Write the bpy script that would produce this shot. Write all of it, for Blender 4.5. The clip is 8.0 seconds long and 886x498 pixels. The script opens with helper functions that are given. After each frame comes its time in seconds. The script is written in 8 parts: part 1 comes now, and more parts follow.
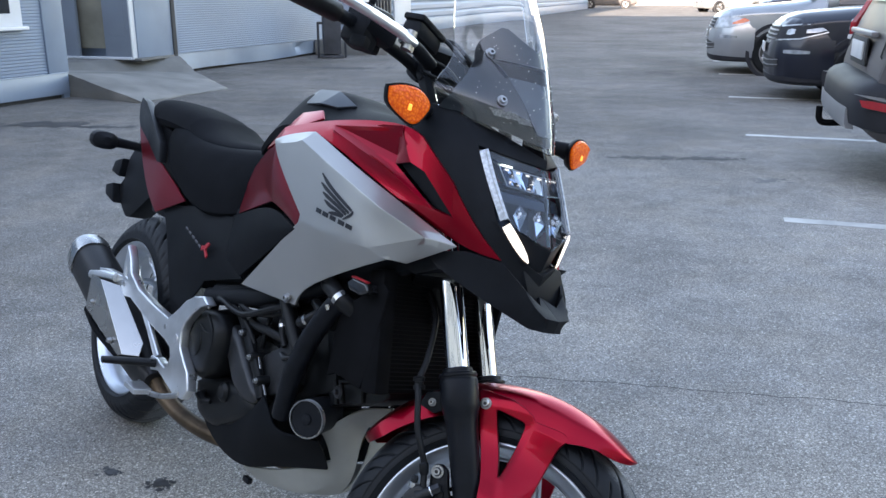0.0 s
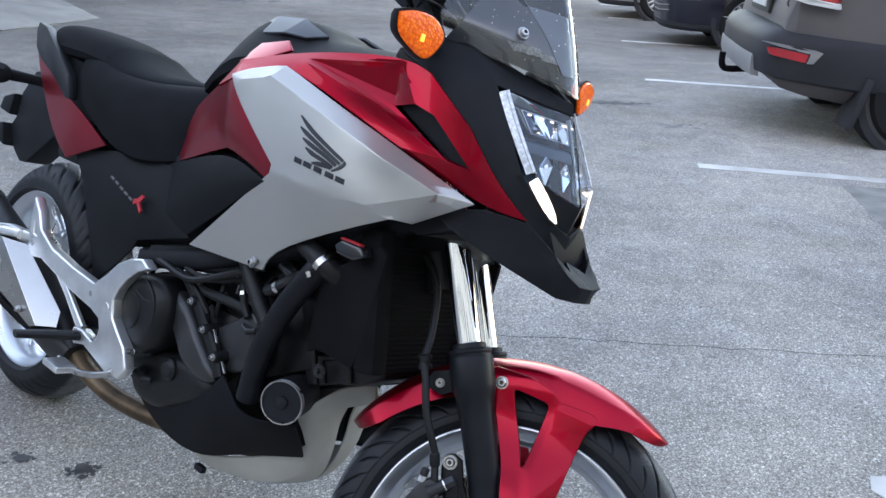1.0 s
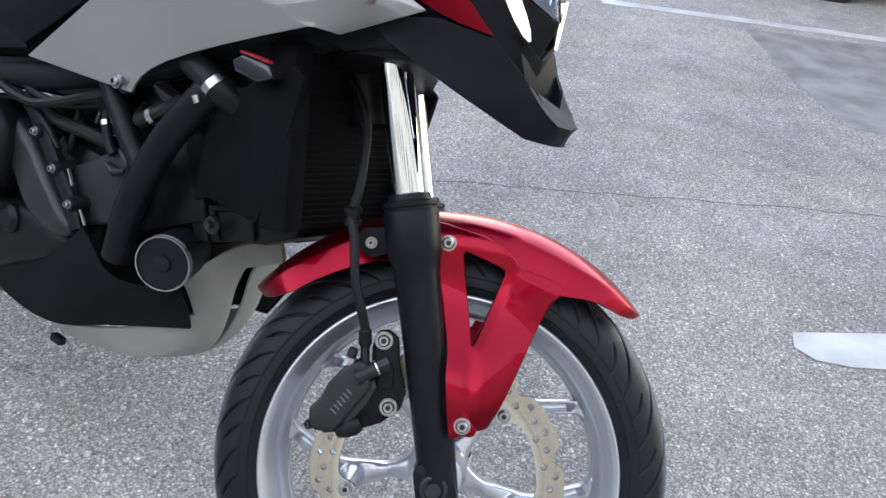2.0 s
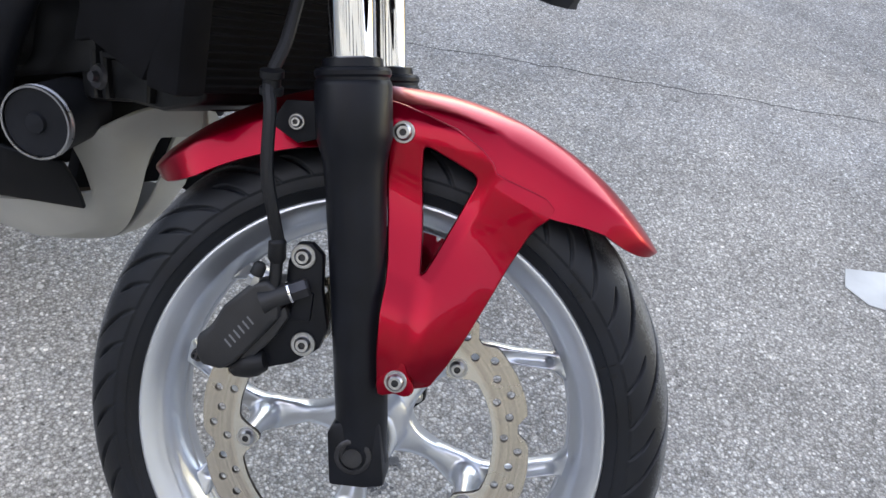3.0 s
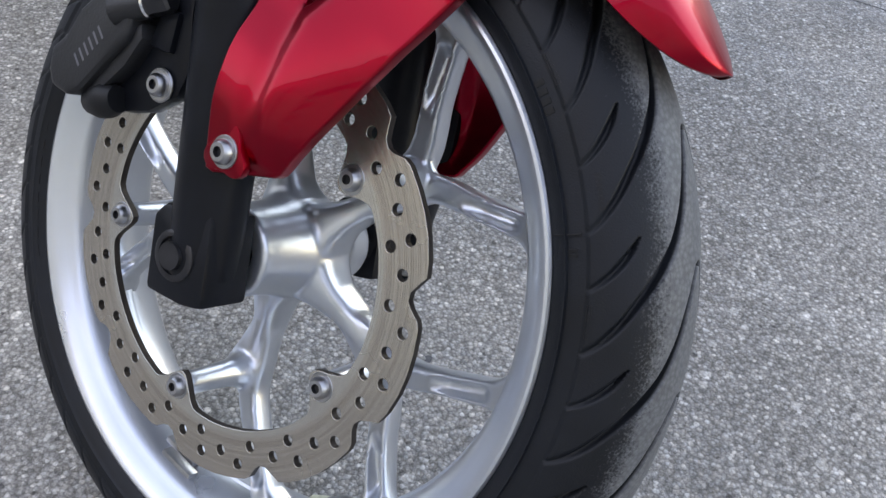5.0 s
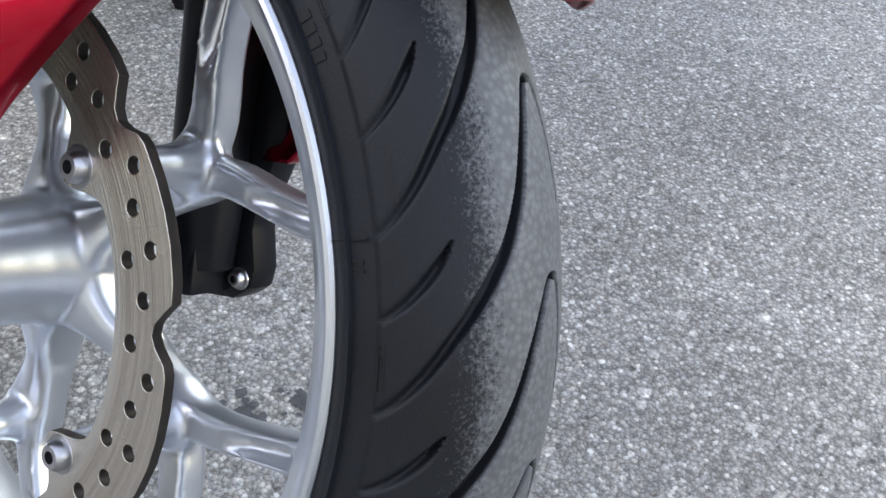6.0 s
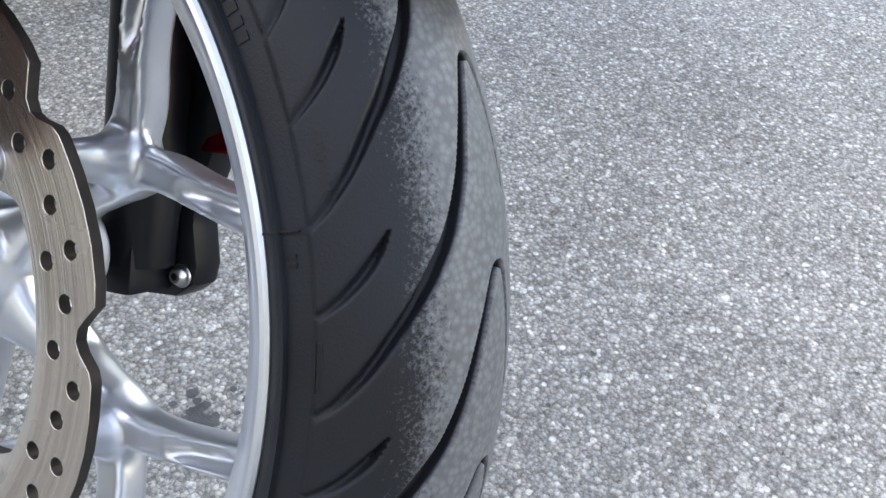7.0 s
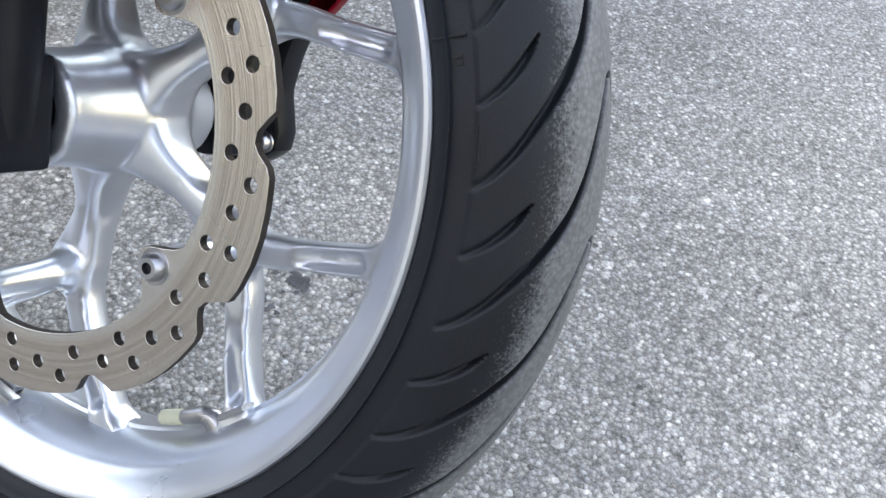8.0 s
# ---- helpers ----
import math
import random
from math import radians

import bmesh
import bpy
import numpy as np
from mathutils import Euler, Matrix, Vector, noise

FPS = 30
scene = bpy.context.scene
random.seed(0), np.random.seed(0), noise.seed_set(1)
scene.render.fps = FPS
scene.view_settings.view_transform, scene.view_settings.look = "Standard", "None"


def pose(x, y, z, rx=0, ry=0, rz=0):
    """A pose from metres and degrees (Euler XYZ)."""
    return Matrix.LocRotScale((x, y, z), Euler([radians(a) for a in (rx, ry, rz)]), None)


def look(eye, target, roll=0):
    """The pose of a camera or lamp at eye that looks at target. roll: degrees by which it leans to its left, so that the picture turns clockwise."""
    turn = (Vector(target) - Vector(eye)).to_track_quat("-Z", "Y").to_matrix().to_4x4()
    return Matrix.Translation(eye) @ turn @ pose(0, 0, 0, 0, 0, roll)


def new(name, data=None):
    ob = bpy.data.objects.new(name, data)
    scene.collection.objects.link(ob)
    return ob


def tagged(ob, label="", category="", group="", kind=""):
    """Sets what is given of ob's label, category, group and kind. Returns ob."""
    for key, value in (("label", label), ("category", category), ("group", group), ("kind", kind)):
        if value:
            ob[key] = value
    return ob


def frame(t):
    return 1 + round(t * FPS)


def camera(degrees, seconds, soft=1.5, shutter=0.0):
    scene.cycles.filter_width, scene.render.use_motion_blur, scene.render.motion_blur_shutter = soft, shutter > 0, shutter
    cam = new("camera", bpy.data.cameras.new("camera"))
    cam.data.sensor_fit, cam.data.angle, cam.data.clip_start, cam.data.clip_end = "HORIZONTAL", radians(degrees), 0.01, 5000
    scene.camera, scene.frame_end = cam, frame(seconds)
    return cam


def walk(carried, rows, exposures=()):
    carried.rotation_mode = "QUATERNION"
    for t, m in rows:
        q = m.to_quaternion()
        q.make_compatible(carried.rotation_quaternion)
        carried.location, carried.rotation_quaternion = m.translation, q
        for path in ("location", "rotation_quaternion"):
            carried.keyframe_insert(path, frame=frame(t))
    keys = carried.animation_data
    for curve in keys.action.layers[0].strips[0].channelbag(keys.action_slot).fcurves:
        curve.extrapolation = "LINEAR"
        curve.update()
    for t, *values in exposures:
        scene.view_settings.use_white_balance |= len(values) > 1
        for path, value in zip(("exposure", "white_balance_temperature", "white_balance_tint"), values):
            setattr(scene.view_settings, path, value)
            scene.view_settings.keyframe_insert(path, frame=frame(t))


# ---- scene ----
cam = camera(54.5, 8.0)
PATH = [
    (0, (0.081, 0.124, 1.247), (-0.001, 2.038, 0.674), 0.2),
    (0.5, (-0.047, 0.204, 1.224), (0.019, 2.11, 0.624), 1.4),
    (1, (-0.126, 0.337, 1.205), (0.077, 2.202, 0.51), 2.7),
    (1.5, (-0.182, 0.459, 1.147), (0.183, 2.226, 0.284), 4.6),
    (1.7, (-0.193, 0.513, 1.12), (0.251, 2.233, 0.202), 5.9),
    (2.8, (-0.0384, 0.8173, 0.9944), (0.4583, 2.3265, -0.2205), 12.73),
    (3, (-0.0220, 0.8338, 0.9683), (0.3972, 2.3363, -0.2833), 13.23),
    (3.5, (0.0538, 0.8176, 0.9244), (0.1905, 2.3229, -0.3853), 12.39),
    (4, (0.1247, 0.8083, 0.8966), (-0.0183, 2.2925, -0.4362), 9.64),
    (4.5, (0.2261, 0.8739, 0.8077), (-0.1210, 2.3144, -0.5350), 8.04),
    (5, (0.3449, 0.9924, 0.7133), (-0.0865, 2.3929, -0.6481), 7.44),
    (5.2, (0.3715, 1.0321, 0.6729), (-0.0880, 2.4400, -0.6717), 7.08),
    (6.3, (0.4035, 1.1581, 0.6241), (0.0148, 2.5523, -0.7561), 6.48),
    (6.5, (0.4048, 1.1633, 0.6255), (0.0304, 2.5628, -0.7528), 6.63),
    (7, (0.4068, 1.1544, 0.6139), (0.0790, 2.5593, -0.7720), 7.12),
    (7.5, (0.3931, 1.1131, 0.6120), (0.1298, 2.5243, -0.7808), 8.83),
    (8, (0.3565, 1.0286, 0.6048), (0.1961, 2.4359, -0.8068), 11.64),
]
EXPOSURES = [(0.0, 2.80, 7800.0, 19.5), (0.5, 2.95, 8000.0, 20.0), (1.0, 3.17, 8400.0, 21.0), (1.5, 3.26, 8800.0, 22.5), (3.0, 3.22, 9400.0, 25.0), (4.0, 3.25, 9400.0, 25.5), (4.5, 3.16, 9400.0, 25.5), (5.0, 2.99, 9200.0, 25.5), (6.5, 3.50, 9500.0, 23.5), (7.5, 3.57, 9400.0, 23.5), (8.0, 3.50, 9400.0, 23.5)]
walk(cam, [(t, look(eye, target, roll)) for t, eye, target, roll in PATH], EXPOSURES)

# ---------------- daylight ----------------
SUN_EL, SUN_AZ = radians(15), radians(200)
world = bpy.data.worlds.new("sky")
scene.world = world
world.use_nodes = True
sky = world.node_tree.nodes.new("ShaderNodeTexSky")
sky.sky_type, sky.sun_disc, sky.sun_elevation, sky.sun_rotation = "NISHITA", False, SUN_EL, SUN_AZ
world.node_tree.links.new(sky.outputs[0], world.node_tree.nodes["Background"].inputs["Color"])
world.node_tree.nodes["Background"].inputs["Strength"].default_value = 0.15
sun = new("sun", bpy.data.lights.new("sun", "SUN"))
sun.data.energy, sun.data.angle, sun.data.color = 4.0, radians(0.53), (1.0, 0.95, 0.88)
to_sun = Vector((math.sin(SUN_AZ) * math.cos(SUN_EL), math.cos(SUN_AZ) * math.cos(SUN_EL), math.sin(SUN_EL)))
sun.matrix_world = look(to_sun * 60, (0, 0, 0))

# ---------------- helpers of this scene ----------------
V = Vector
BIKE = pose(0.0248, 1.3252, -0.0087) @ pose(0, 0, 0, 0, 0, -48.5) @ pose(0, 0, 0, -17.65, 0, 0)
RAKE = radians(27)
STEER = Matrix.Translation((0.11, 0, 0)) @ Matrix.Rotation(radians(30.25), 4, V((-math.sin(RAKE), 0, math.cos(RAKE)))) @ Matrix.Translation((-0.11, 0, 0))
GUARD = STEER @ Matrix.Translation((0, 0, 0.3))
WHEEL = GUARD @ Matrix.Translation((0.0017, 0.0001, 0.0017)) @ pose(0, 0, 0, 0.35, 0, 0) @ pose(0, 0, 0, 0, 0, -0.93)
REAR = Matrix.Translation((-1.535, 0, 0.312))


def link(name, me, mat, parent=None, label="", m=None, sharp=35):
    if mat is not None and not me.materials:
        me.materials.append(mat)
    for p in me.polygons:
        p.use_smooth = True
    me.set_sharp_from_angle(angle=radians(sharp))
    crisp = me.attributes.get("crisp")
    if crisp:
        for i, d in enumerate(crisp.data):
            if d.value:
                me.edges[i].use_edge_sharp = True
    ob = new(name, me)
    if parent is not None:
        ob.parent = parent
    if m is not None:
        ob.matrix_basis = m
    if label:
        ob["label"] = label
    return ob


def part(name, bm, mat, parent=None, label="", m=None, sharp=35):
    """One bmesh as one mesh object under its thing."""
    me = bpy.data.meshes.new(name)
    bmesh.ops.recalc_face_normals(bm, faces=bm.faces)
    bm.to_mesh(me)
    bm.free()
    return link(name, me, mat, parent, label, m, sharp)


def soft_edges(bm, width, segs=2, angle=25):
    if width <= 0:
        return bm
    crisp = bm.edges.layers.int.get("crisp")
    es = [e for e in bm.edges if len(e.link_faces) == 2 and e.calc_face_angle(0) > radians(angle) and not (crisp and e[crisp])]
    if es:
        bmesh.ops.bevel(bm, geom=es, offset=width, segments=segs, profile=0.6, affect="EDGES", clamp_overlap=True)
    return bm


def add_box(bm, c, size, m=None):
    r = bmesh.ops.create_cube(bm, size=1, matrix=Matrix.Translation(c) @ (m or Matrix()) @ Matrix.Diagonal((*size, 1)))
    return r["verts"]


def box(c, size, bev=0.004, m=None, segs=2):
    bm = bmesh.new()
    add_box(bm, c, size, m)
    return soft_edges(bm, bev, segs)


def poly(verts, faces, thick=0.0, bev=0.0, segs=2, flip=False):
    """A shell from corner points and faces, with thickness towards the inside (+y side) of the machine."""
    bm = bmesh.new()
    vs = [bm.verts.new(v) for v in verts]
    for f in faces:
        bm.faces.new([vs[i] for i in f])
    bmesh.ops.recalc_face_normals(bm, faces=bm.faces)
    if thick:
        n = sum((f.normal * f.calc_area() for f in bm.faces), V((0, 0, 0)))
        if (n.y > 0) != flip:
            bmesh.ops.reverse_faces(bm, faces=bm.faces)
        bmesh.ops.solidify(bm, geom=bm.faces[:], thickness=thick)
    return soft_edges(bm, bev, segs, 14)


def panel(verts, faces, thick=0.005, creases=(), level=2, bev=0.002, keep=40):
    """A moulded panel: the corner points rounded into one smooth skin, feature lines kept, with thickness inwards."""
    me = bpy.data.meshes.new("panel")
    bm = bmesh.new()
    vs = [bm.verts.new(v) for v in verts]
    for f in faces:
        bm.faces.new([vs[i] for i in f])
    bmesh.ops.recalc_face_normals(bm, faces=bm.faces)
    n = sum((f.normal * f.calc_area() for f in bm.faces), V((0, 0, 0)))
    if n.y * sum(v[1] for v in verts) < 0:
        bmesh.ops.reverse_faces(bm, faces=bm.faces)
    ec = bm.edges.layers.float.new("crease_edge")
    vc = bm.verts.layers.float.new("crease_vert")
    for e in bm.edges:
        if e.is_boundary:
            e[ec] = 1.0
    for v in bm.verts:
        rim = [e.other_vert(v).co - v.co for e in v.link_edges if e.is_boundary]
        if len(rim) == 2 and rim[0].angle(rim[1]) < radians(180 - keep):
            v[vc] = 1.0
    bm.verts.ensure_lookup_table()
    for a, b, w in creases:
        e = bm.edges.get((bm.verts[a], bm.verts[b]))
        if e:
            e[ec] = min(1.0, w * 1.25)
            if w >= 0.6:
                for v in e.verts:
                    v[vc] = 1.0
    bm.to_mesh(me)
    bm.free()
    ob = bpy.data.objects.new("panel", me)
    scene.collection.objects.link(ob)
    md = ob.modifiers.new("round", "SUBSURF")
    md.levels = md.render_levels = level
    md = ob.modifiers.new("wall", "SOLIDIFY")
    md.thickness, md.offset = thick, -1
    bpy.context.view_layer.update()
    bm = bmesh.new()
    bm.from_object(ob, bpy.context.evaluated_depsgraph_get())
    bpy.data.objects.remove(ob)
    bpy.data.meshes.remove(me)
    lay = bm.edges.layers.float.get("crease_edge")
    if lay:
        crisp = bm.edges.layers.int.new("crisp")
        lay = bm.edges.layers.float.get("crease_edge")
        for e in bm.edges:
            if e[lay] > 0.85 and e.calc_face_angle(0) < radians(50):
                e[crisp] = 1
        bm.edges.layers.float.remove(lay)
    return soft_edges(bm, bev, 2, 13)


def slab(pts, depth, bev=0.004, way=(0, 1, 0), segs=2):
    """A flat or bent plate: the outline pts, pushed through by depth."""
    bm = bmesh.new()
    a = [bm.verts.new(p) for p in pts]
    b = [bm.verts.new(V(p) + V(way) * depth) for p in pts]
    bm.faces.new(a)
    bm.faces.new(b[::-1])
    n = len(a)
    for i in range(n):
        bm.faces.new((a[i], b[i], b[(i + 1) % n], a[(i + 1) % n]))
    bmesh.ops.recalc_face_normals(bm, faces=bm.faces)
    return soft_edges(bm, bev, segs, 20)


def mirrored(pts):
    return [(p[0], -p[1], p[2]) for p in pts]


def lathe(profile, segs=64, closed=False, bm=None, m=None):
    """Turns (y, r) round the y axis."""
    bm = bm or bmesh.new()
    m = m or Matrix()
    rings = []
    for k in range(segs):
        a = 2 * math.pi * k / segs
        rings.append([bm.verts.new(m @ V((r * math.cos(a), y, r * math.sin(a)))) for y, r in profile])
    n = len(profile)
    for k in range(segs):
        p, q = rings[k], rings[(k + 1) % segs]
        for i in range(n if closed else n - 1):
            j = (i + 1) % n
            bm.faces.new((p[i], p[j], q[j], q[i]))
    if not closed:
        for i in (0, n - 1):
            if profile[i][1] > 1e-6:
                bm.faces.new([r[i] for r in rings])
    return bm


def smooth_path(pts, steps=6):
    pts = [V(p) for p in pts]
    out = []
    for i in range(len(pts) - 1):
        p0, p1, p2, p3 = pts[max(i - 1, 0)], pts[i], pts[i + 1], pts[min(i + 2, len(pts) - 1)]
        for k in range(steps):
            t = k / steps
            out.append(0.5 * (2 * p1 + (p2 - p0) * t + (2 * p0 - 5 * p1 + 4 * p2 - p3) * t * t + (3 * p1 - p0 - 3 * p2 + p3) * t ** 3))
    return out + [pts[-1]]


def sweep(pts, dims, side=(0, 1, 0), n=12, power=1.0, bm=None):
    """A bar along pts; dims: (width across, depth along side) at each point. power under 1: squarer."""
    bm = bm or bmesh.new()
    pts = [V(p) for p in pts]
    rings = []
    for i, p in enumerate(pts):
        d = (pts[min(i + 1, len(pts) - 1)] - pts[max(i - 1, 0)]).normalized()
        s = V(side) - d * d.dot(V(side))
        s.normalize()
        w = d.cross(s)
        a, b = dims[min(i, len(dims) - 1)]
        ring = []
        for k in range(n):
            t = 2 * math.pi * (k + 0.5) / n
            c, q = math.cos(t), math.sin(t)
            ring.append(bm.verts.new(p + w * a * math.copysign(abs(c) ** power, c) + s * b * math.copysign(abs(q) ** power, q)))
        rings.append(ring)
    for p, q in zip(rings, rings[1:]):
        for k in range(n):
            bm.faces.new((p[k], p[(k + 1) % n], q[(k + 1) % n], q[k]))
    bm.faces.new(rings[0])
    bm.faces.new(rings[-1][::-1])
    return bm


def tube(pts, r, n=10, steps=5, bm=None):
    path = smooth_path(pts, steps)
    side = (0.13, 0.97, 0.2)
    return sweep(path, [(r, r)], side, n, 1.0, bm)


def loft(rings, closed=True, caps=True, bm=None):
    bm = bm or bmesh.new()
    vs = [[bm.verts.new(p) for p in r] for r in rings]
    n = len(vs[0])
    for p, q in zip(vs, vs[1:]):
        for k in range(n if closed else n - 1):
            bm.faces.new((p[k], p[(k + 1) % n], q[(k + 1) % n], q[k]))
    if caps:
        bm.faces.new(vs[0])
        bm.faces.new(vs[-1][::-1])
    return bm


def cut_plate(outline, holes, half, bevel=0.0004):
    """A flat sheet in x, z with true holes, as a mesh; half: half its thickness."""
    cu = bpy.data.curves.new("sheet", "CURVE")
    cu.dimensions, cu.fill_mode, cu.extrude, cu.bevel_depth = "2D", "BOTH", half, bevel
    for ring in [outline, *holes]:
        sp = cu.splines.new("POLY")
        sp.points.add(len(ring) - 1)
        for p, (x, z) in zip(sp.points, ring):
            p.co = (x, z, 0, 1)
        sp.use_cyclic_u = True
    ob = bpy.data.objects.new("sheet", cu)
    scene.collection.objects.link(ob)
    me = bpy.data.meshes.new_from_object(ob.evaluated_get(bpy.context.evaluated_depsgraph_get()))
    bpy.data.objects.remove(ob)
    me.transform(Matrix.Rotation(radians(90), 4, "X"))
    return me


def ring_of(x, z, r, n=12):
    return [(x + r * math.cos(2 * math.pi * k / n), z + r * math.sin(2 * math.pi * k / n)) for k in range(n)]


def melted(bm, voxel, rounds=6):
    """Overlapping bars run together into one casting with soft fillets."""
    me = bpy.data.meshes.new("casting")
    bmesh.ops.recalc_face_normals(bm, faces=bm.faces)
    bm.to_mesh(me)
    bm.free()
    ob = bpy.data.objects.new("casting", me)
    scene.collection.objects.link(ob)
    md = ob.modifiers.new("skin", "REMESH")
    md.mode, md.voxel_size, md.use_smooth_shade = "VOXEL", voxel, True
    md = ob.modifiers.new("soft", "SMOOTH")
    md.factor, md.iterations = 0.5, rounds
    bpy.context.view_layer.update()
    bm = bmesh.new()
    bm.from_object(ob, bpy.context.evaluated_depsgraph_get())
    bpy.data.objects.remove(ob)
    bpy.data.meshes.remove(me)
    return bm


def thing(name, label, category, m=None, group="", kind=""):
    ob = new(name)
    ob.empty_display_size = 0.1
    if m is not None:
        ob.matrix_basis = m
    return tagged(ob, label, category, group, kind)


# ---------------- materials ----------------
def material(name, base, rough=0.5, metal=0.0, vary=0.15, scale=8.0, grain=0.0, grain_scale=300.0, coat=0.0, spec=0.5, second=None, patch=3.0, rough_vary=0.1):
    """Colour varied at two scales, with fine relief."""
    mt = bpy.data.materials.new(name)
    mt.use_nodes = True
    nt = mt.node_tree
    b = nt.nodes["Principled BSDF"]
    tc = nt.nodes.new("ShaderNodeTexCoord")
    n1, n2 = nt.nodes.new("ShaderNodeTexNoise"), nt.nodes.new("ShaderNodeTexNoise")
    for n, s, d in ((n1, scale, 5.0), (n2, grain_scale, 2.0)):
        n.inputs["Scale"].default_value, n.inputs["Detail"].default_value = s, d
        nt.links.new(tc.outputs["Object"], n.inputs["Vector"])
    mix = nt.nodes.new("ShaderNodeMix")
    mix.data_type = "RGBA"
    ramp = nt.nodes.new("ShaderNodeMapRange")
    ramp.inputs["From Min"].default_value, ramp.inputs["From Max"].default_value = 0.35, 0.65
    nt.links.new(n1.outputs["Fac"], ramp.inputs["Value"])
    nt.links.new(ramp.outputs["Result"], mix.inputs["Factor"])
    hi = second or [min(1, c * (1 + vary)) for c in base]
    mix.inputs["A"].default_value = (*[c * (1 - vary) for c in base], 1) if not second else (*base, 1)
    mix.inputs["B"].default_value = (*hi, 1)
    nt.links.new(mix.outputs["Result"], b.inputs["Base Color"])
    rr = nt.nodes.new("ShaderNodeMapRange")
    rr.inputs["To Min"].default_value, rr.inputs["To Max"].default_value = max(0.02, rough - rough_vary), min(1, rough + rough_vary)
    nt.links.new(n1.outputs["Fac"], rr.inputs["Value"])
    nt.links.new(rr.outputs["Result"], b.inputs["Roughness"])
    b.inputs["Metallic"].default_value, b.inputs["Specular IOR Level"].default_value = metal, spec
    b.inputs["Coat Weight"].default_value, b.inputs["Coat Roughness"].default_value = coat, 0.04
    if grain:
        bp = nt.nodes.new("ShaderNodeBump")
        bp.inputs["Strength"].default_value, bp.inputs["Distance"].default_value = grain, 0.0006
        nt.links.new(n2.outputs["Fac"], bp.inputs["Height"])
        nt.links.new(bp.outputs["Normal"], b.inputs["Normal"])
    return mt


def clear(name, tint, rough=0.03, ior=1.45, weight=1.0):
    mt = bpy.data.materials.new(name)
    mt.use_nodes = True
    b = mt.node_tree.nodes["Principled BSDF"]
    b.inputs["Base Color"].default_value = (*tint, 1)
    b.inputs["Roughness"].default_value, b.inputs["IOR"].default_value = rough, ior
    b.inputs["Transmission Weight"].default_value = weight
    return mt


def glow(name, colour, power):
    mt = bpy.data.materials.new(name)
    mt.use_nodes = True
    b = mt.node_tree.nodes["Principled BSDF"]
    b.inputs["Base Color"].default_value = (*colour, 1)
    b.inputs["Emission Color"].default_value = (*colour, 1)
    b.inputs["Emission Strength"].default_value = power
    return mt


RED = material("red_metallic_paint", (0.345, 0.0026, 0.0165), 0.32, 0.93, 0.08, 3, 0.06, 1500, coat=0.26, rough_vary=0.04, spec=0.1)
SILVER = material("silver_matt_paint", (0.425, 0.42, 0.412), 0.36, 0.68, 0.05, 3, 0.10, 1800, rough_vary=0.05, coat=0.15)
BLACK = material("black_textured_plastic", (0.0125, 0.0138, 0.0170), 0.52, 0, 0.25, 12, 0.2, 900, spec=0.11)
DARK = material("dark_grey_plastic", (0.0058, 0.0065, 0.0082), 0.55, 0, 0.2, 10, 0.25, 900, spec=0.08)
GLOSS = material("gloss_black_plastic", (0.012, 0.012, 0.014), 0.18, 0, 0.2, 10, coat=0.5)
VINYL = material("black_seat_vinyl", (0.0100, 0.0108, 0.0128), 0.75, 0, 0.15, 14, 0.35, 700, spec=0.03)
FORKBLACK = material("black_fork_paint", (0.0070, 0.0080, 0.0110), 0.36, 0.0, 0.2, 30, 0.15, 1200, spec=0.17)
CHROME = material("hard_chrome", (0.82, 0.83, 0.85), 0.05, 1.0, 0.03, 5, rough_vary=0.02)
ALLOY = material("silver_painted_cast_alloy", (0.60, 0.635, 0.685), 0.31, 0.9, 0.05, 10, 0.10, 900, coat=0.12)
SHIELD = material("bright_steel_sheet", (0.55, 0.54, 0.525), 0.26, 1.0, 0.06, 12, 0.05, 900)
BRACKET = material("satin_cast_aluminium", (0.76, 0.77, 0.79), 0.30, 0.9, 0.1, 14, 0.25, 900)
STEEL = material("zinc_steel_bolt", (0.42, 0.42, 0.43), 0.3, 1.0, 0.15, 60)
DARKSTEEL = material("black_oxide_steel", (0.05, 0.05, 0.055), 0.35, 0.8, 0.2, 60)
ENGINE = material("dark_engine_paint", (0.0065, 0.007, 0.008), 0.4, 0.0, 0.3, 14, 0.3, 500, spec=0.22)
ENGINEGREY = material("grey_engine_casting", (0.011, 0.012, 0.0145), 0.45, 0.0, 0.3, 14, 0.4, 400, spec=0.22)
CASE = material("grey_crankcase_paint", (0.028, 0.029, 0.032), 0.36, 0.3, 0.25, 14, 0.3, 400)
BELLY = material("grey_belly_plastic", (0.34, 0.34, 0.32), 0.5, 0, 0.12, 7, 0.2, 700)
SOOT = material("heat_stained_steel", (0.115, 0.078, 0.050), 0.45, 0.8, 0.4, 16, 0.3, 300)
MUFFLER = material("brushed_steel", (0.5, 0.5, 0.5), 0.28, 1.0, 0.1, 20, 0.1, 900)
SOOTBLACK = material("dull_black", (0.005, 0.005, 0.006), 0.75, 0, 0.3, 20, 0.2, 500, spec=0.08)
RUBBER = material("black_hose_rubber", (0.0065, 0.0070, 0.0085), 0.48, 0, 0.25, 30, 0.25, 700, spec=0.28)
DECALBLACK = material("black_decal", (0.012, 0.013, 0.02), 0.35, 0, 0.1, 30)
DECALWHITE = material("white_decal", (0.6, 0.6, 0.6), 0.4, 0, 0.1, 30)
DECALGREY = material("grey_decal", (0.13, 0.13, 0.14), 0.4, 0, 0.1, 30)
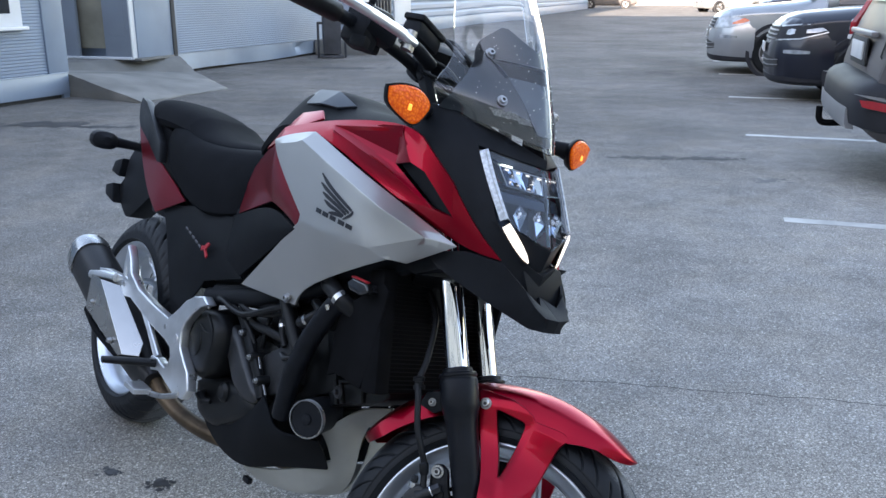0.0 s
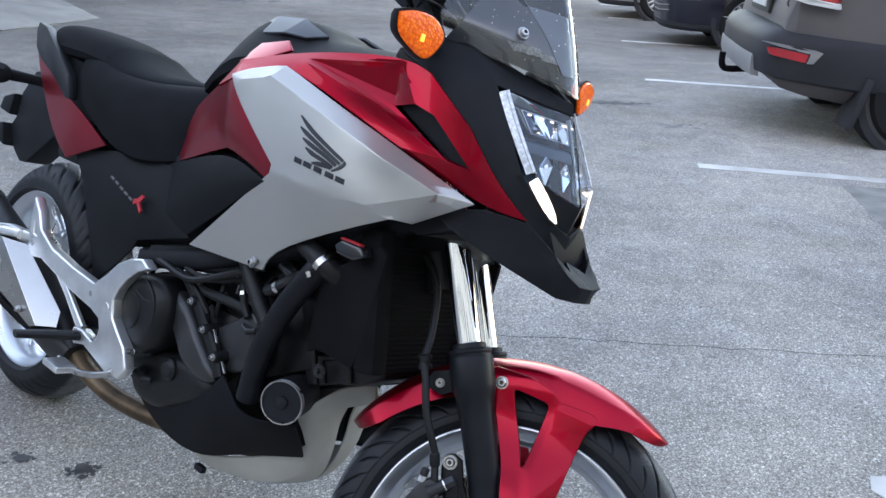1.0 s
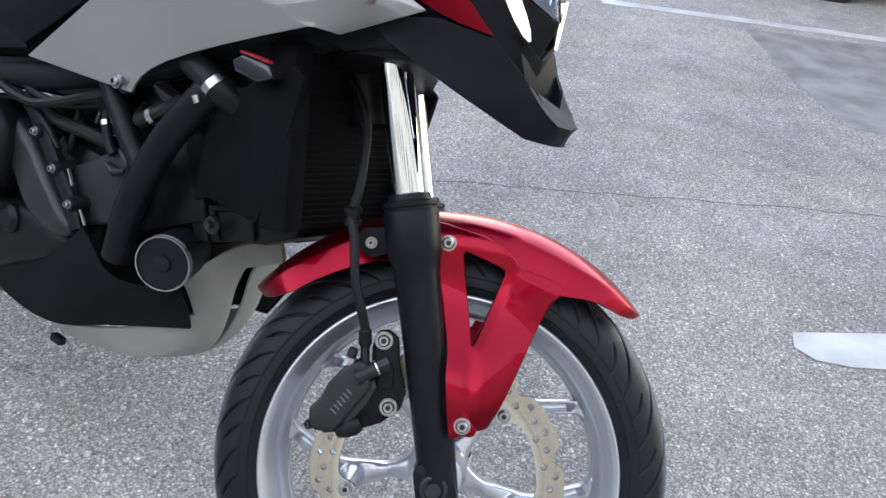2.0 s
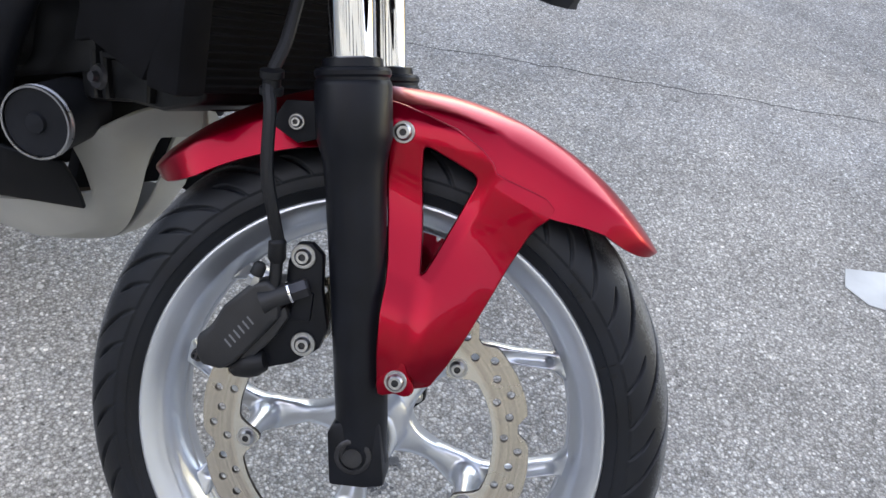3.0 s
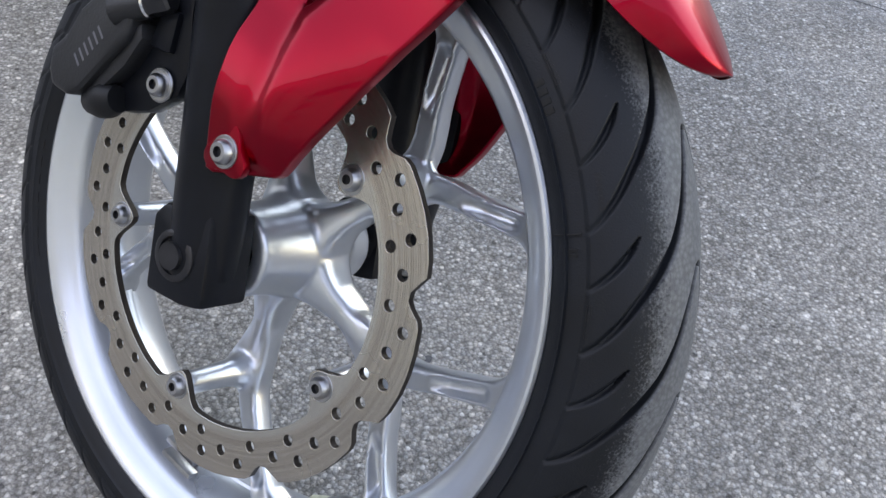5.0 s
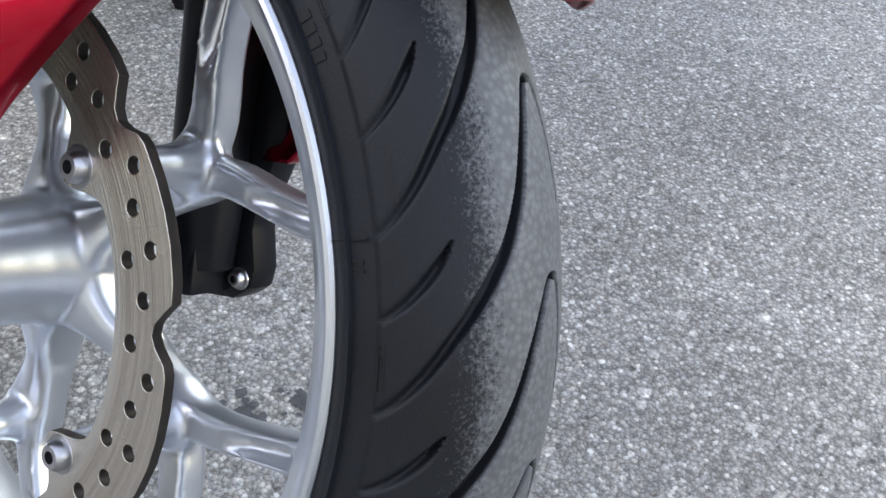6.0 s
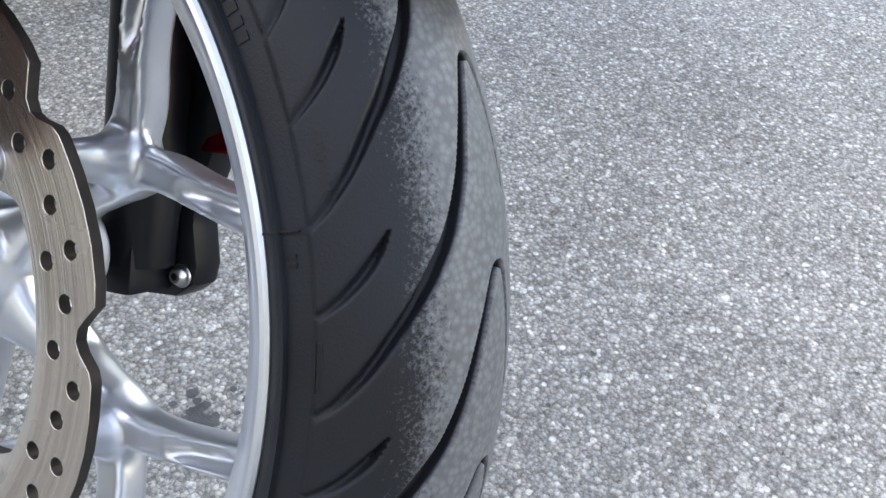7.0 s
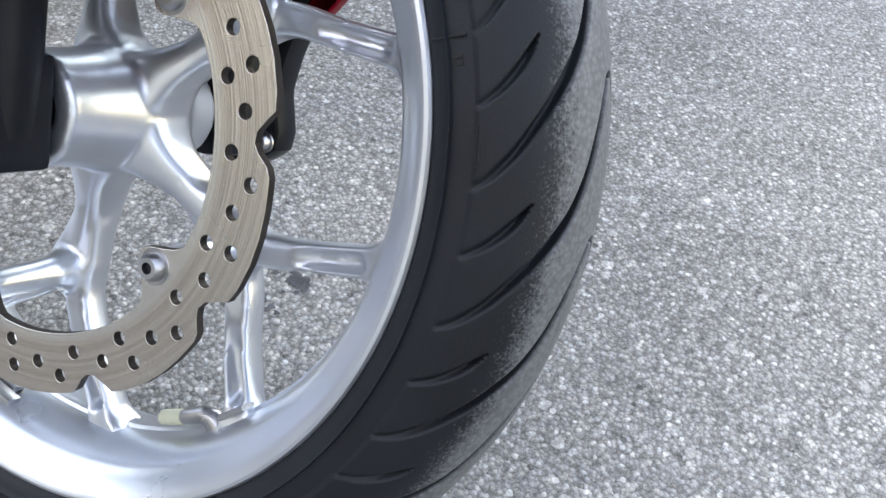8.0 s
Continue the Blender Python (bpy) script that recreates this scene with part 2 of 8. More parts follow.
DECALRED = material("red_decal", (0.45, 0.02, 0.03), 0.4, 0, 0.1, 30)
SCREEN = clear("clear_screen_plastic", (0.93, 0.955, 0.97), 0.012, 1.46, 1.0)
LENS = clear("clear_lamp_lens", (0.78, 0.88, 1.0), 0.01, 1.4)
REFLECTOR = material("smoked_reflector", (0.035, 0.048, 0.072), 0.25, 0.5, 0.2, 30)
PALEGAP = material("pale_gap_fill", (0.42, 0.42, 0.42), 0.7, 0, 0.4, 260, 0.4, 400, second=(0.16, 0.16, 0.17))
# blue-grey base colour stands in for sky mirrored in the screen
SKYSHEEN = material("sky_sheen_plastic", (0.085, 0.105, 0.14), 0.3, 0, 0.2, 12, spec=0.5)
MOUNT = material("satin_black_mount", (0.034, 0.040, 0.050), 0.4, 0, 0.2, 12, spec=0.4)
NAVY = material("dark_blue_lamp_plastic", (0.018, 0.027, 0.045), 0.3, 0, 0.2, 20)


def amber_lens():
    """Orange plastic moulded into small prisms."""
    mt = material("amber_lens", (1.0, 0.13, 0.002), 0.16, 0, 0.2, 90, coat=0.3, spec=0.35)
    nt = mt.node_tree
    b = nt.nodes["Principled BSDF"]
    co = nt.nodes.new("ShaderNodeTexCoord")
    vo = nt.nodes.new("ShaderNodeTexVoronoi")
    vo.inputs["Scale"].default_value = 210
    nt.links.new(co.outputs["Object"], vo.inputs["Vector"])
    ramp = nt.nodes.new("ShaderNodeValToRGB")
    ramp.color_ramp.elements[0].position, ramp.color_ramp.elements[0].color = 0.1, (1.0, 0.20, 0.010, 1)
    ramp.color_ramp.elements[1].position, ramp.color_ramp.elements[1].color = 0.75, (0.75, 0.075, 0.002, 1)
    nt.links.new(vo.outputs["Distance"], ramp.inputs["Fac"])
    nt.links.new(ramp.outputs["Color"], b.inputs["Base Color"])
    bump = nt.nodes.new("ShaderNodeBump")
    bump.inputs["Strength"].default_value, bump.inputs["Distance"].default_value = 0.55, 0.0018
    nt.links.new(vo.outputs["Distance"], bump.inputs["Height"])
    nt.links.new(bump.outputs["Normal"], b.inputs["Normal"])
    return mt


AMBER = amber_lens()
LED = glow("white_running_light", (1.0, 0.97, 0.9), 0.22)
LEDSOFT = glow("dim_led", (0.75, 0.86, 1.0), 0.08)
AMBERLIT = glow("amber_bulb", (1.0, 0.45, 0.06), 0.18)


AMBER.node_tree.nodes["Principled BSDF"].inputs["Emission Color"].default_value = (1.0, 0.16, 0.0, 1)
AMBER.node_tree.nodes["Principled BSDF"].inputs["Emission Strength"].default_value = 0.025


def disc_steel():
    mt = material("worn_brake_steel", (0.34, 0.295, 0.25), 0.25, 0.92, 0.14, 25, rough_vary=0.08)
    nt = mt.node_tree
    b = nt.nodes["Principled BSDF"]
    tc = nt.nodes["Texture Coordinate"]
    sep = nt.nodes.new("ShaderNodeSeparateXYZ")
    nt.links.new(tc.outputs["Object"], sep.inputs[0])
    ln = nt.nodes.new("ShaderNodeVectorMath")
    ln.operation = "LENGTH"
    cmb = nt.nodes.new("ShaderNodeCombineXYZ")
    nt.links.new(sep.outputs["X"], cmb.inputs["X"])
    nt.links.new(sep.outputs["Z"], cmb.inputs["Z"])
    nt.links.new(cmb.outputs[0], ln.inputs[0])
    nz = nt.nodes.new("ShaderNodeTexNoise")
    nz.noise_dimensions = "1D"
    nz.inputs["Scale"].default_value = 900
    nz.inputs["Detail"].default_value = 3
    nt.links.new(ln.outputs["Value"], nz.inputs["W"])
    # pads leave lighter and browner tracks round the disc
    n4 = nt.nodes.new("ShaderNodeTexNoise")
    n4.noise_dimensions = "1D"
    n4.inputs["Scale"].default_value, n4.inputs["Detail"].default_value = 260, 4
    nt.links.new(ln.outputs["Value"], n4.inputs["W"])
    r4 = nt.nodes.new("ShaderNodeMapRange")
    r4.inputs["From Min"].default_value, r4.inputs["From Max"].default_value = 0.36, 0.66
    nt.links.new(n4.outputs["Fac"], r4.inputs["Value"])
    m4 = nt.nodes.new("ShaderNodeMix")
    m4.data_type = "RGBA"
    m4.inputs["A"].default_value, m4.inputs["B"].default_value = (0.55, 0.495, 0.435, 1), (0.45, 0.40, 0.345, 1)
    nt.links.new(r4.outputs["Result"], m4.inputs["Factor"])
    # the pads never reach the pale band along the inner edge
    rb = nt.nodes.new("ShaderNodeMapRange")
    rb.inputs["From Min"].default_value, rb.inputs["From Max"].default_value = 0.1272, 0.1282
    nt.links.new(ln.outputs["Value"], rb.inputs["Value"])
    m5 = nt.nodes.new("ShaderNodeMix")
    m5.data_type = "RGBA"
    m5.inputs["A"].default_value = (0.60, 0.57, 0.52, 1)
    nt.links.new(rb.outputs["Result"], m5.inputs["Factor"])
    nt.links.new(m4.outputs["Result"], m5.inputs["B"])
    nt.links.new(m5.outputs["Result"], b.inputs["Base Color"])
    bp = nt.nodes.new("ShaderNodeBump")
    bp.inputs["Strength"].default_value, bp.inputs["Distance"].default_value = 0.5, 0.0004
    nt.links.new(nz.outputs["Fac"], bp.inputs["Height"])
    nt.links.new(bp.outputs["Normal"], b.inputs["Normal"])
    return mt


DISC = disc_steel()
DISC_EDGE = material("rusty_disc_edge", (0.045, 0.036, 0.030), 0.6, 0.5, 0.3, 60)


def tyre_rubber():
    """Black rubber, scrubbed grey with a ragged edge where the crown has run on the road."""
    mt = material("tyre_rubber", (0.0055, 0.0072, 0.0105), 0.52, 0, 0.25, 20, 0.3, 900, spec=0.3)
    nt = mt.node_tree
    b = nt.nodes["Principled BSDF"]
    tc = nt.nodes["Texture Coordinate"]
    sep = nt.nodes.new("ShaderNodeSeparateXYZ")
    nt.links.new(tc.outputs["Object"], sep.inputs[0])
    ab = nt.nodes.new("ShaderNodeMath")
    ab.operation = "ABSOLUTE"
    nt.links.new(sep.outputs["Y"], ab.inputs[0])
    nz = nt.nodes.new("ShaderNodeTexNoise")
    nz.inputs["Scale"].default_value, nz.inputs["Detail"].default_value, nz.inputs["Roughness"].default_value = 55, 8, 0.75
    nt.links.new(tc.outputs["Object"], nz.inputs["Vector"])
    sh = nt.nodes.new("ShaderNodeMath")
    sh.operation = "MULTIPLY_ADD"
    sh.inputs[1].default_value, sh.inputs[2].default_value = 0.022, -0.011
    nt.links.new(nz.outputs["Fac"], sh.inputs[0])
    ad = nt.nodes.new("ShaderNodeMath")
    nt.links.new(ab.outputs[0], ad.inputs[0])
    nt.links.new(sh.outputs[0], ad.inputs[1])
    # fine grain breaks the edge of the scrubbed band into specks
    n3 = nt.nodes.new("ShaderNodeTexNoise")
    n3.inputs["Scale"].default_value, n3.inputs["Detail"].default_value, n3.inputs["Roughness"].default_value = 620, 4, 0.7
    nt.links.new(tc.outputs["Object"], n3.inputs["Vector"])
    s3 = nt.nodes.new("ShaderNodeMath")
    s3.operation = "MULTIPLY_ADD"
    s3.inputs[1].default_value, s3.inputs[2].default_value = 0.034, -0.017
    nt.links.new(n3.outputs["Fac"], s3.inputs[0])
    a3 = nt.nodes.new("ShaderNodeMath")
    nt.links.new(ad.outputs[0], a3.inputs[0])
    nt.links.new(s3.outputs[0], a3.inputs[1])
    mr = nt.nodes.new("ShaderNodeMapRange")
    mr.inputs["From Min"].default_value, mr.inputs["From Max"].default_value = 0.036, 0.0265
    nt.links.new(a3.outputs[0], mr.inputs["Value"])
    # depth below the outer skin: none of the scrubbing reaches into the grooves
    cmb = nt.nodes.new("ShaderNodeCombineXYZ")
    nt.links.new(sep.outputs["X"], cmb.inputs["X"])
    nt.links.new(sep.outputs["Z"], cmb.inputs["Z"])
    ln = nt.nodes.new("ShaderNodeVectorMath")
    ln.operation = "LENGTH"
    nt.links.new(cmb.outputs[0], ln.inputs[0])
    dr = nt.nodes.new("ShaderNodeMath")
    dr.operation = "SUBTRACT"
    dr.inputs[1].default_value = 0.2424
    nt.links.new(ln.outputs["Value"], dr.inputs[0])
    c2 = nt.nodes.new("ShaderNodeCombineXYZ")
    nt.links.new(dr.outputs[0], c2.inputs["X"])
    nt.links.new(sep.outputs["Y"], c2.inputs["Y"])
    l2 = nt.nodes.new("ShaderNodeVectorMath")
    l2.operation = "LENGTH"
    nt.links.new(c2.outputs[0], l2.inputs[0])
    skin_on = nt.nodes.new("ShaderNodeMapRange")
    skin_on.inputs["From Min"].default_value, skin_on.inputs["From Max"].default_value = 0.0525, 0.0540
    nt.links.new(l2.outputs["Value"], skin_on.inputs["Value"])
    fine = nt.nodes.new("ShaderNodeTexVoronoi")
    fine.inputs["Scale"].default_value = 330
    nt.links.new(tc.outputs["Object"], fine.inputs["Vector"])
    fr = nt.nodes.new("ShaderNodeMapRange")
    fr.inputs["From Max"].default_value = 0.75
    fr.inputs["To Min"].default_value, fr.inputs["To Max"].default_value = 1.0, 0.55
    nt.links.new(fine.outputs["Distance"], fr.inputs["Value"])
    ml = nt.nodes.new("ShaderNodeMath")
    ml.operation = "MULTIPLY"
    nt.links.new(mr.outputs["Result"], ml.inputs[0])
    nt.links.new(fr.outputs["Result"], ml.inputs[1])
    m3 = nt.nodes.new("ShaderNodeMath")
    m3.operation = "MULTIPLY"
    nt.links.new(ml.outputs[0], m3.inputs[0])
    nt.links.new(skin_on.outputs["Result"], m3.inputs[1])
    mx = nt.nodes.new("ShaderNodeMix")
    mx.data_type = "RGBA"
    old = b.inputs["Base Color"].links[0].from_socket
    nt.links.new(m3.outputs[0], mx.inputs["Factor"])
    nt.links.new(old, mx.inputs["A"])
    mx.inputs["B"].default_value = (0.15, 0.157, 0.165, 1)
    nt.links.new(mx.outputs["Result"], b.inputs["Base Color"])
    return mt


TYRE = tyre_rubber()
# ---------------- ground ----------------
def asphalt():
    mt = bpy.data.materials.new("old_asphalt")
    mt.use_nodes = True
    nt = mt.node_tree
    b = nt.nodes["Principled BSDF"]
    tc = nt.nodes.new("ShaderNodeTexCoord")

    def node(kind, **kw):
        n = nt.nodes.new(kind)
        for k, v in kw.items():
            n.inputs[k].default_value = v
        return n
    big = node("ShaderNodeTexNoise", Scale=0.45, Detail=6.0, Roughness=0.6)
    soft = node("ShaderNodeTexNoise", Scale=1.7, Detail=7.0, Roughness=0.7)
    mid = node("ShaderNodeTexNoise", Scale=5.0, Detail=6.0, Roughness=0.65)
    st = node("ShaderNodeTexVoronoi", Scale=230.0)
    st2 = node("ShaderNodeTexVoronoi", Scale=640.0)
    grit = node("ShaderNodeTexNoise", Scale=600.0, Detail=3.0)
    for n in (big, soft, mid, st, st2, grit):
        nt.links.new(tc.outputs["Object"], n.inputs["Vector"])

    def ramp(src, lo, hi, a, c):
        r = node("ShaderNodeMapRange")
        r.inputs["From Min"].default_value, r.inputs["From Max"].default_value = lo, hi
        r.inputs["To Min"].default_value, r.inputs["To Max"].default_value = a, c
        nt.links.new(src, r.inputs["Value"])
        return r.outputs["Result"]

    def math2(op, x, y):
        n = nt.nodes.new("ShaderNodeMath")
        n.operation = op
        for i, s in enumerate((x, y)):
            if isinstance(s, (int, float)):
                n.inputs[i].default_value = s
            else:
                nt.links.new(s, n.inputs[i])
        return n.outputs[0]
    sep = nt.nodes.new("ShaderNodeSeparateColor")
    nt.links.new(st.outputs["Color"], sep.inputs[0])
    sep2 = nt.nodes.new("ShaderNodeSeparateColor")
    nt.links.new(st2.outputs["Color"], sep2.inputs[0])
    # every stone its own grey; binder dark between them
    tone = math2("MULTIPLY", ramp(sep.outputs[0], 0, 1, 0.66, 1.24), ramp(sep2.outputs[0], 0, 1, 0.74, 1.24))
    bright = math2("GREATER_THAN", sep.outputs[1], 0.90)
    tone = math2("ADD", tone, math2("MULTIPLY", bright, 0.6))
    gap = ramp(st.outputs["Distance"], 0.3, 0.7, 1.0, 0.60)
    tone = math2("MULTIPLY", tone, gap)
    tone = math2("MULTIPLY", tone, ramp(big.outputs["Fac"], 0.3, 0.7, 0.64, 1.2))
    tone = math2("MULTIPLY", tone, ramp(soft.outputs["Fac"], 0.35, 0.65, 0.86, 1.1))
    tone = math2("MULTIPLY", tone, ramp(mid.outputs["Fac"], 0.3, 0.7, 0.84, 1.14))
    tone = math2("MULTIPLY", tone, ramp(grit.outputs["Fac"], 0.3, 0.7, 0.8, 1.2))
    # larger pale chippings here and there
    peb = node("ShaderNodeTexVoronoi", Scale=62.0)
    nt.links.new(tc.outputs["Object"], peb.inputs["Vector"])
    sep3 = nt.nodes.new("ShaderNodeSeparateColor")
    nt.links.new(peb.outputs["Color"], sep3.inputs[0])
    chip = math2("MULTIPLY", math2("GREATER_THAN", sep3.outputs[0], 0.80), math2("LESS_THAN", peb.outputs["Distance"], math2("MULTIPLY", sep3.outputs[1], 0.42)))
    tone = math2("ADD", tone, math2("MULTIPLY", chip, 0.42))
    # small white grains and dark pits
    fleck = node("ShaderNodeTexVoronoi", Scale=150.0)
    nt.links.new(tc.outputs["Object"], fleck.inputs["Vector"])
    sep4 = nt.nodes.new("ShaderNodeSeparateColor")
    nt.links.new(fleck.outputs["Color"], sep4.inputs[0])
    spot = math2("LESS_THAN", fleck.outputs["Distance"], math2("MULTIPLY", sep4.outputs[2], 0.5))
    tone = math2("ADD", tone, math2("MULTIPLY", math2("MULTIPLY", math2("GREATER_THAN", sep4.outputs[0], 0.93), spot), 0.75))
    tone = math2("MULTIPLY", tone, math2("SUBTRACT", 1.0, math2("MULTIPLY", math2("MULTIPLY", math2("GREATER_THAN", sep4.outputs[1], 0.93), spot), 0.45)))
    # asphalt darkens towards the sheds and bays
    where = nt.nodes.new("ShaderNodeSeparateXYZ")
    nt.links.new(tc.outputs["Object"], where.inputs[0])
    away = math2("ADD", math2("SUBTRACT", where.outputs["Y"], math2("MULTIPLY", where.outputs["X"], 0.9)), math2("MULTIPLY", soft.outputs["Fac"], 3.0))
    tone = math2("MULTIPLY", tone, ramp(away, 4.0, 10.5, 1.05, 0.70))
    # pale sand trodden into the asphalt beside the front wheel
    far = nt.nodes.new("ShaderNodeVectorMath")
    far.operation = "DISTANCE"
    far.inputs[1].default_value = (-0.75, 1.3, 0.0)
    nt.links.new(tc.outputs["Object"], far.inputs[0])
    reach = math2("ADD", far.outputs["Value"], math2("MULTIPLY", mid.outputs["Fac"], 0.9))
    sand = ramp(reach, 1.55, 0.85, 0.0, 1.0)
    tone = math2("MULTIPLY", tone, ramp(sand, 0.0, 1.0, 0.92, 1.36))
    # paler asphalt in front of the wheel
    ahead = nt.nodes.new("ShaderNodeVectorMath")
    ahead.operation = "DISTANCE"
    ahead.inputs[1].default_value = (0.95, 1.85, 0.0)
    nt.links.new(tc.outputs["Object"], ahead.inputs[0])
    ahead_pale = ramp(math2("ADD", ahead.outputs["Value"], math2("MULTIPLY", mid.outputs["Fac"], 0.5)), 1.15, 0.55, 0.0, 1.0)
    tone = math2("MULTIPLY", tone, ramp(ahead_pale, 0.0, 1.0, 1.0, 1.13))
    # asphalt lightened over a wide round area near the parked cars
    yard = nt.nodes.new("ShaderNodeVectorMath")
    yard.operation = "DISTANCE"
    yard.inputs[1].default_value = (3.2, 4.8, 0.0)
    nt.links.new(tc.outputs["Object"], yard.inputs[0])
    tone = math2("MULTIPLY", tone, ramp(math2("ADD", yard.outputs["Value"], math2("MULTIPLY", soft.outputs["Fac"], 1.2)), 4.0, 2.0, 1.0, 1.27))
    col = nt.nodes.new("ShaderNodeMix")
    col.data_type, col.blend_type = "RGBA", "MULTIPLY"
    col.inputs["Factor"].default_value = 1
    warm = nt.nodes.new("ShaderNodeMix")
    warm.data_type = "RGBA"
    warm.inputs["A"].default_value, warm.inputs["B"].default_value = (0.36, 0.36, 0.355, 1), (0.375, 0.35, 0.32, 1)
    nt.links.new(sep.outputs[2], warm.inputs["Factor"])
    dust = nt.nodes.new("ShaderNodeMix")
    dust.data_type = "RGBA"
    dust.inputs["B"].default_value = (0.385, 0.350, 0.305, 1)
    nt.links.new(math2("MAXIMUM", math2("MAXIMUM", math2("MULTIPLY", sand, 0.8), math2("MULTIPLY", ahead_pale, 0.55)), ramp(soft.outputs["Fac"], 0.45, 0.62, 0.0, 0.55)), dust.inputs["Factor"])
    nt.links.new(warm.outputs["Result"], dust.inputs["A"])
    nt.links.new(dust.outputs["Result"], col.inputs["A"])
    nt.links.new(tone, col.inputs["B"])
    nt.links.new(col.outputs["Result"], b.inputs["Base Color"])
    b.inputs["Roughness"].default_value, b.inputs["Specular IOR Level"].default_value = 0.9, 0.06
    h = math2("ADD", math2("MULTIPLY", ramp(st.outputs["Distance"], 0.1, 0.7, 1, 0), 1.0), math2("MULTIPLY", grit.outputs["Fac"], 0.35))
    bp = node("ShaderNodeBump", Strength=0.5, Distance=0.0015)
    nt.links.new(h, bp.inputs["Height"])
    nt.links.new(bp.outputs["Normal"], b.inputs["Normal"])
    return mt


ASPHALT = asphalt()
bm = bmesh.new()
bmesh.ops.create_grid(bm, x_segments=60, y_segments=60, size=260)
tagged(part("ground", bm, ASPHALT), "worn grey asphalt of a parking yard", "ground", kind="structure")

# thin flat marks lying on the asphalt
PAINT = material("worn_white_road_paint", (0.55, 0.55, 0.53), 0.7, 0, 0.12, 6, 0.6, 250, second=(0.40, 0.40, 0.39))
OIL = material("dark_oil_stain", (0.045, 0.045, 0.048), 0.5, 0, 0.3, 30, 0.3, 200)
DAMP = material("old_dark_stain", (0.058, 0.058, 0.060), 0.8, 0, 0.25, 4, 0.6, 250)
DAMPFAINT = material("faint_stain", (0.15, 0.15, 0.15), 0.8, 0, 0.25, 4, 0.6, 250)
TAR = material("tar_patch", (0.205, 0.205, 0.195), 0.8, 0, 0.25, 6, 0.8, 300)


SOAKED = material("dark_soaked_asphalt", (0.085, 0.085, 0.088), 0.8, 0, 0.3, 60, 0.8, 400)
SPECK = material("oil_soaked_asphalt", (0.15, 0.15, 0.15), 0.85, 0, 0.3, 40, 0.8, 400)


def specks(name, x, y, rx, ry, count, seed, label, mat=None, size=1.0):
    """A stain that has soaked into the hollows only: many small ragged flecks."""
    rnd = random.Random(seed)
    bm = bmesh.new()
    for k in range(count):
        q, a, r = abs(rnd.gauss(0, 0.55)), rnd.uniform(0, 6.283), size * rnd.uniform(0.0012, 0.0042)
        cx, cy = x + rx * q * math.cos(a), y + ry * q * math.sin(a)
        ring = [bm.verts.new((cx + r * rnd.uniform(0.55, 1.3) * math.cos(b), cy + r * rnd.uniform(0.55, 1.3) * math.sin(b), 0.0010 + 0.00002 * k)) for b in np.linspace(0, 2 * math.pi, 9, endpoint=False)]
        bm.faces.new(ring)
    tagged(part(name, bm, mat or SPECK), label, "stain", kind="structure")


LINE_DIR = V((1.0, -0.262, 0)).normalized()
LINE_OUT = V((0.262, 1.0, 0)).normalized()
for k, (x, y) in enumerate([(1.83, 4.98), (2.51, 8.08), (3.18, 11.12), (3.89, 14.33), (4.5, 17.1)]):
    a = V((x, y, 0.0005))
    w, ln = 0.05, 5.0
    rnd = random.Random(k)
    top = [a + LINE_DIR * (ln * i / 40) + LINE_OUT * (w + rnd.uniform(-0.006, 0.006)) for i in range(41)]
    low = [a + LINE_DIR * (ln * i / 40) - LINE_OUT * (w + rnd.uniform(-0.006, 0.006)) for i in range(41)]
    tagged(part("parking_line", slab([*low, *top[::-1]], 0.002, 0, (0, 0, 1)), PAINT), "worn white parking line painted on asphalt", "road marking", "parking lines", "structure")
tagged(part("road_marking", slab([(1.13, 2.005, 0.0005), (1.10, 1.95, 0.0005), (1.125, 1.9, 0.0005), (1.2, 1.87, 0.0005), (1.62, 1.8, 0.0005), (1.66, 1.93, 0.0005), (1.4, 1.985, 0.0005)], 0.0022, 0, (0, 0, 1)), PAINT),
       "short patch of worn white road paint", "road marking", kind="structure")
specks("oil_stain", -0.9, 2.14, 0.03, 0.022, 60, 3, "black ragged oil drop stain on asphalt", OIL, 2.2)
specks("oil_stain", -0.745, 2.09, 0.036, 0.028, 80, 4, "black ragged oil drop stain on asphalt", OIL, 2.2)
specks("oil_stain", -0.52, 1.98, 0.045, 0.035, 30, 5, "faded speckled oil stain on asphalt")
specks("oil_stain", 0.138, 1.502, 0.026, 0.018, 60, 6, "speckled dark oil stain on asphalt under the wheel", SOAKED, 1.3)
specks("oil_stain", 0.172, 1.538, 0.020, 0.015, 34, 8, "small speckled oil stain on asphalt under the wheel", SOAKED, 1.2)
specks("damp_stain", 1.38, 6.89, 0.32, 0.060, 110, 7, "long broken dark stain on asphalt", DAMP, 9.0)
specks("damp_stain", 1.85, 6.86, 0.26, 0.065, 110, 27, "long broken dark stain on asphalt", DAMP, 9.0)
specks("damp_stain", -4.05, 8.30, 0.36, 0.16, 240, 9, "dark damp stain beside the shed", DAMP, 16.0)
specks("damp_stain", -3.5, 8.15, 0.30, 0.07, 90, 19, "dark damp stain beside the shed", DAMP, 12.0)
specks("damp_stain", -2.3, 14.9, 0.8, 0.16, 150, 11, "dark damp stain beside the litter bin", DAMP, 24.0)
specks("damp_stain", 2.10, 6.05, 0.16, 0.10, 40, 12, "faint dark stain on asphalt", DAMPFAINT, 7.0)
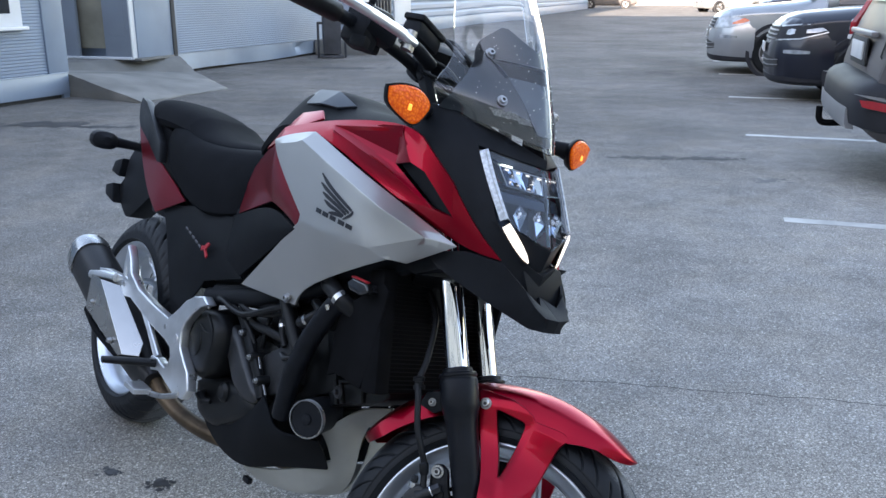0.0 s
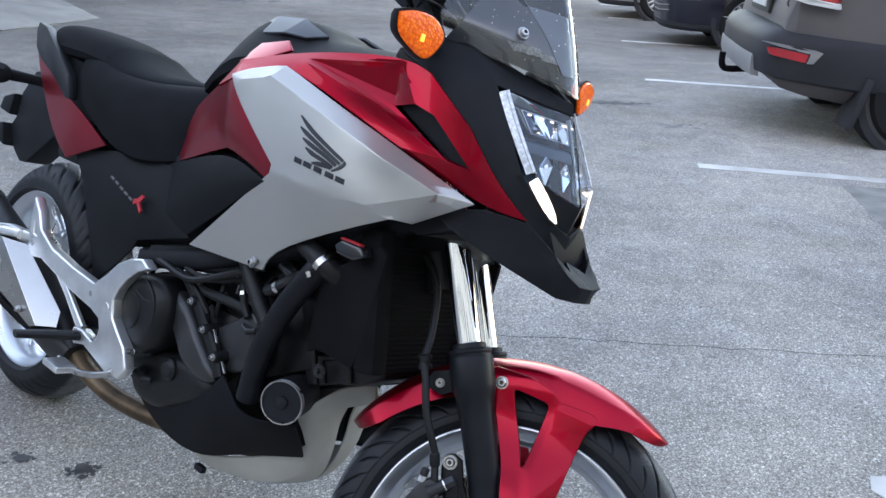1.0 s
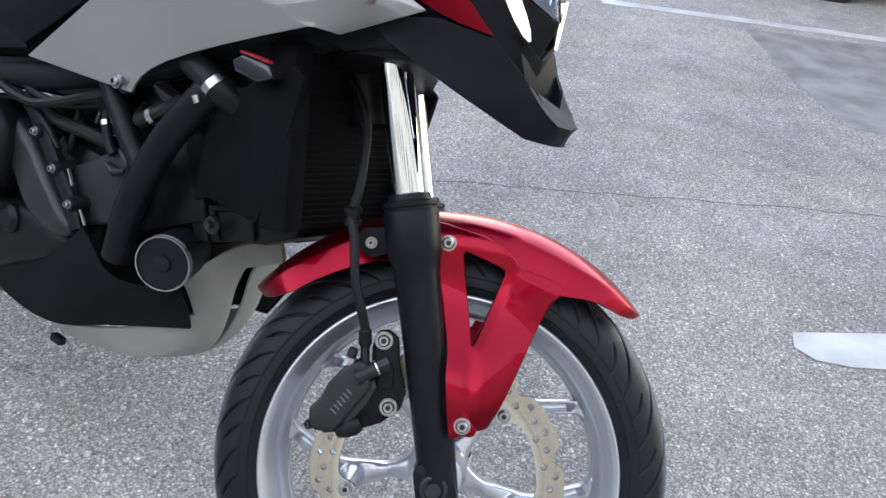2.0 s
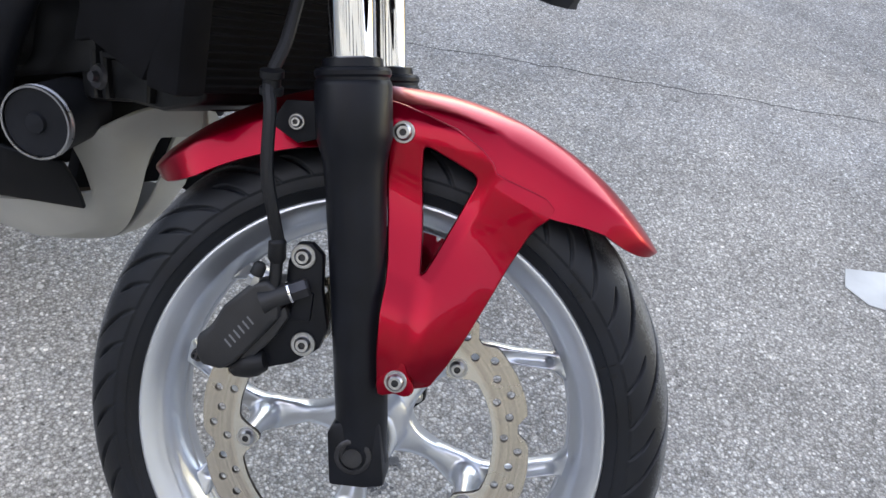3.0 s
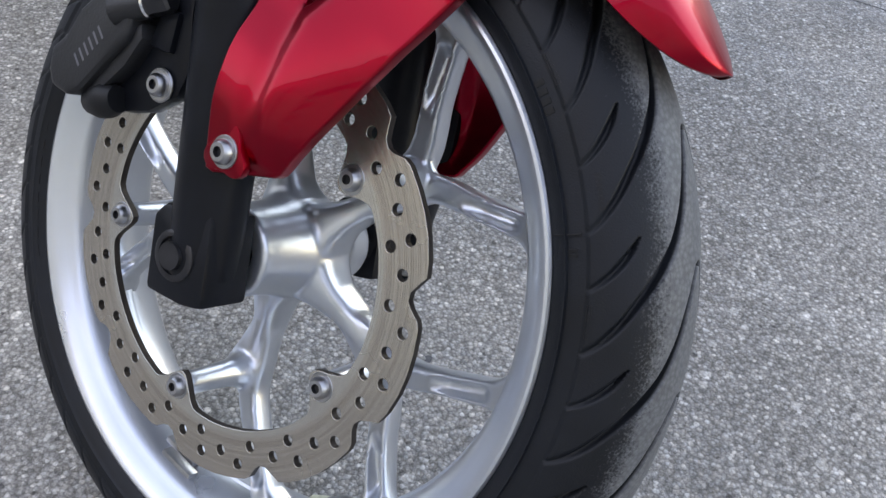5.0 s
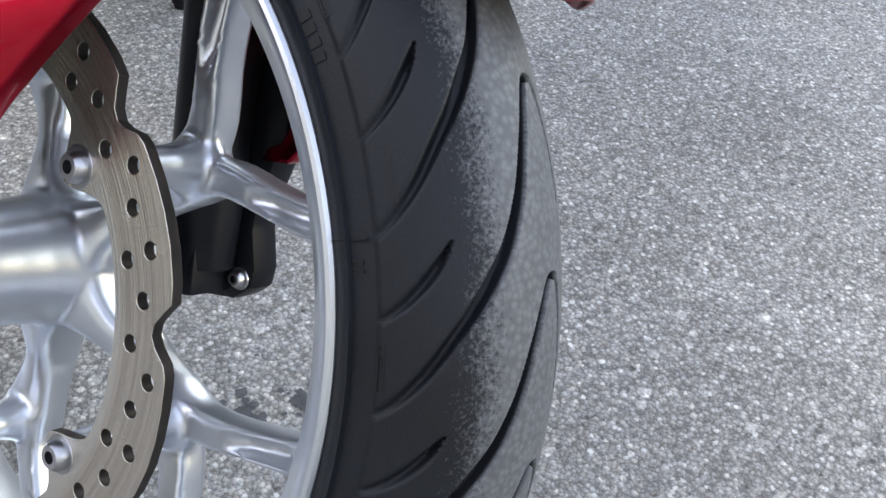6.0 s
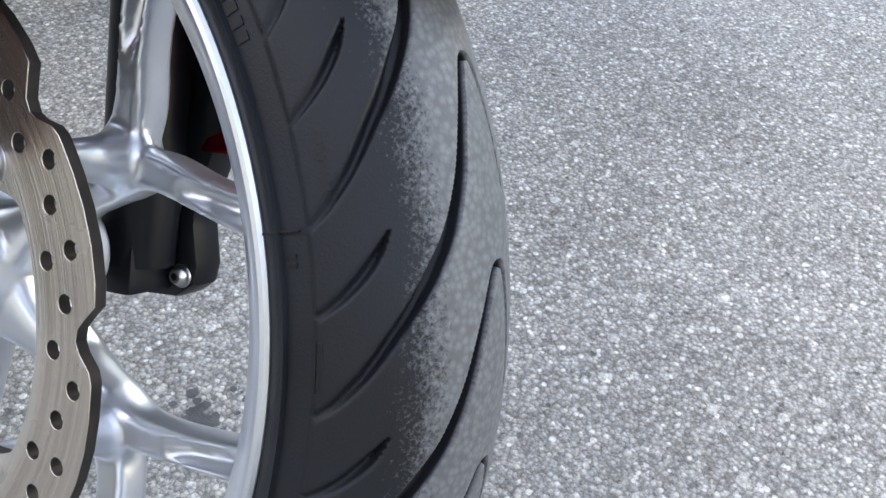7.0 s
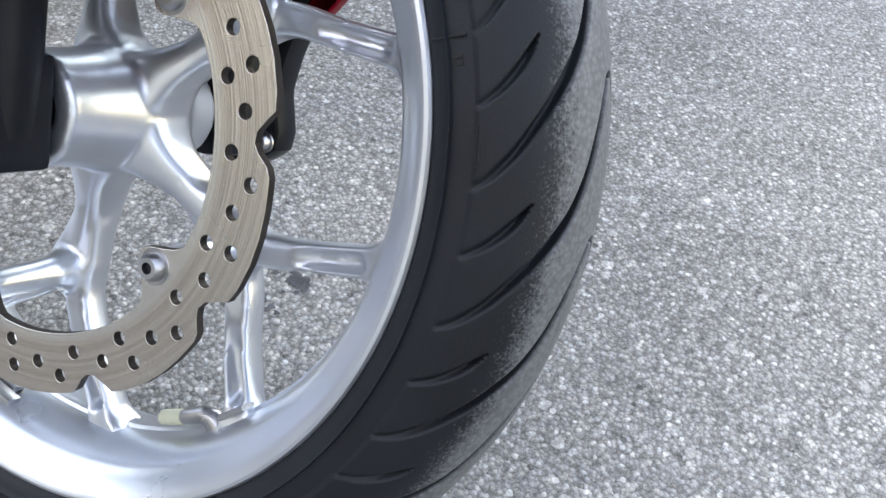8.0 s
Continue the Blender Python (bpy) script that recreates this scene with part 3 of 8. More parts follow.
tagged(part("asphalt_patch", slab([(2.5, 4.62, 0.0006), (2.42, 4.3, 0.0006), (2.3, 3.85, 0.0006), (2.2, 3.3, 0.0003), (2.9, 2.9, 0.0003), (4.6, 2.5, 0.0003), (5.2, 3.9, 0.0003), (3.6, 4.35, 0.0003)], 0.0006, 0, (0, 0, 1)), TAR),
       "darker patch of relaid asphalt", "asphalt patch", kind="structure")
# a hairline crack across the yard
rnd = random.Random(2)
pts, low = [], []
for i in range(60):
    f = i / 59
    x, y = -0.2 + 2.4 * f, 2.86 - 0.33 * f + rnd.uniform(-0.012, 0.012)
    pts.append((x, y + 0.0008 + rnd.uniform(0, 0.0012), 0.0004))
    low.append((x, y, 0.0004))
tagged(part("asphalt_crack", slab([*low, *pts[::-1]], 0.0008, 0, (0, 0, 1)), DAMP), "thin crack running across the asphalt", "crack", kind="structure")
# ---------------- motorcycle ----------------
bike = thing("motorcycle", "red and silver touring motorcycle leaning on its side stand", "motorcycle", BIKE)


def both(name, build, pts, mat, label="", **kw):
    """The same panel on both flanks."""
    a = part(name, build(pts, **kw), mat, bike, label)
    b = part(name, build(mirrored(pts), **kw), mat, bike, label)
    if build is panel:
        for ob in (a, b):
            md = ob.modifiers.new("even_shading", "WEIGHTED_NORMAL")
            md.keep_sharp = True
    return a, b


def bolt(parent, at, r=0.006, out=(0, -1, 0), m=None, mat=None, name="bolt"):
    """Domed socket-head bolt with its washer."""
    mat = mat or STEEL
    q = V((0, -1, 0)).rotation_difference(V(out)).to_matrix().to_4x4()
    bm = lathe([(0.004, r * 1.3), (-0.0005, r * 1.3), (-0.001, r * 1.25), (-0.001, r), (-0.004, r * 0.96), (-0.0062, r * 0.72), (-0.0062, r * 0.42), (-0.0035, r * 0.38), (-0.0035, 0.00001)], 18)
    ob = part(name, bm, mat, parent, m=(m or Matrix()) @ Matrix.Translation(at) @ q)
    ob.data.materials.append(DARKSTEEL)
    for p in ob.data.polygons:
        if math.hypot(p.center.x, p.center.z) < r * 0.44:
            p.material_index = 1
    return ob


# --- tyres: a turned profile with true grooves ---
GROOVE_LONG = [(-27.0, -0.0546), (-25.9, -0.0535), (-24.7, -0.0517), (-22.8, -0.0486), (-19.5, -0.0422), (-17.2, -0.0363), (-14.7, -0.0296), (-12.2, -0.0230), (-8.5, -0.0158), (-4.7, -0.0099), (-0.8, -0.0025), (0.0, 0.0015), (-0.3, 0.0060), (-2.5, 0.0092), (-6.0, 0.0122), (-9.5, 0.0142)]
WIDE_LONG = [0.3, 0.5, 0.8, 1.2, 1.7, 2.2, 2.7, 2.6, 2.4, 2.1, 1.8, 1.5, 1.3, 1.1, 0.8, 0.4]
GROOVE_SHORT = [(-19.4, -0.0546), (-17.9, -0.0535), (-15.9, -0.0498), (-13.5, -0.0448), (-11.6, -0.0412)]
WIDE_SHORT = [0.25, 0.5, 1.1, 1.35, 0.3]


def groove_depth(th, y, step, mid_r):
    """Depth of the tread grooves at angles th and heights y (arrays), one every step degrees."""
    best = np.zeros(th.shape)
    far = [(a, -b) for a, b in GROOVE_LONG[:8]]
    for line, wide, shift in ((GROOVE_LONG, WIDE_LONG, 0.0), (GROOVE_SHORT, WIDE_SHORT, 0.0), (far, WIDE_LONG, step / 2), ([(a, -b) for a, b in GROOVE_SHORT], WIDE_SHORT, step / 2)):
        p = [V((a, b, w)) for (a, b), w in zip(line, wide)]
        p = smooth_path(p, 4)
        for turn in range(-1, 4):
            for u, v in zip(p, p[1:]):
                ax, ay = radians(u.x + shift + turn * step) * mid_r, u.y
                bx, by = radians(v.x + shift + turn * step) * mid_r, v.y
                px, py = np.radians(th) * mid_r - ax, y - ay
                dx, dy = bx - ax, by - ay
                t = np.clip((px * dx + py * dy) / (dx * dx + dy * dy + 1e-12), 0, 1)
                d = np.hypot(px - t * dx, py - t * dy)
                w = (u.z + (v.z - u.z) * t) * 0.001
                best = np.maximum(best, np.clip((w - d) / (w * 0.28 + 0.0008) + 0.25, 0, 1))
    return best * np.interp(np.abs(y), [0.0, 0.034, 0.046, 0.0546], [0.0058, 0.0058, 0.0040, 0.0012])


def make_tyre(name, parent, m, mid_r, tube_r, half, bead_r, bead_y, count, cols, rows, label, fine=()):
    """fine: the sectors that are cut with more columns."""
    knots = np.linspace(-1, 1, rows)
    phi = 90 * np.sign(knots) * (0.72 * np.abs(knots) + 0.28 * np.abs(knots) ** 3)
    prof_y = half * np.sin(np.radians(phi))
    prof_r = mid_r + tube_r * np.cos(np.radians(phi))
    step = 360 / count
    scale = 0.0546 / half

    def cut(n):
        th = np.linspace(0, step, n, endpoint=False)
        TH, Y = np.meshgrid(th, prof_y, indexing="ij")
        dep = groove_depth(TH * 15.0 / step - 0.001, Y * scale, 15.0, 0.286)
        dep[:, np.abs(prof_y) > 0.99 * half] *= 0
        # the sidewall lies a step below the tread
        dep = np.maximum(dep, 0.0017 * (np.abs(phi) > 78.6)[None, :])
        return th, dep

    plain, close = cut(cols), cut(cols * 3)
    drop = mid_r - bead_r
    side = [(half + 0.0006, mid_r - 0.001), (half - 0.0008, mid_r - 0.0022), (half - 0.0012, mid_r - drop * 0.35), (half * 0.35 + bead_y * 0.65, mid_r - drop * 0.72), (bead_y + 0.0012, bead_r + 0.0015), (bead_y + 0.0002, bead_r), (bead_y - 0.006, bead_r - 0.004)]
    vs, fs = [], []
    n = rows + 2 * len(side)
    tot = 0
    for c in range(count):
        th, dep = close if c in fine else plain
        for i in range(len(th)):
            tot += 1
            a = radians(54.8 + c * step + th[i])
            ca, sa = math.cos(a), math.sin(a)
            for y, r in reversed(side):
                vs.append((r * ca, -y, r * sa))
            for j in range(rows):
                r = prof_r[j] - dep[i, j] * max(0.25, math.cos(radians(phi[j])))
                y = prof_y[j] - dep[i, j] * math.sin(radians(phi[j]))
                vs.append((r * ca, y, r * sa))
            for y, r in side:
                vs.append((r * ca, y, r * sa))
    for i in range(tot):
        a, b = i * n, ((i + 1) % tot) * n
        for j in range(n - 1):
            fs.append((a + j, a + j + 1, b + j + 1, b + j))
    me = bpy.data.meshes.new(name)
    me.from_pydata(vs, [], fs)
    return link(name, me, TYRE, parent, label, m, 60)


def tyre_mark(parent, a0, a1, r0, r1, mid_r=0.2424, tube_r=0.0545, lift=0.0003, s=-1):
    """A thin moulded bar on the tyre's flank, from angle a0 to a1 and radius r0 to r1."""
    sheet = []
    for i in range(5):
        a = radians(a0 + (a1 - a0) * i / 4)
        row = []
        for k in range(3):
            r = r0 + (r1 - r0) * k / 2
            flank = math.sqrt(max(0.0, tube_r ** 2 - (r - mid_r) ** 2)) + lift - (0.0014 if r < 0.2528 else 0.0)
            row.append((r * math.cos(a), s * flank, r * math.sin(a)))
        sheet.append(row)
    bm = loft(sheet, False, False)
    bmesh.ops.recalc_face_normals(bm, faces=bm.faces)
    bmesh.ops.solidify(bm, geom=bm.faces[:], thickness=0.0007)
    part("moulded_bar", bm, RUBBER, parent)


# --- front wheel ---
def split_casting(bm, name, wheel, turn, hub_reach, label=""):
    """One casting, parted into its hub and five forked spokes."""
    me = bpy.data.meshes.new(name)
    bm.to_mesh(me)
    bm.free()
    co = np.empty(len(me.vertices) * 3)
    me.vertices.foreach_get("co", co)
    co = co.reshape(-1, 3)
    faces = [tuple(p.vertices) for p in me.polygons]
    kinds = [[] for _ in range(6)]
    for f in faces:
        c = co[list(f)].mean(axis=0)
        r = math.hypot(c[0], c[2])
        a = (math.degrees(math.atan2(c[2], c[0])) - turn + 36) % 360
        kinds[0 if r < hub_reach else 1 + int(a // 72)].append(f)
    bpy.data.meshes.remove(me)
    for k, fs in enumerate(kinds):
        used = sorted({v for f in fs for v in f})
        at = {v: i for i, v in enumerate(used)}
        piece = bpy.data.meshes.new("hub" if k == 0 else "spoke")
        piece.from_pydata([co[v] for v in used], [], [[at[v] for v in f] for f in fs])
        link("hub" if k == 0 else "spoke", piece, ALLOY, wheel, label, sharp=75)


def spoke_limb(bm, pts, dims, pocket):
    """A spoke that ends in a rounded pocket open towards the near side; pocket: its depth at each point."""
    pts = [V(p) for p in pts]
    rings = []
    for i, p in enumerate(pts):
        d = (pts[min(i + 1, len(pts) - 1)] - pts[max(i - 1, 0)]).normalized()
        s = V((0, 1, 0)) - d * d.y
        s.normalize()
        w = d.cross(s)
        a, b = dims[i]
        g = pocket[i]
        prof = [(-1.0, -0.2), (-0.94, -0.8), (-0.80, -1.0), (-0.66, -1.0), (-0.46, -0.96 + g), (0.0, -0.94 + 1.15 * g), (0.46, -0.96 + g), (0.66, -1.0), (0.80, -1.0), (0.94, -0.8), (1.0, -0.2), (0.92, 0.6), (0.6, 1.0), (-0.6, 1.0), (-0.92, 0.6)]
        rings.append([bm.verts.new(p + w * (a * u) + s * (b * v)) for u, v in prof])
    for p, q in zip(rings, rings[1:]):
        n = len(p)
        for k in range(n):
            bm.faces.new((p[k], p[(k + 1) % n], q[(k + 1) % n], q[k]))
    bm.faces.new(rings[0])
    bm.faces.new(rings[-1][::-1])


def spoked_wheel(name, label, m, rim, hub_r, hub_y, boss_r, turn, spread, end_r, voxel):
    """Rim, hub and five forked spokes with a stud for the brake disc on each."""
    wheel = part(name, lathe(rim, 200, True), ALLOY, bike, label, m, 30)
    bm = bmesh.new()
    lathe([(-hub_y, 0.018), (-hub_y, hub_r * 0.96), (-hub_y + 0.0015, hub_r), (-0.05, hub_r), (-0.032, hub_r * 1.05), (-0.016, hub_r * 1.14), (0.014, hub_r * 1.14), (0.03, hub_r), (0.052, hub_r * 0.92), (0.052, 0.018)], 64, True, bm)
    for k in range(5):
        q = Matrix.Rotation(radians(-turn - 72 * k), 3, "Y")
        d, t = q @ V((1, 0, 0)), q @ V((0, 0, 1))
        arm = [(0.012, 0.027, 0.022, 0.003), (0.030, 0.0235, 0.022, 0.003), (0.040, 0.0165, 0.020, 0.0035), (0.050, 0.0122, 0.0175, 0.005), (0.064, 0.0100, 0.0155, 0.0085), (0.084, 0.0094, 0.0138, 0.0100), (0.102, 0.0105, 0.0125, 0.0100), (0.116, 0.0125, 0.0118, 0.0090), (0.124, 0.0120, 0.0112, 0.0085)]
        sweep([d * r + V((0, y, 0)) for r, w, h, y in arm], [(w, h) for r, w, h, y in arm], (0, 1, 0), 24, 0.55, bm)
        lathe([(-0.0605, 0.00001), (-0.0605, 0.0090), (-0.034, 0.0096), (-0.016, 0.0108), (-0.006, 0.0140), (0.000, 0.0185), (0.006, 0.0185)], 28, False, bm, Matrix.Translation(d * boss_r))
        for s in (-1, 1):
            e = radians(spread[0] if s < 0 else spread[1])
            end = (d * math.cos(e) + t * math.sin(e)) * end_r
            start = d * (boss_r - 0.040) + t * (0.001 * s)
            bend = d * (boss_r - 0.008) + t * (0.0055 * s)
            fork = d * (boss_r + 0.016) + t * (0.0150 * s)
            line = smooth_path([start + V((0, 0.0095, 0)), bend + V((0, 0.009, 0)), fork + V((0, 0.007, 0)), fork.lerp(end, 0.5) + V((0, 0.002, 0)), end], 8)
            n = len(line) - 1
            way = (end - fork).normalized()
            line += [line[-1] + way * 0.004, line[-1] + way * 0.012]
            f = [min(1, i / n) for i in range(n + 3)]
            dims = [(float(np.interp(v, [0, 0.25, 0.48, 0.7, 0.94, 1], [0.0100, 0.0125, 0.0098, 0.0082, 0.0092, 0.0105])), float(np.interp(v, [0, 0.4, 1], [0.0112, 0.0110, 0.0118]))) for v in f]
            dims[-2], dims[-1] = (0.0135, 0.0135), (0.019, 0.016)
            pocket = [float(np.interp(v, [0, 0.66, 0.75, 0.92, 0.965], [0.0, 0.0, 0.6, 0.9, 0.0])) for v in f]
            spoke_limb(bm, line, dims, pocket)
    split_casting(melted(bm, voxel, 11), "casting", wheel, turn, 0.058)
    return wheel


def rim_profile(w, lip, inner):
    h = [(-w + 0.001, lip), (-w - 0.0012, lip - 0.0003), (-w - 0.0026, lip - 0.0016), (-w - 0.0030, lip - 0.0034), (-w - 0.0022, lip - 0.0058), (-w + 0.0010, lip - 0.0100), (-w + 0.0058, lip - 0.0150), (-w + 0.0085, lip - 0.0175), (-w + 0.0098, lip - 0.0192), (-w + 0.0125, lip - 0.0218), (-w + 0.021, inner + 0.0050), (-w + 0.030, inner + 0.0018), (-0.010, inner), (-0.0060, inner - 0.0002), (-0.0045, inner - 0.0022), (-0.0022, inner - 0.0026)]
    under = [(-w + 0.006, lip - 0.005), (-w + 0.02, lip - 0.012), (-0.02, inner + 0.006)]
    return [*h, *[(-y, r) for y, r in h[::-1]], *[(-y, r) for y, r in under], *under[::-1]]


PHASE = -7.6
front_wheel = spoked_wheel("front_wheel", "silver cast alloy front wheel", WHEEL, rim_profile(0.0480, 0.2308, 0.1995), 0.0325, 0.066, 0.1146, PHASE, (-19.6, 19.9), 0.1955, 0.0019)
front_tyre = make_tyre("tyre", front_wheel, None, 0.2424, 0.0546, 0.0546, 0.2302, 0.0480, 24, 62, 190, "black road tyre with a scrubbed grey crown", (0, 20, 21, 22, 23))
# worn moulded marks on the flank, as plain bars
for a0, n, da, wide, r0, r1 in ((46.6, 8, 0.56, 0.34, 0.2608, 0.2636), (41.0, 2, 0.7, 0.4, 0.2425, 0.2475), (32.0, 5, 1.5, 0.8, 0.2385, 0.2415), (59.5, 4, 1.3, 0.8, 0.2425, 0.2480), (196.0, 8, 3.6, 2.0, 0.2370, 0.2440), (150.0, 6, 3.0, 1.6, 0.2380, 0.2430)):
    for k in range(n):
        tyre_mark(front_tyre, a0 + k * da, a0 + k * da + wide, r0, r1)
for a0 in (31.0, 62.5):
    for b0, b1, r0, r1 in ((0, 4.2, 0.2538, 0.2543), (0, 4.2, 0.2562, 0.2567), (0, 0.12, 0.2543, 0.2562), (4.08, 4.2, 0.2543, 0.2562), (0.7, 1.5, 0.2549, 0.2556), (2.2, 3.3, 0.2549, 0.2556)):
        tyre_mark(front_tyre, a0 + b0, a0 + b1, r0, r1)
for a, r0, r1 in ((43.9, 0.2340, 0.2505),):
    part("mould_line", box((0.5 * (r0 + r1), -0.0533, 0), (r1 - r0, 0.0012, 0.0009), 0.0002, pose(0, 0, 0, 0, 0, -2)), RUBBER, front_wheel, m=Matrix.Rotation(radians(-a), 4, "Y"))
part("wheel_bearing_seal", lathe([(-0.060, 0.0001), (-0.0625, 0.014), (-0.0625, 0.022), (-0.0655, 0.0235), (-0.0655, 0.0285), (-0.063, 0.0300), (-0.056, 0.0305)], 40), GLOSS, front_wheel)
for k in range(2):
    part("balance_weight", box((0.0, -0.020 - 0.012 * k, -0.1975), (0.034, 0.010, 0.005), 0.0018), STEEL, front_wheel, m=Matrix.Rotation(radians(-8 - 3 * k), 4, "Y"))


def on_rim(a, r, y):
    return V((r * math.cos(radians(a)), y, r * math.sin(radians(a))))


valve = part("valve_stem", sweep([on_rim(-32, 0.203, -0.008), on_rim(-32.6, 0.194, -0.009), on_rim(-34, 0.1905, -0.010), on_rim(-38.5, 0.1895, -0.011)], [(0.0075, 0.0075), (0.0065, 0.0065), (0.0055, 0.0055), (0.0045, 0.0045)], (0, 1, 0), 12, 0.9), STEEL, front_wheel, "bright metal angled valve stem")
part("valve_cap", sweep([on_rim(-38.3, 0.1895, -0.011), on_rim(-38.6, 0.1895, -0.011), on_rim(-43, 0.1885, -0.012), on_rim(-43.5, 0.1885, -0.012)], [(0.0035, 0.0035), (0.0048, 0.0048), (0.0048, 0.0048), (0.0035, 0.0035)], (0, 1, 0), 12, 0.95), material("pale_plastic_cap", (0.55, 0.56, 0.42), 0.5, 0, 0.1, 60), valve, "pale plastic valve cap")
part("balance_weight", sweep([on_rim(a, 0.1945, -0.010) for a in (-24, -26, -28, -30)], [(0.002, 0.006)], (0, 1, 0), 8, 0.6), STEEL, front_wheel)

# waved brake disc with its rows of drillings
CORNERS = [(-11.3, 0.1578), (-9.6, 0.1560), (-7.4, 0.1500), (-5.6, 0.1476), (-3.4, 0.1488), (-1.2, 0.1545), (0.2, 0.1590), (3.5, 0.1602), (8.8, 0.1606), (14.0, 0.1602), (19.0, 0.1592), (23.0, 0.1582)]
outer = []
for k in range(10):
    for a, r in CORNERS:
        b = radians(a + 36 * k)
        outer.append((0.995 * r * math.cos(b), 0.995 * r * math.sin(b)))
inner = []
for k in range(180):
    a = 2 * k
    d = abs((a - PHASE + 36) % 72 - 36)
    r = 0.1230 - 0.0205 * (0.5 + 0.5 * math.cos(math.pi * min(1, d / 11.0))) if d < 11 else 0.1230 + 0.001 * min(1, (d - 11) / 8)
    inner.append((r * math.cos(radians(a)), r * math.sin(radians(a))))
DRILL = [(27.8, 0.1343), (22.5, 0.1477), (16.0, 0.1411), (8.5, 0.1478), (7.2, 0.1329), (0.1, 0.1415)]
holes = [inner]
for k in range(10):
    for a, r in DRILL:
        b = radians(a + 36 * k)
        holes.append(ring_of(r * math.cos(b), r * math.sin(b), 0.0044, 12))
for k in range(5):
    b = radians(PHASE + 72 * k)
    holes.append(ring_of(0.1146 * math.cos(b), 0.1146 * math.sin(b), 0.005, 10))


def disc_mesh(ring, cuts):
    """The disc, with its cut edges and drillings left dark."""
    me = cut_plate(ring, cuts, 0.0024)
    me.materials.append(DISC)
    me.materials.append(DISC_EDGE)
    for p in me.polygons:
        if abs(p.normal.y) < 0.3:
            p.material_index = 1
    return me


brake_disc = link("brake_disc", disc_mesh(outer, holes), DISC, front_wheel, "worn waved steel brake disc with drilled holes", Matrix.Translation((0, -0.0626, 0)), 30)
for k in range(5):
    b = radians(PHASE + 72 * k)
    bolt(front_wheel, (0.1146 * math.cos(b), -0.0648, 0.1146 * math.sin(b)), 0.0076)

# --- fork ---
AX = V((-math.sin(RAKE), 0, math.cos(RAKE)))
FOOT = V((-0.002, 0, 0.3))


def on_fork(h, y, fwd=0.0):
    """h metres up the leg from the axle."""
    return FOOT + AX * h + V((math.cos(RAKE) * fwd, y, math.sin(RAKE) * fwd))


for s in (-1, 1):
    y = 0.092 * s
    fore = 0.0095 + 0.003 * s
    q = Matrix.Translation(on_fork(0, y, fore)) @ AX.to_track_quat("Y", "Z").to_matrix().to_4x4()
    leg = lathe([(-0.012, 0.0225), (0.03, 0.0240), (0.10, 0.0248), (0.18, 0.0258), (0.245, 0.0274), (0.262, 0.0284), (0.272, 0.0300), (0.284, 0.0332), (0.290, 0.0337), (0.330, 0.0340), (0.3335, 0.0328), (0.3345, 0.0318), (0.337, 0.0318), (0.339, 0.0334), (0.3425, 0.0334), (0.345, 0.0318), (0.346, 0.0268), (0.353, 0.0258), (0.3545, 0.0215)], 48)
    lower = part("fork_lower", leg, FORKBLACK, bike, "black fork leg", STEER @ q, 30)
    blk = slab([on_fork(-0.028, y - 0.0205, -0.0225), on_fork(0.022, y - 0.0205, -0.0225), on_fork(0.031, y - 0.018, -0.016), on_fork(0.031, y - 0.018, 0.0255), on_fork(-0.02, y - 0.0205, 0.0285), on_fork(-0.029, y - 0.0205, 0.0285), on_fork(-0.031, y - 0.0205, 0.010)], 0.041, 0.004)
    part("axle_clamp", blk, FORKBLACK, bike, "", STEER)
    part("fork_tube", lathe([(0.34, 0.0206), (0.62, 0.0206), (0.76, 0.0206)], 40), CHROME, bike, "polished chrome fork tube", STEER @ q)
    ax = part("axle_bolt", lathe([(0.004, 0.017), (-0.002, 0.017), (-0.003, 0.0155), (-0.003, 0.0125), (-0.0005, 0.012), (-0.0005, 0.0095), (-0.006, 0.009), (-0.006, 0.00001)], 24), DARKSTEEL, bike, "", STEER @ Matrix.Translation(on_fork(0, y + 0.0195 * s, 0.001)) @ Matrix.Rotation(0 if s < 0 else math.pi, 4, "Z"))
    part("axle_spacer", lathe([(0, 0.014), (0.02, 0.014)], 24), GLOSS, bike, "", STEER @ Matrix.Translation((-0.002, 0.064 * s - 0.01, 0.3)))
part("fork_foot_lug", slab([(-0.005, 0.106, 0.262), (0.014, 0.106, 0.264), (0.042, 0.106, 0.284), (0.05, 0.106, 0.300), (0.045, 0.106, 0.313), (0.027, 0.106, 0.335), (0.020, 0.106, 0.36), (0.014, 0.106, 0.40), (0.0, 0.106, 0.43), (-0.05, 0.106, 0.43), (-0.02, 0.106, 0.35)], 0.024, 0.005), FORKBLACK, bike, "", STEER)
bolt(bike, (0.0385, 0.106, 0.300), 0.006, (0, -1, 0), STEER)
for h, nm in ((0.5, "lower_triple_clamp"), (0.78, "top_triple_clamp")):
    c = on_fork(h, 0)
    part(nm, slab([c + V((-0.05, -0.13, 0)), c + V((0.035, -0.13, 0.017)), c + V((0.05, 0, 0.025)), c + V((0.035, 0.13, 0.017)), c + V((-0.05, 0.13, 0)), c + V((-0.09, 0.04, -0.02)), c + V((-0.09, -0.04, -0.02))], 0.03, 0.005, (-0.45, 0, 0.89)), ENGINE, bike, "", STEER)

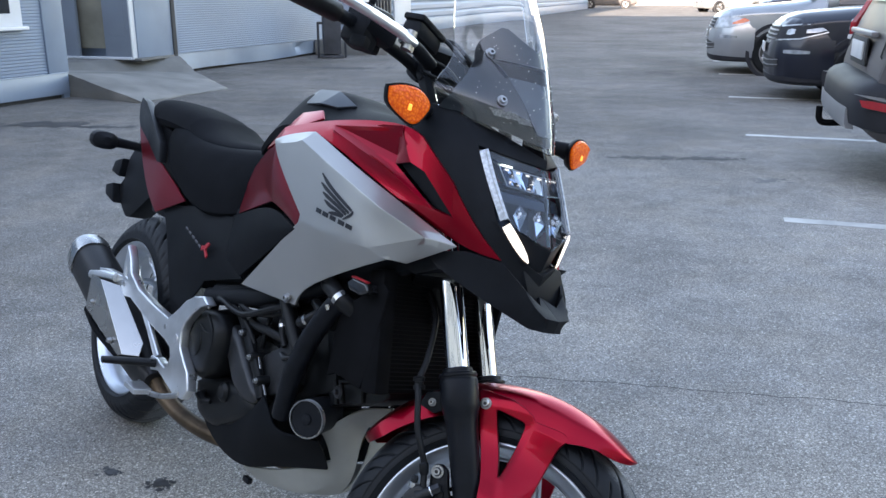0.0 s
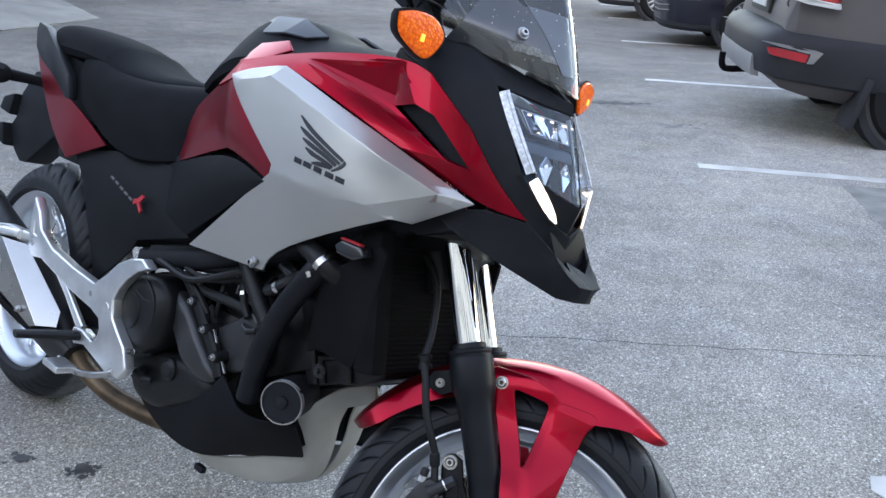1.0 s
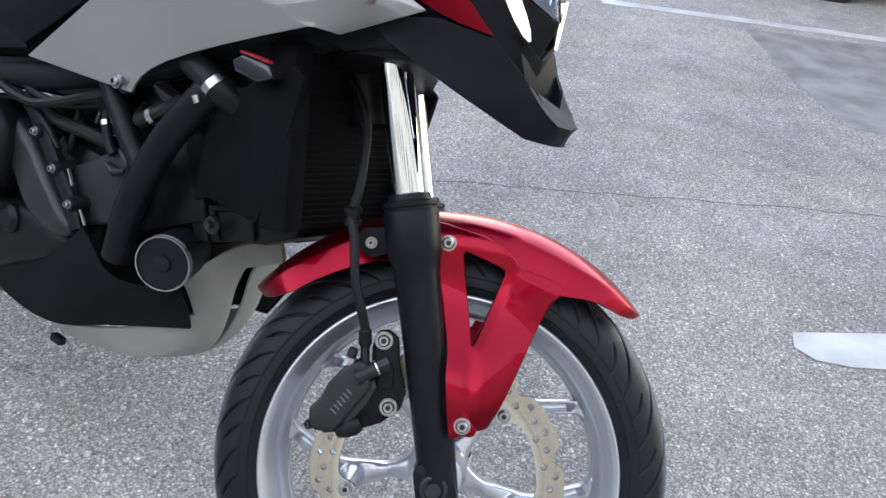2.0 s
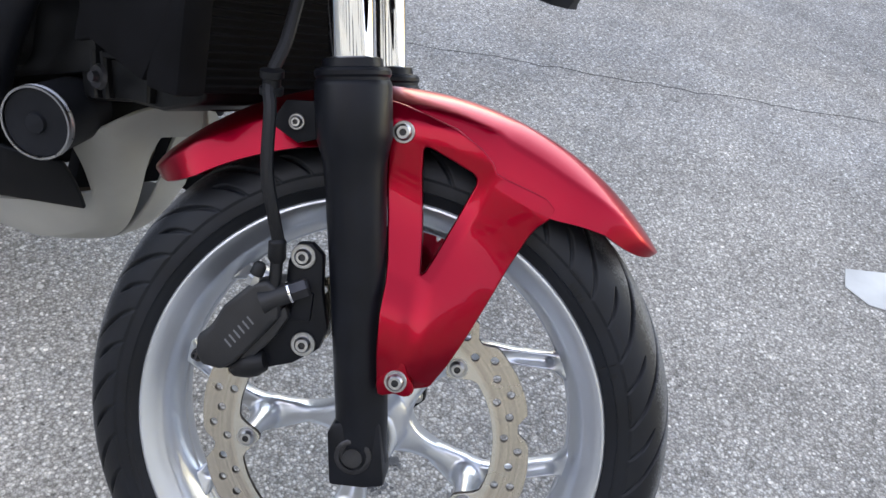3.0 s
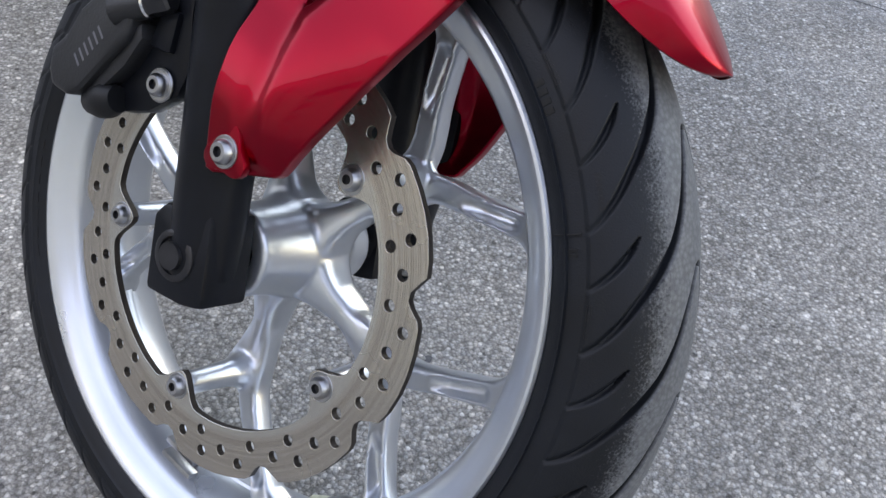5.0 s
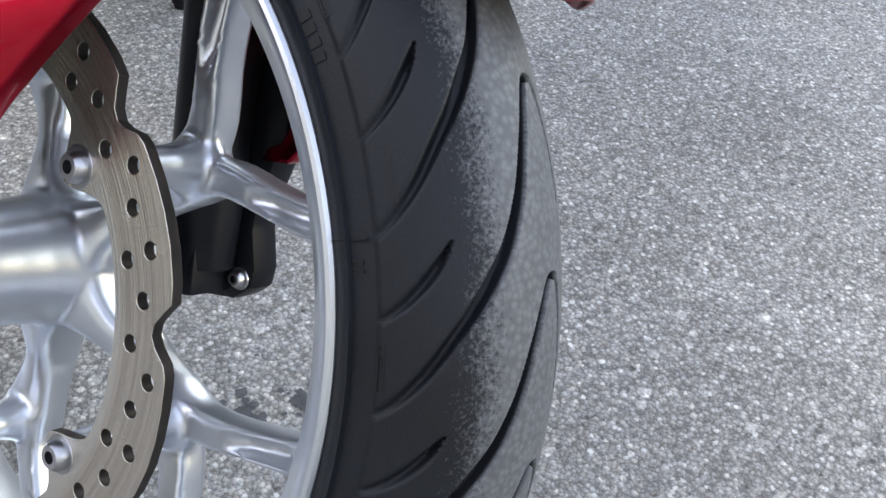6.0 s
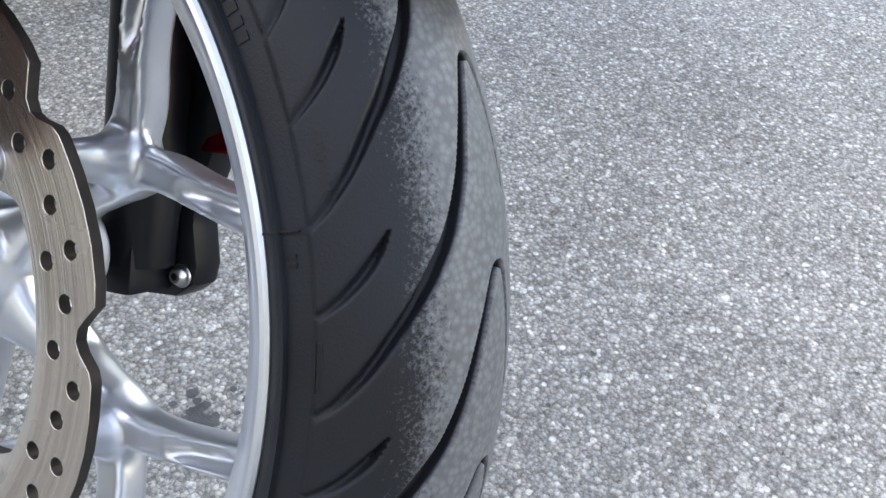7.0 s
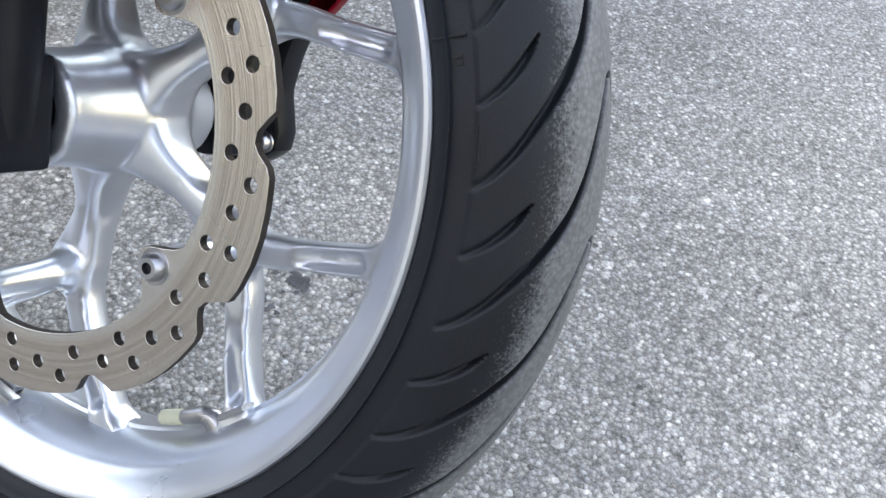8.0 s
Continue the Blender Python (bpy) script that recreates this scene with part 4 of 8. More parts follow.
# --- front mudguard: an arched shell and a strut each side ---
EDGE_A = [57.5, 60, 63, 67, 72, 76, 80, 86, 90.5, 92.5, 105, 108, 112, 115, 123, 136, 148, 153, 156]
EDGE_R = [0.328, 0.318, 0.309, 0.302, 0.290, 0.279, 0.272, 0.272, 0.274, 0.286, 0.290, 0.285, 0.276, 0.275, 0.280, 0.286, 0.293, 0.303, 0.316]
rows = []
for q in np.linspace(0, 1, 72):
    a = 58.03 + 97.9 * q ** 1.6
    u, v = min(1, (a - 58.0) / 18), min(1, (156.4 - a) / 12)
    w = max(0.002, 0.073 * (1 - (1 - u) ** 2.0) ** 0.5 * (1 - (1 - v) ** 2.4) ** 0.5)
    top = 0.334 - 0.0015 * max(0, (72 - a) / 10)
    e = float(np.interp(a, EDGE_A, EDGE_R)) if a > 68 else top - (0.0325 - 0.0) * (w / 0.0635)
    ca, sa = math.cos(radians(a)), math.sin(radians(a))
    k = min(1, (top - e) / 0.032)
    h = top - e
    half = [(0.0, top), (w * 0.26, top - 0.0006 * k), (w * 0.31, top - 0.0012 * k), (w * 0.36, top - 0.036 * h), (w * 0.58, top - 0.150 * h), (w * 0.76, top - 0.285 * h), (w * 0.81, top - 0.34 * h), (w * 0.845, top - 0.42 * h), (w * 0.92, top - 0.70 * h), (w, e)]
    ring = [(-y, r) for y, r in half[::-1]] + half[1:]
    thin = min(0.003, w * 0.25)
    under = [(y * (1 - thin / max(w, 0.01)), r - thin * (0.3 + 0.7 * (1 - abs(y) / w))) for y, r in ring[::-1]]
    rows.append([V((r * ca, y, r * sa)) for y, r in ring + under])
bm = loft(rows)
fender = part("front_mudguard", bm, RED, bike, "glossy metallic red front mudguard", GUARD, 38)


def strut_y(x, z):
    """The strut follows the shell's flank above and swells out to the fork foot below."""
    f = min(1, max(0, (0.55 - z) / 0.15))
    r = math.hypot(x, z - 0.3)
    k = min(1, max(0, (0.012 - x) / 0.02))
    flank = (1 - k) * float(np.interp(r, [0.272, 0.2905, 0.308, 0.3164], [0.0738, 0.0680, 0.0622, 0.0560])) + k * float(np.interp(r, [0.272, 0.290, 0.304, 0.319], [0.0738, 0.0742, 0.0715, 0.060]))
    return 0.0047 - flank - 0.0470 * f * f * (3 - 2 * f)


STRUT = [(-0.112, 0.598), (-0.0834, 0.534), (-0.051, 0.475), (-0.043, 0.457), (-0.0355, 0.433), (-0.022, 0.400), (-0.0085, 0.3725), (-0.0065, 0.3690), (-0.0030, 0.3690), (0.0200, 0.3845), (0.0290, 0.3905), (0.0305, 0.3930), (0.0350, 0.415), (0.0385, 0.440), (0.042, 0.475), (0.0455, 0.515), (0.0495, 0.547), (0.0525, 0.5580), (0.057, 0.5655), (0.0605, 0.5715), (0.060, 0.578), (0.050, 0.582), (0.033, 0.5822), (0.008, 0.5815), (-0.001, 0.5825), (-0.008, 0.5895), (-0.021, 0.5955), (-0.05, 0.602), (-0.1, 0.600)]
STRUT_HOLE = [(-0.070, 0.5735), (-0.0685, 0.578), (-0.064, 0.5795), (-0.044, 0.5785), (-0.0195, 0.5765), (-0.0130, 0.5735), (-0.0105, 0.567), (-0.0125, 0.529), (-0.0148, 0.496), (-0.0165, 0.479), (-0.0193, 0.474), (-0.0230, 0.4755), (-0.038, 0.508), (-0.06, 0.55)]
for s in (1, -1):
    me = cut_plate(STRUT, [STRUT_HOLE], 0.0035, 0.0018)
    bm = bmesh.new()
    bm.from_mesh(me)
    for z in np.linspace(0.366, 0.606, 72):
        bmesh.ops.bisect_plane(bm, geom=bm.verts[:] + bm.edges[:] + bm.faces[:], plane_co=(0, 0, z), plane_no=(0, 0, 1))
    for x in np.linspace(-0.105, 0.07, 60):
        bmesh.ops.bisect_plane(bm, geom=bm.verts[:] + bm.edges[:] + bm.faces[:], plane_co=(x, 0, 0), plane_no=(1, 0, 0))
    for v in bm.verts:
        # the forward limb swells out from a valley beside the bolt pad and rolls away to its front edge
        x, z = v.co.x, v.co.z
        off = x - float(np.interp(z, [0.370, 0.385, 0.42, 0.452, 0.474, 0.52, 0.566], [0.0155, 0.0110, -0.001, -0.0135, -0.0205, -0.0155, -0.0105]))
        reach = max(0.012, float(np.interp(z, [0.385, 0.41, 0.44, 0.515, 0.56], [0.0235, 0.0335, 0.0385, 0.0455, 0.052])) - x + off)
        high = float(np.interp(z, [0.372, 0.39, 0.42, 0.47, 0.54, 0.572, 0.590], [0.0008, 0.0022, 0.0050, 0.0070, 0.0055, 0.0012, 0.0]))
        up = min(1, max(0, (off + 0.004) / 0.019))
        ridge = high * up * up * (3 - 2 * up) * (1 - 1.10 * min(1, max(0, (off - 0.008) / reach)) ** 2.2)
        # the rear limb kicks out to the pad below the opening
        kick = 0.003 * min(1, max(0, (0.466 - z) / 0.024)) * min(1, max(0, (0.006 - off) / 0.016)) * min(1, max(0, (z - 0.36) / 0.05))
        # below, the front edge curls in towards the wheel
        brim = float(np.interp(z, [0.385, 0.393, 0.415, 0.44, 0.475, 0.515], [0.022, 0.0305, 0.035, 0.0385, 0.042, 0.0455])) - x
        curl = float(np.interp(z, [0.365, 0.40, 0.44, 0.49], [0.012, 0.013, 0.008, 0.0])) * min(1, max(0, 1 - brim / 0.034)) ** 1.5
        v.co.y = s * (v.co.y + strut_y(x, z) - ridge - kick + curl)
    strut = part("mudguard_strut", bm, RED, fender, "", GUARD.inverted() @ STEER, 55)
    for x, z in ((-0.091, 0.580), (0.002, 0.386)):
        bolt(fender, (x, s * (strut_y(x, z) - 0.0075), z), 0.0078, (0, -s, 0), GUARD.inverted() @ STEER)
        if z > 0.5:
            continue
        ring = [(0.019 * math.cos(a) * (1 + 0.22 * math.cos(3 * a + 0.6)), 0.019 * math.sin(a) * (1 + 0.22 * math.cos(3 * a + 0.6))) for a in np.linspace(0, 2 * math.pi, 30, endpoint=False)]
        part("bolt_boss", slab([(x + 0.8 * u, s * (strut_y(x, z) - 0.0072), z + 0.8 * w) for u, w in ring], 0.006, 0.0016, (0, s, 0)), RED, fender, "", GUARD.inverted() @ STEER)
part("hose_bracket", slab([(-0.195, -0.089, 0.56), (-0.16, -0.089, 0.575), (-0.15, -0.089, 0.545), (-0.17, -0.089, 0.53), (-0.2, -0.089, 0.535)], 0.012, 0.002), BLACK, bike, "", STEER)
bolt(bike, (-0.178, -0.091, 0.547), 0.0055, (0, -1, 0), STEER)

# --- brake caliper ---
CALIPER_BLACK = material("black_anodised_caliper", (0.012, 0.0125, 0.0145), 0.48, 0.1, 0.25, 30, 0.35, 600)
BODY = [(-0.169, 0.323), (-0.1745, 0.338), (-0.167, 0.352), (-0.1640, 0.3745), (-0.1500, 0.4050), (-0.1385, 0.4140), (-0.1265, 0.4105), (-0.1195, 0.4000), (-0.1145, 0.3860), (-0.1340, 0.3305), (-0.1420, 0.3195), (-0.1600, 0.3155)]
caliper = part("brake_caliper", slab([(x, -0.1175, z) for x, z in BODY], 0.030, 0.0055, segs=3), CALIPER_BLACK, bike, "black cast brake caliper", STEER)
part("inner_body", slab([(-0.172, -0.089, 0.335), (-0.162, -0.089, 0.368), (-0.148, -0.089, 0.400), (-0.130, -0.089, 0.405), (-0.118, -0.089, 0.385), (-0.132, -0.089, 0.335), (-0.150, -0.089, 0.318)], 0.060, 0.008), CALIPER_BLACK, caliper)
part("carrier", slab([(-0.1523, -0.099, 0.3096), (-0.1370, -0.099, 0.3170), (-0.1190, -0.099, 0.3325), (-0.1085, -0.099, 0.3325), (-0.0885, -0.099, 0.3480), (-0.0720, -0.099, 0.3720), (-0.0735, -0.099, 0.3930), (-0.092, -0.099, 0.422), (-0.1050, -0.099, 0.4520), (-0.1190, -0.099, 0.4575), (-0.1310, -0.099, 0.4520), (-0.1320, -0.099, 0.4330), (-0.1230, -0.099, 0.405), (-0.130, -0.099, 0.36)], 0.014, 0.004), FORKBLACK, caliper, "dark cast carrier bracket")
part("carrier_rib", slab([(-0.110, -0.1035, 0.385), (-0.090, -0.1035, 0.392), (-0.098, -0.1035, 0.418), (-0.112, -0.1035, 0.412)], 0.008, 0.003), FORKBLACK, caliper)
part("pin_boot", sweep([(-0.1345, -0.100, 0.3225), (-0.126, -0.102, 0.329), (-0.118, -0.104, 0.3355), (-0.111, -0.104, 0.341)], [(0.010, 0.010), (0.0125, 0.0120), (0.0125, 0.0120), (0.009, 0.009)], (0, 1, 0), 16), RUBBER, caliper)
part("body_step", slab([(-0.1360, -0.1115, 0.3190), (-0.1290, -0.1115, 0.3230), (-0.1120, -0.1115, 0.3660), (-0.1080, -0.1115, 0.3900), (-0.1150, -0.1115, 0.3980), (-0.1200, -0.1115, 0.3880)], 0.018, 0.004), CALIPER_BLACK, caliper)
for x, z, y in ((-0.1205, 0.4435, -0.1000), (-0.0870, 0.3705, -0.1000)):
    part("bolt_flange", lathe([(-0.0012, 0.0115), (-0.0022, 0.0108), (-0.0022, 0.006)], 24), STEEL, caliper, "", Matrix.Translation((x, y, z)))
    bolt(caliper, (x, y - 0.0015, z), 0.0078)
bolt(caliper, (-0.1690, -0.1020, 0.3165), 0.0048, (-0.3, -1, 0), mat=DARKSTEEL)
BJ0, BJ1 = V((-0.1290, -0.1125, 0.3985)), V((-0.1050, -0.1070, 0.4220))
part("banjo_fitting", sweep([BJ0.lerp(BJ1, f) for f in (-0.25, 0.0, 0.5)], [(0.0110, 0.0110), (0.0095, 0.0095), (0.0090, 0.0090)], (0, 1, 0), 18), CALIPER_BLACK, caliper)
part("banjo_washer", sweep([BJ0.lerp(BJ1, f) for f in (0.50, 0.56)], [(0.0102, 0.0102)], (0, 1, 0), 24), CHROME, caliper)
part("banjo_bolt", sweep([BJ0.lerp(BJ1, f) for f in (0.56, 0.60, 0.98, 1.04)], [(0.0095, 0.0095), (0.0088, 0.0088), (0.0088, 0.0088), (0.0070, 0.0070)], (0, 1, 0), 6), DARKSTEEL, caliper)
part("bleed_nipple", sweep([(-0.1500, -0.1125, 0.4030), (-0.1500, -0.1125, 0.4100), (-0.1495, -0.1125, 0.4135)], [(0.0062, 0.0062), (0.0062, 0.0062), (0.0035, 0.0035)], (0, 1, 0), 6), STEEL, caliper)
part("bleed_cap", sweep([(-0.1497, -0.1125, 0.4120), (-0.1497, -0.1125, 0.4130), (-0.1500, -0.1125, 0.4215), (-0.1500, -0.1125, 0.4245)], [(0.0048, 0.0048), (0.0062, 0.0062), (0.0060, 0.0060), (0.0040, 0.0040)], (0, 1, 0), 14), RUBBER, caliper)
# maker's mark as plain strokes
for k in range(6):
    c = V((-0.1462 + 0.0019 * k, -0.1178, 0.3455 + 0.0056 * k))
    part("logo_bar", slab([c + V((-0.0042, 0, 0.0016)), c + V((0.0040, 0, -0.0022)), c + V((0.0044, 0, -0.0006)), c + V((-0.0038, 0, 0.0032))], 0.001, 0), DECALGREY, caliper)
part("brake_hose", tube([(-0.30, -0.02, 0.74), (-0.245, -0.05, 0.69), (-0.218, -0.085, 0.615), (-0.211, -0.105, 0.572), (-0.197, -0.115, 0.547), (-0.178, -0.119, 0.502), (-0.157, -0.116, 0.468), (-0.145, -0.109, 0.447), (-0.139, -0.108, 0.430)], 0.0058, 10, 6), RUBBER, bike, "black rubber brake hose", STEER)
part("hose_grommet", lathe([(-0.012, 0.006), (-0.011, 0.0105), (-0.005, 0.0105), (-0.004, 0.008), (0.003, 0.008), (0.004, 0.0105), (0.010, 0.0105), (0.011, 0.006)], 18), RUBBER, bike, "", STEER @ Matrix.Translation((-0.2085, -0.106, 0.57)) @ V((-0.3, -0.25, 0.9)).to_track_quat("Y", "Z").to_matrix().to_4x4())
part("hose_ferrule", sweep([(-0.1465, -0.110, 0.4490), (-0.1455, -0.110, 0.4475), (-0.1400, -0.108, 0.4330), (-0.1385, -0.108, 0.4290), (-0.1300, -0.110, 0.4060)], [(0.0062, 0.0062), (0.0080, 0.0080), (0.0080, 0.0080), (0.0056, 0.0056), (0.0056, 0.0056)], (0, 1, 0), 14), RUBBER, bike, "", STEER)

# --- rear wheel ---
rear_wheel = spoked_wheel("rear_wheel", "silver cast alloy rear wheel", REAR, rim_profile(0.066, 0.2300, 0.1985), 0.045, 0.07, 0.1146, 20, (-19.6, 19.9), 0.1955, 0.0032)
make_tyre("tyre", rear_wheel, None, 0.238, 0.074, 0.078, 0.2294, 0.067, 24, 20, 50, "black rear tyre")
link("brake_disc", cut_plate(ring_of(0, 0, 0.12, 60), [ring_of(0, 0, 0.085, 60)], 0.0022), DISC, rear_wheel, "", Matrix.Translation((0, -0.078, 0)))
part("rear_caliper", box((-1.5, -0.1, 0.395), (0.09, 0.05, 0.05), 0.01), FORKBLACK, bike)
part("swing_arm", sweep([(-0.85, -0.09, 0.40), (-1.1, -0.115, 0.37), (-1.4, -0.12, 0.325), (-1.58, -0.12, 0.312)], [(0.035, 0.018), (0.04, 0.018), (0.03, 0.016), (0.025, 0.014)], (0, 1, 0), 12, 0.6), ENGINE, bike, "dark grey swing arm")
part("swing_arm", sweep([(-0.85, 0.09, 0.40), (-1.1, 0.115, 0.37), (-1.4, 0.12, 0.325), (-1.58, 0.12, 0.312)], [(0.035, 0.018), (0.04, 0.018), (0.03, 0.016), (0.025, 0.014)], (0, 1, 0), 12, 0.6), ENGINEGREY, bike, "dark grey swing arm")
part("axle_nut", lathe([(0.15, 0.017), (-0.15, 0.017)], 6), STEEL, bike, "", REAR)
# --- bodywork ---
SP = [(-0.660, -0.205, 0.944), (-0.622, -0.200, 0.962), (-0.535, -0.190, 0.981), (-0.385, -0.189, 0.937), (-0.258, -0.176, 0.900), (-0.127, -0.122, 0.847),
      (-0.615, -0.213, 0.940), (-0.541, -0.213, 0.957), (-0.375, -0.219, 0.915), (-0.246, -0.208, 0.877), (-0.157, -0.171, 0.849),
      (-0.622, -0.213, 0.908), (-0.487, -0.213, 0.817), (-0.488, -0.213, 0.802), (-0.375, -0.226, 0.850), (-0.263, -0.206, 0.803),
      (-0.206, -0.156, 0.793), (-0.225, -0.186, 0.794), (-0.479, -0.178, 0.682), (-0.506, -0.165, 0.633), (-0.723, -0.172, 0.619), (-0.345, -0.222, 0.797)]
SF = [(0, 1, 6), (1, 2, 7, 6), (2, 3, 8, 7), (3, 4, 9, 8), (4, 5, 10, 9), (0, 6, 11), (6, 7, 12, 11), (7, 8, 14, 12), (8, 9, 15, 14), (9, 10, 15),
      (10, 5, 16), (10, 16, 17, 15), (12, 14, 15, 21), (12, 21, 13), (21, 15, 17, 18), (13, 21, 18), (13, 18, 20), (18, 19, 20)]
right_panel, left_panel = both("side_panel", panel, SP, SILVER, "satin silver painted side panel with a dark winged emblem", faces=SF, creases=[(6, 7, 0.7), (2, 7, 0.5), (7, 8, 0.85), (8, 9, 0.85), (9, 10, 0.85), (21, 15, 0.2), (12, 21, 0.55), (10, 15, 0.8), (15, 17, 0.4), (12, 13, 0.7)])
RP = [(-0.731, -0.178, 0.920), (-0.685, -0.172, 0.974), (-0.526, -0.163, 1.013), (-0.287, -0.170, 1.034), (-0.233, -0.167, 1.014), (-0.150, -0.145, 0.948), (-0.106, -0.108, 0.881), (-0.066, -0.074, 0.843),
      (-0.124, -0.115, 0.844), (-0.258, -0.166, 0.899), (-0.385, -0.180, 0.937), (-0.530, -0.183, 0.982), (-0.660, -0.190, 0.947),
      (-0.294, -0.163, 0.957), (-0.245, -0.171, 0.966), (-0.211, -0.162, 0.956), (-0.142, -0.134, 0.892), (-0.177, -0.150, 0.897),
      (-0.500, -0.173, 1.000), (-0.290, -0.171, 1.021), (-0.462, -0.169, 0.996), (-0.300, -0.164, 1.015), (-0.304, -0.155, 0.972), (-0.488, -0.181, 0.991), (-0.312, -0.178, 0.949)]
RF = [(12, 0, 1), (12, 1, 2, 11), (11, 2, 18), (11, 18, 23), (11, 23, 24, 10), (18, 13, 24, 23), (2, 3, 19, 18), (3, 4, 15, 14, 19), (4, 5, 16, 15), (5, 6, 16), (6, 7, 8, 16), (8, 9, 17, 16), (9, 10, 24, 17), (24, 13, 17),
      (18, 19, 21, 20), (19, 14, 13, 22, 21), (13, 18, 20, 22), (20, 21, 22)]
both("upper_fairing", panel, RP, RED, "glossy metallic red tank fairing with a black vent", faces=RF, creases=[(18, 13, 1), (18, 19, 1), (19, 14, 1), (20, 21, 1), (21, 22, 1), (20, 22, 1), (18, 20, 1), (19, 21, 1), (13, 22, 1), (13, 14, 1), (23, 24, 0.85), (24, 17, 0.6), (18, 23, 0.5), (4, 15, 0.6), (5, 16, 0.7), (9, 17, 0.4), (1, 12, 0.6)])
both("fairing_vent", slab, [(-0.297, -0.152, 0.960), (-0.245, -0.158, 0.970), (-0.208, -0.150, 0.958), (-0.138, -0.124, 0.890), (-0.177, -0.139, 0.894)], BLACK, "", depth=0.008, bev=0.003)
both("knee_panel", panel, [(-0.691, -0.186, 0.930), (-0.488, -0.212, 0.824), (-0.497, -0.208, 0.790), (-0.562, -0.196, 0.804), (-0.663, -0.178, 0.817), (-0.905, -0.128, 0.744), (-0.869, -0.122, 0.867), (-0.777, -0.146, 0.925), (-0.655, -0.192, 0.948), (-0.66, -0.196, 0.86)], RED, "glossy metallic red knee panel",
     faces=[(8, 9, 1), (1, 9, 3, 2), (9, 4, 3), (0, 9, 8), (0, 7, 9), (7, 6, 4, 9), (6, 5, 4)], creases=[(9, 8, 0.3), (9, 4, 0.5)])
both("knee_pad", panel, [(-0.90, -0.135, 0.741), (-0.663, -0.182, 0.812), (-0.562, -0.2, 0.799), (-0.498, -0.211, 0.787), (-0.73, -0.176, 0.634), (-0.83, -0.168, 0.655), (-0.70, -0.197, 0.73)], DARK, "black textured knee pad", faces=[(0, 1, 6), (1, 2, 6), (2, 3, 6), (3, 4, 6), (4, 5, 6), (5, 0, 6)])
both("side_cover", panel, [(-1.30, -0.128, 0.682), (-1.160, -0.128, 0.726), (-0.977, -0.138, 0.735), (-0.88, -0.142, 0.742), (-0.725, -0.172, 0.630), (-0.896, -0.172, 0.581), (-0.91, -0.172, 0.552), (-1.039, -0.166, 0.449), (-1.122, -0.160, 0.552), (-1.203, -0.150, 0.640), (-0.98, -0.176, 0.66), (-0.84, -0.172, 0.66)], DARK, "dark grey plastic side cover",
     faces=[(0, 1, 9), (1, 10, 8, 9), (1, 2, 10), (2, 3, 11, 10), (3, 4, 11), (4, 5, 10, 11), (5, 6, 10), (6, 7, 8, 10)], creases=[(8, 10, 0.4)])
for s in (-1, 1):
    # model mark as plain strokes
    for k in range(5):
        c = V((-1.034 + 0.021 * k, s * 0.1795, 0.679 - 0.0062 * k))
        part("decal_bar", slab([c, c + V((0.013, 0, -0.004)), c + V((0.014, 0, -0.0005)), c + V((0.001, 0, 0.0035))], 0.0035, 0, (0, -s, 0)), DECALGREY, bike)
    c = V((-0.925, s * 0.182, 0.647))
    part("decal_cross", slab([c, c + V((0.013, 0, 0.006)), c + V((0.03, 0, -0.012)), c + V((0.034, 0, -0.005)), c + V((0.022, 0, 0.008)), c + V((0.036, 0, 0.022)), c + V((0.028, 0, 0.026)), c + V((0.012, 0, 0.013)), c + V((0.0, 0, 0.012))], 0.0035, 0, (0, -s, 0)), DECALRED, bike)


bpy.context.view_layer.update()
DEPS = bpy.context.evaluated_depsgraph_get()


def on_panel(x, z, lift=0.0012):
    """The point of the right side panel at x, z, a hair above it."""
    ok, hit, _, _ = right_panel.ray_cast(V((x, -1, z)), V((0, 1, 0)), depsgraph=DEPS)
    return (hit if ok else V((x, -0.222, z))) + V((0, -lift, 0))


def stroke(name, mid, wide, mat, bm=None):
    """A painted stroke laid on the panel: its middle line (x, z) and half widths."""
    path = smooth_path([V((x, 0, z)) for x, z in mid], 5)
    n = len(path) - 1
    bm = bmesh.new()
    rows_ = []
    for i, p in enumerate(path):
        d = (path[min(i + 1, n)] - path[max(i - 1, 0)]).normalized()
        side = V((-d.z, 0, d.x)) * float(np.interp(i / n, np.linspace(0, 1, len(wide)), wide))
        rows_.append([bm.verts.new(on_panel(p.x + side.x * k, p.z + side.z * k)) for k in (-1, 0, 1)])
    for a, b in zip(rows_, rows_[1:]):
        bm.faces.new((a[0], a[1], b[1], b[0]))
        bm.faces.new((a[1], a[2], b[2], b[1]))
    bmesh.ops.recalc_face_normals(bm, faces=bm.faces)
    bmesh.ops.solidify(bm, geom=bm.faces[:], thickness=0.0006)
    part(name, bm, mat, bike)


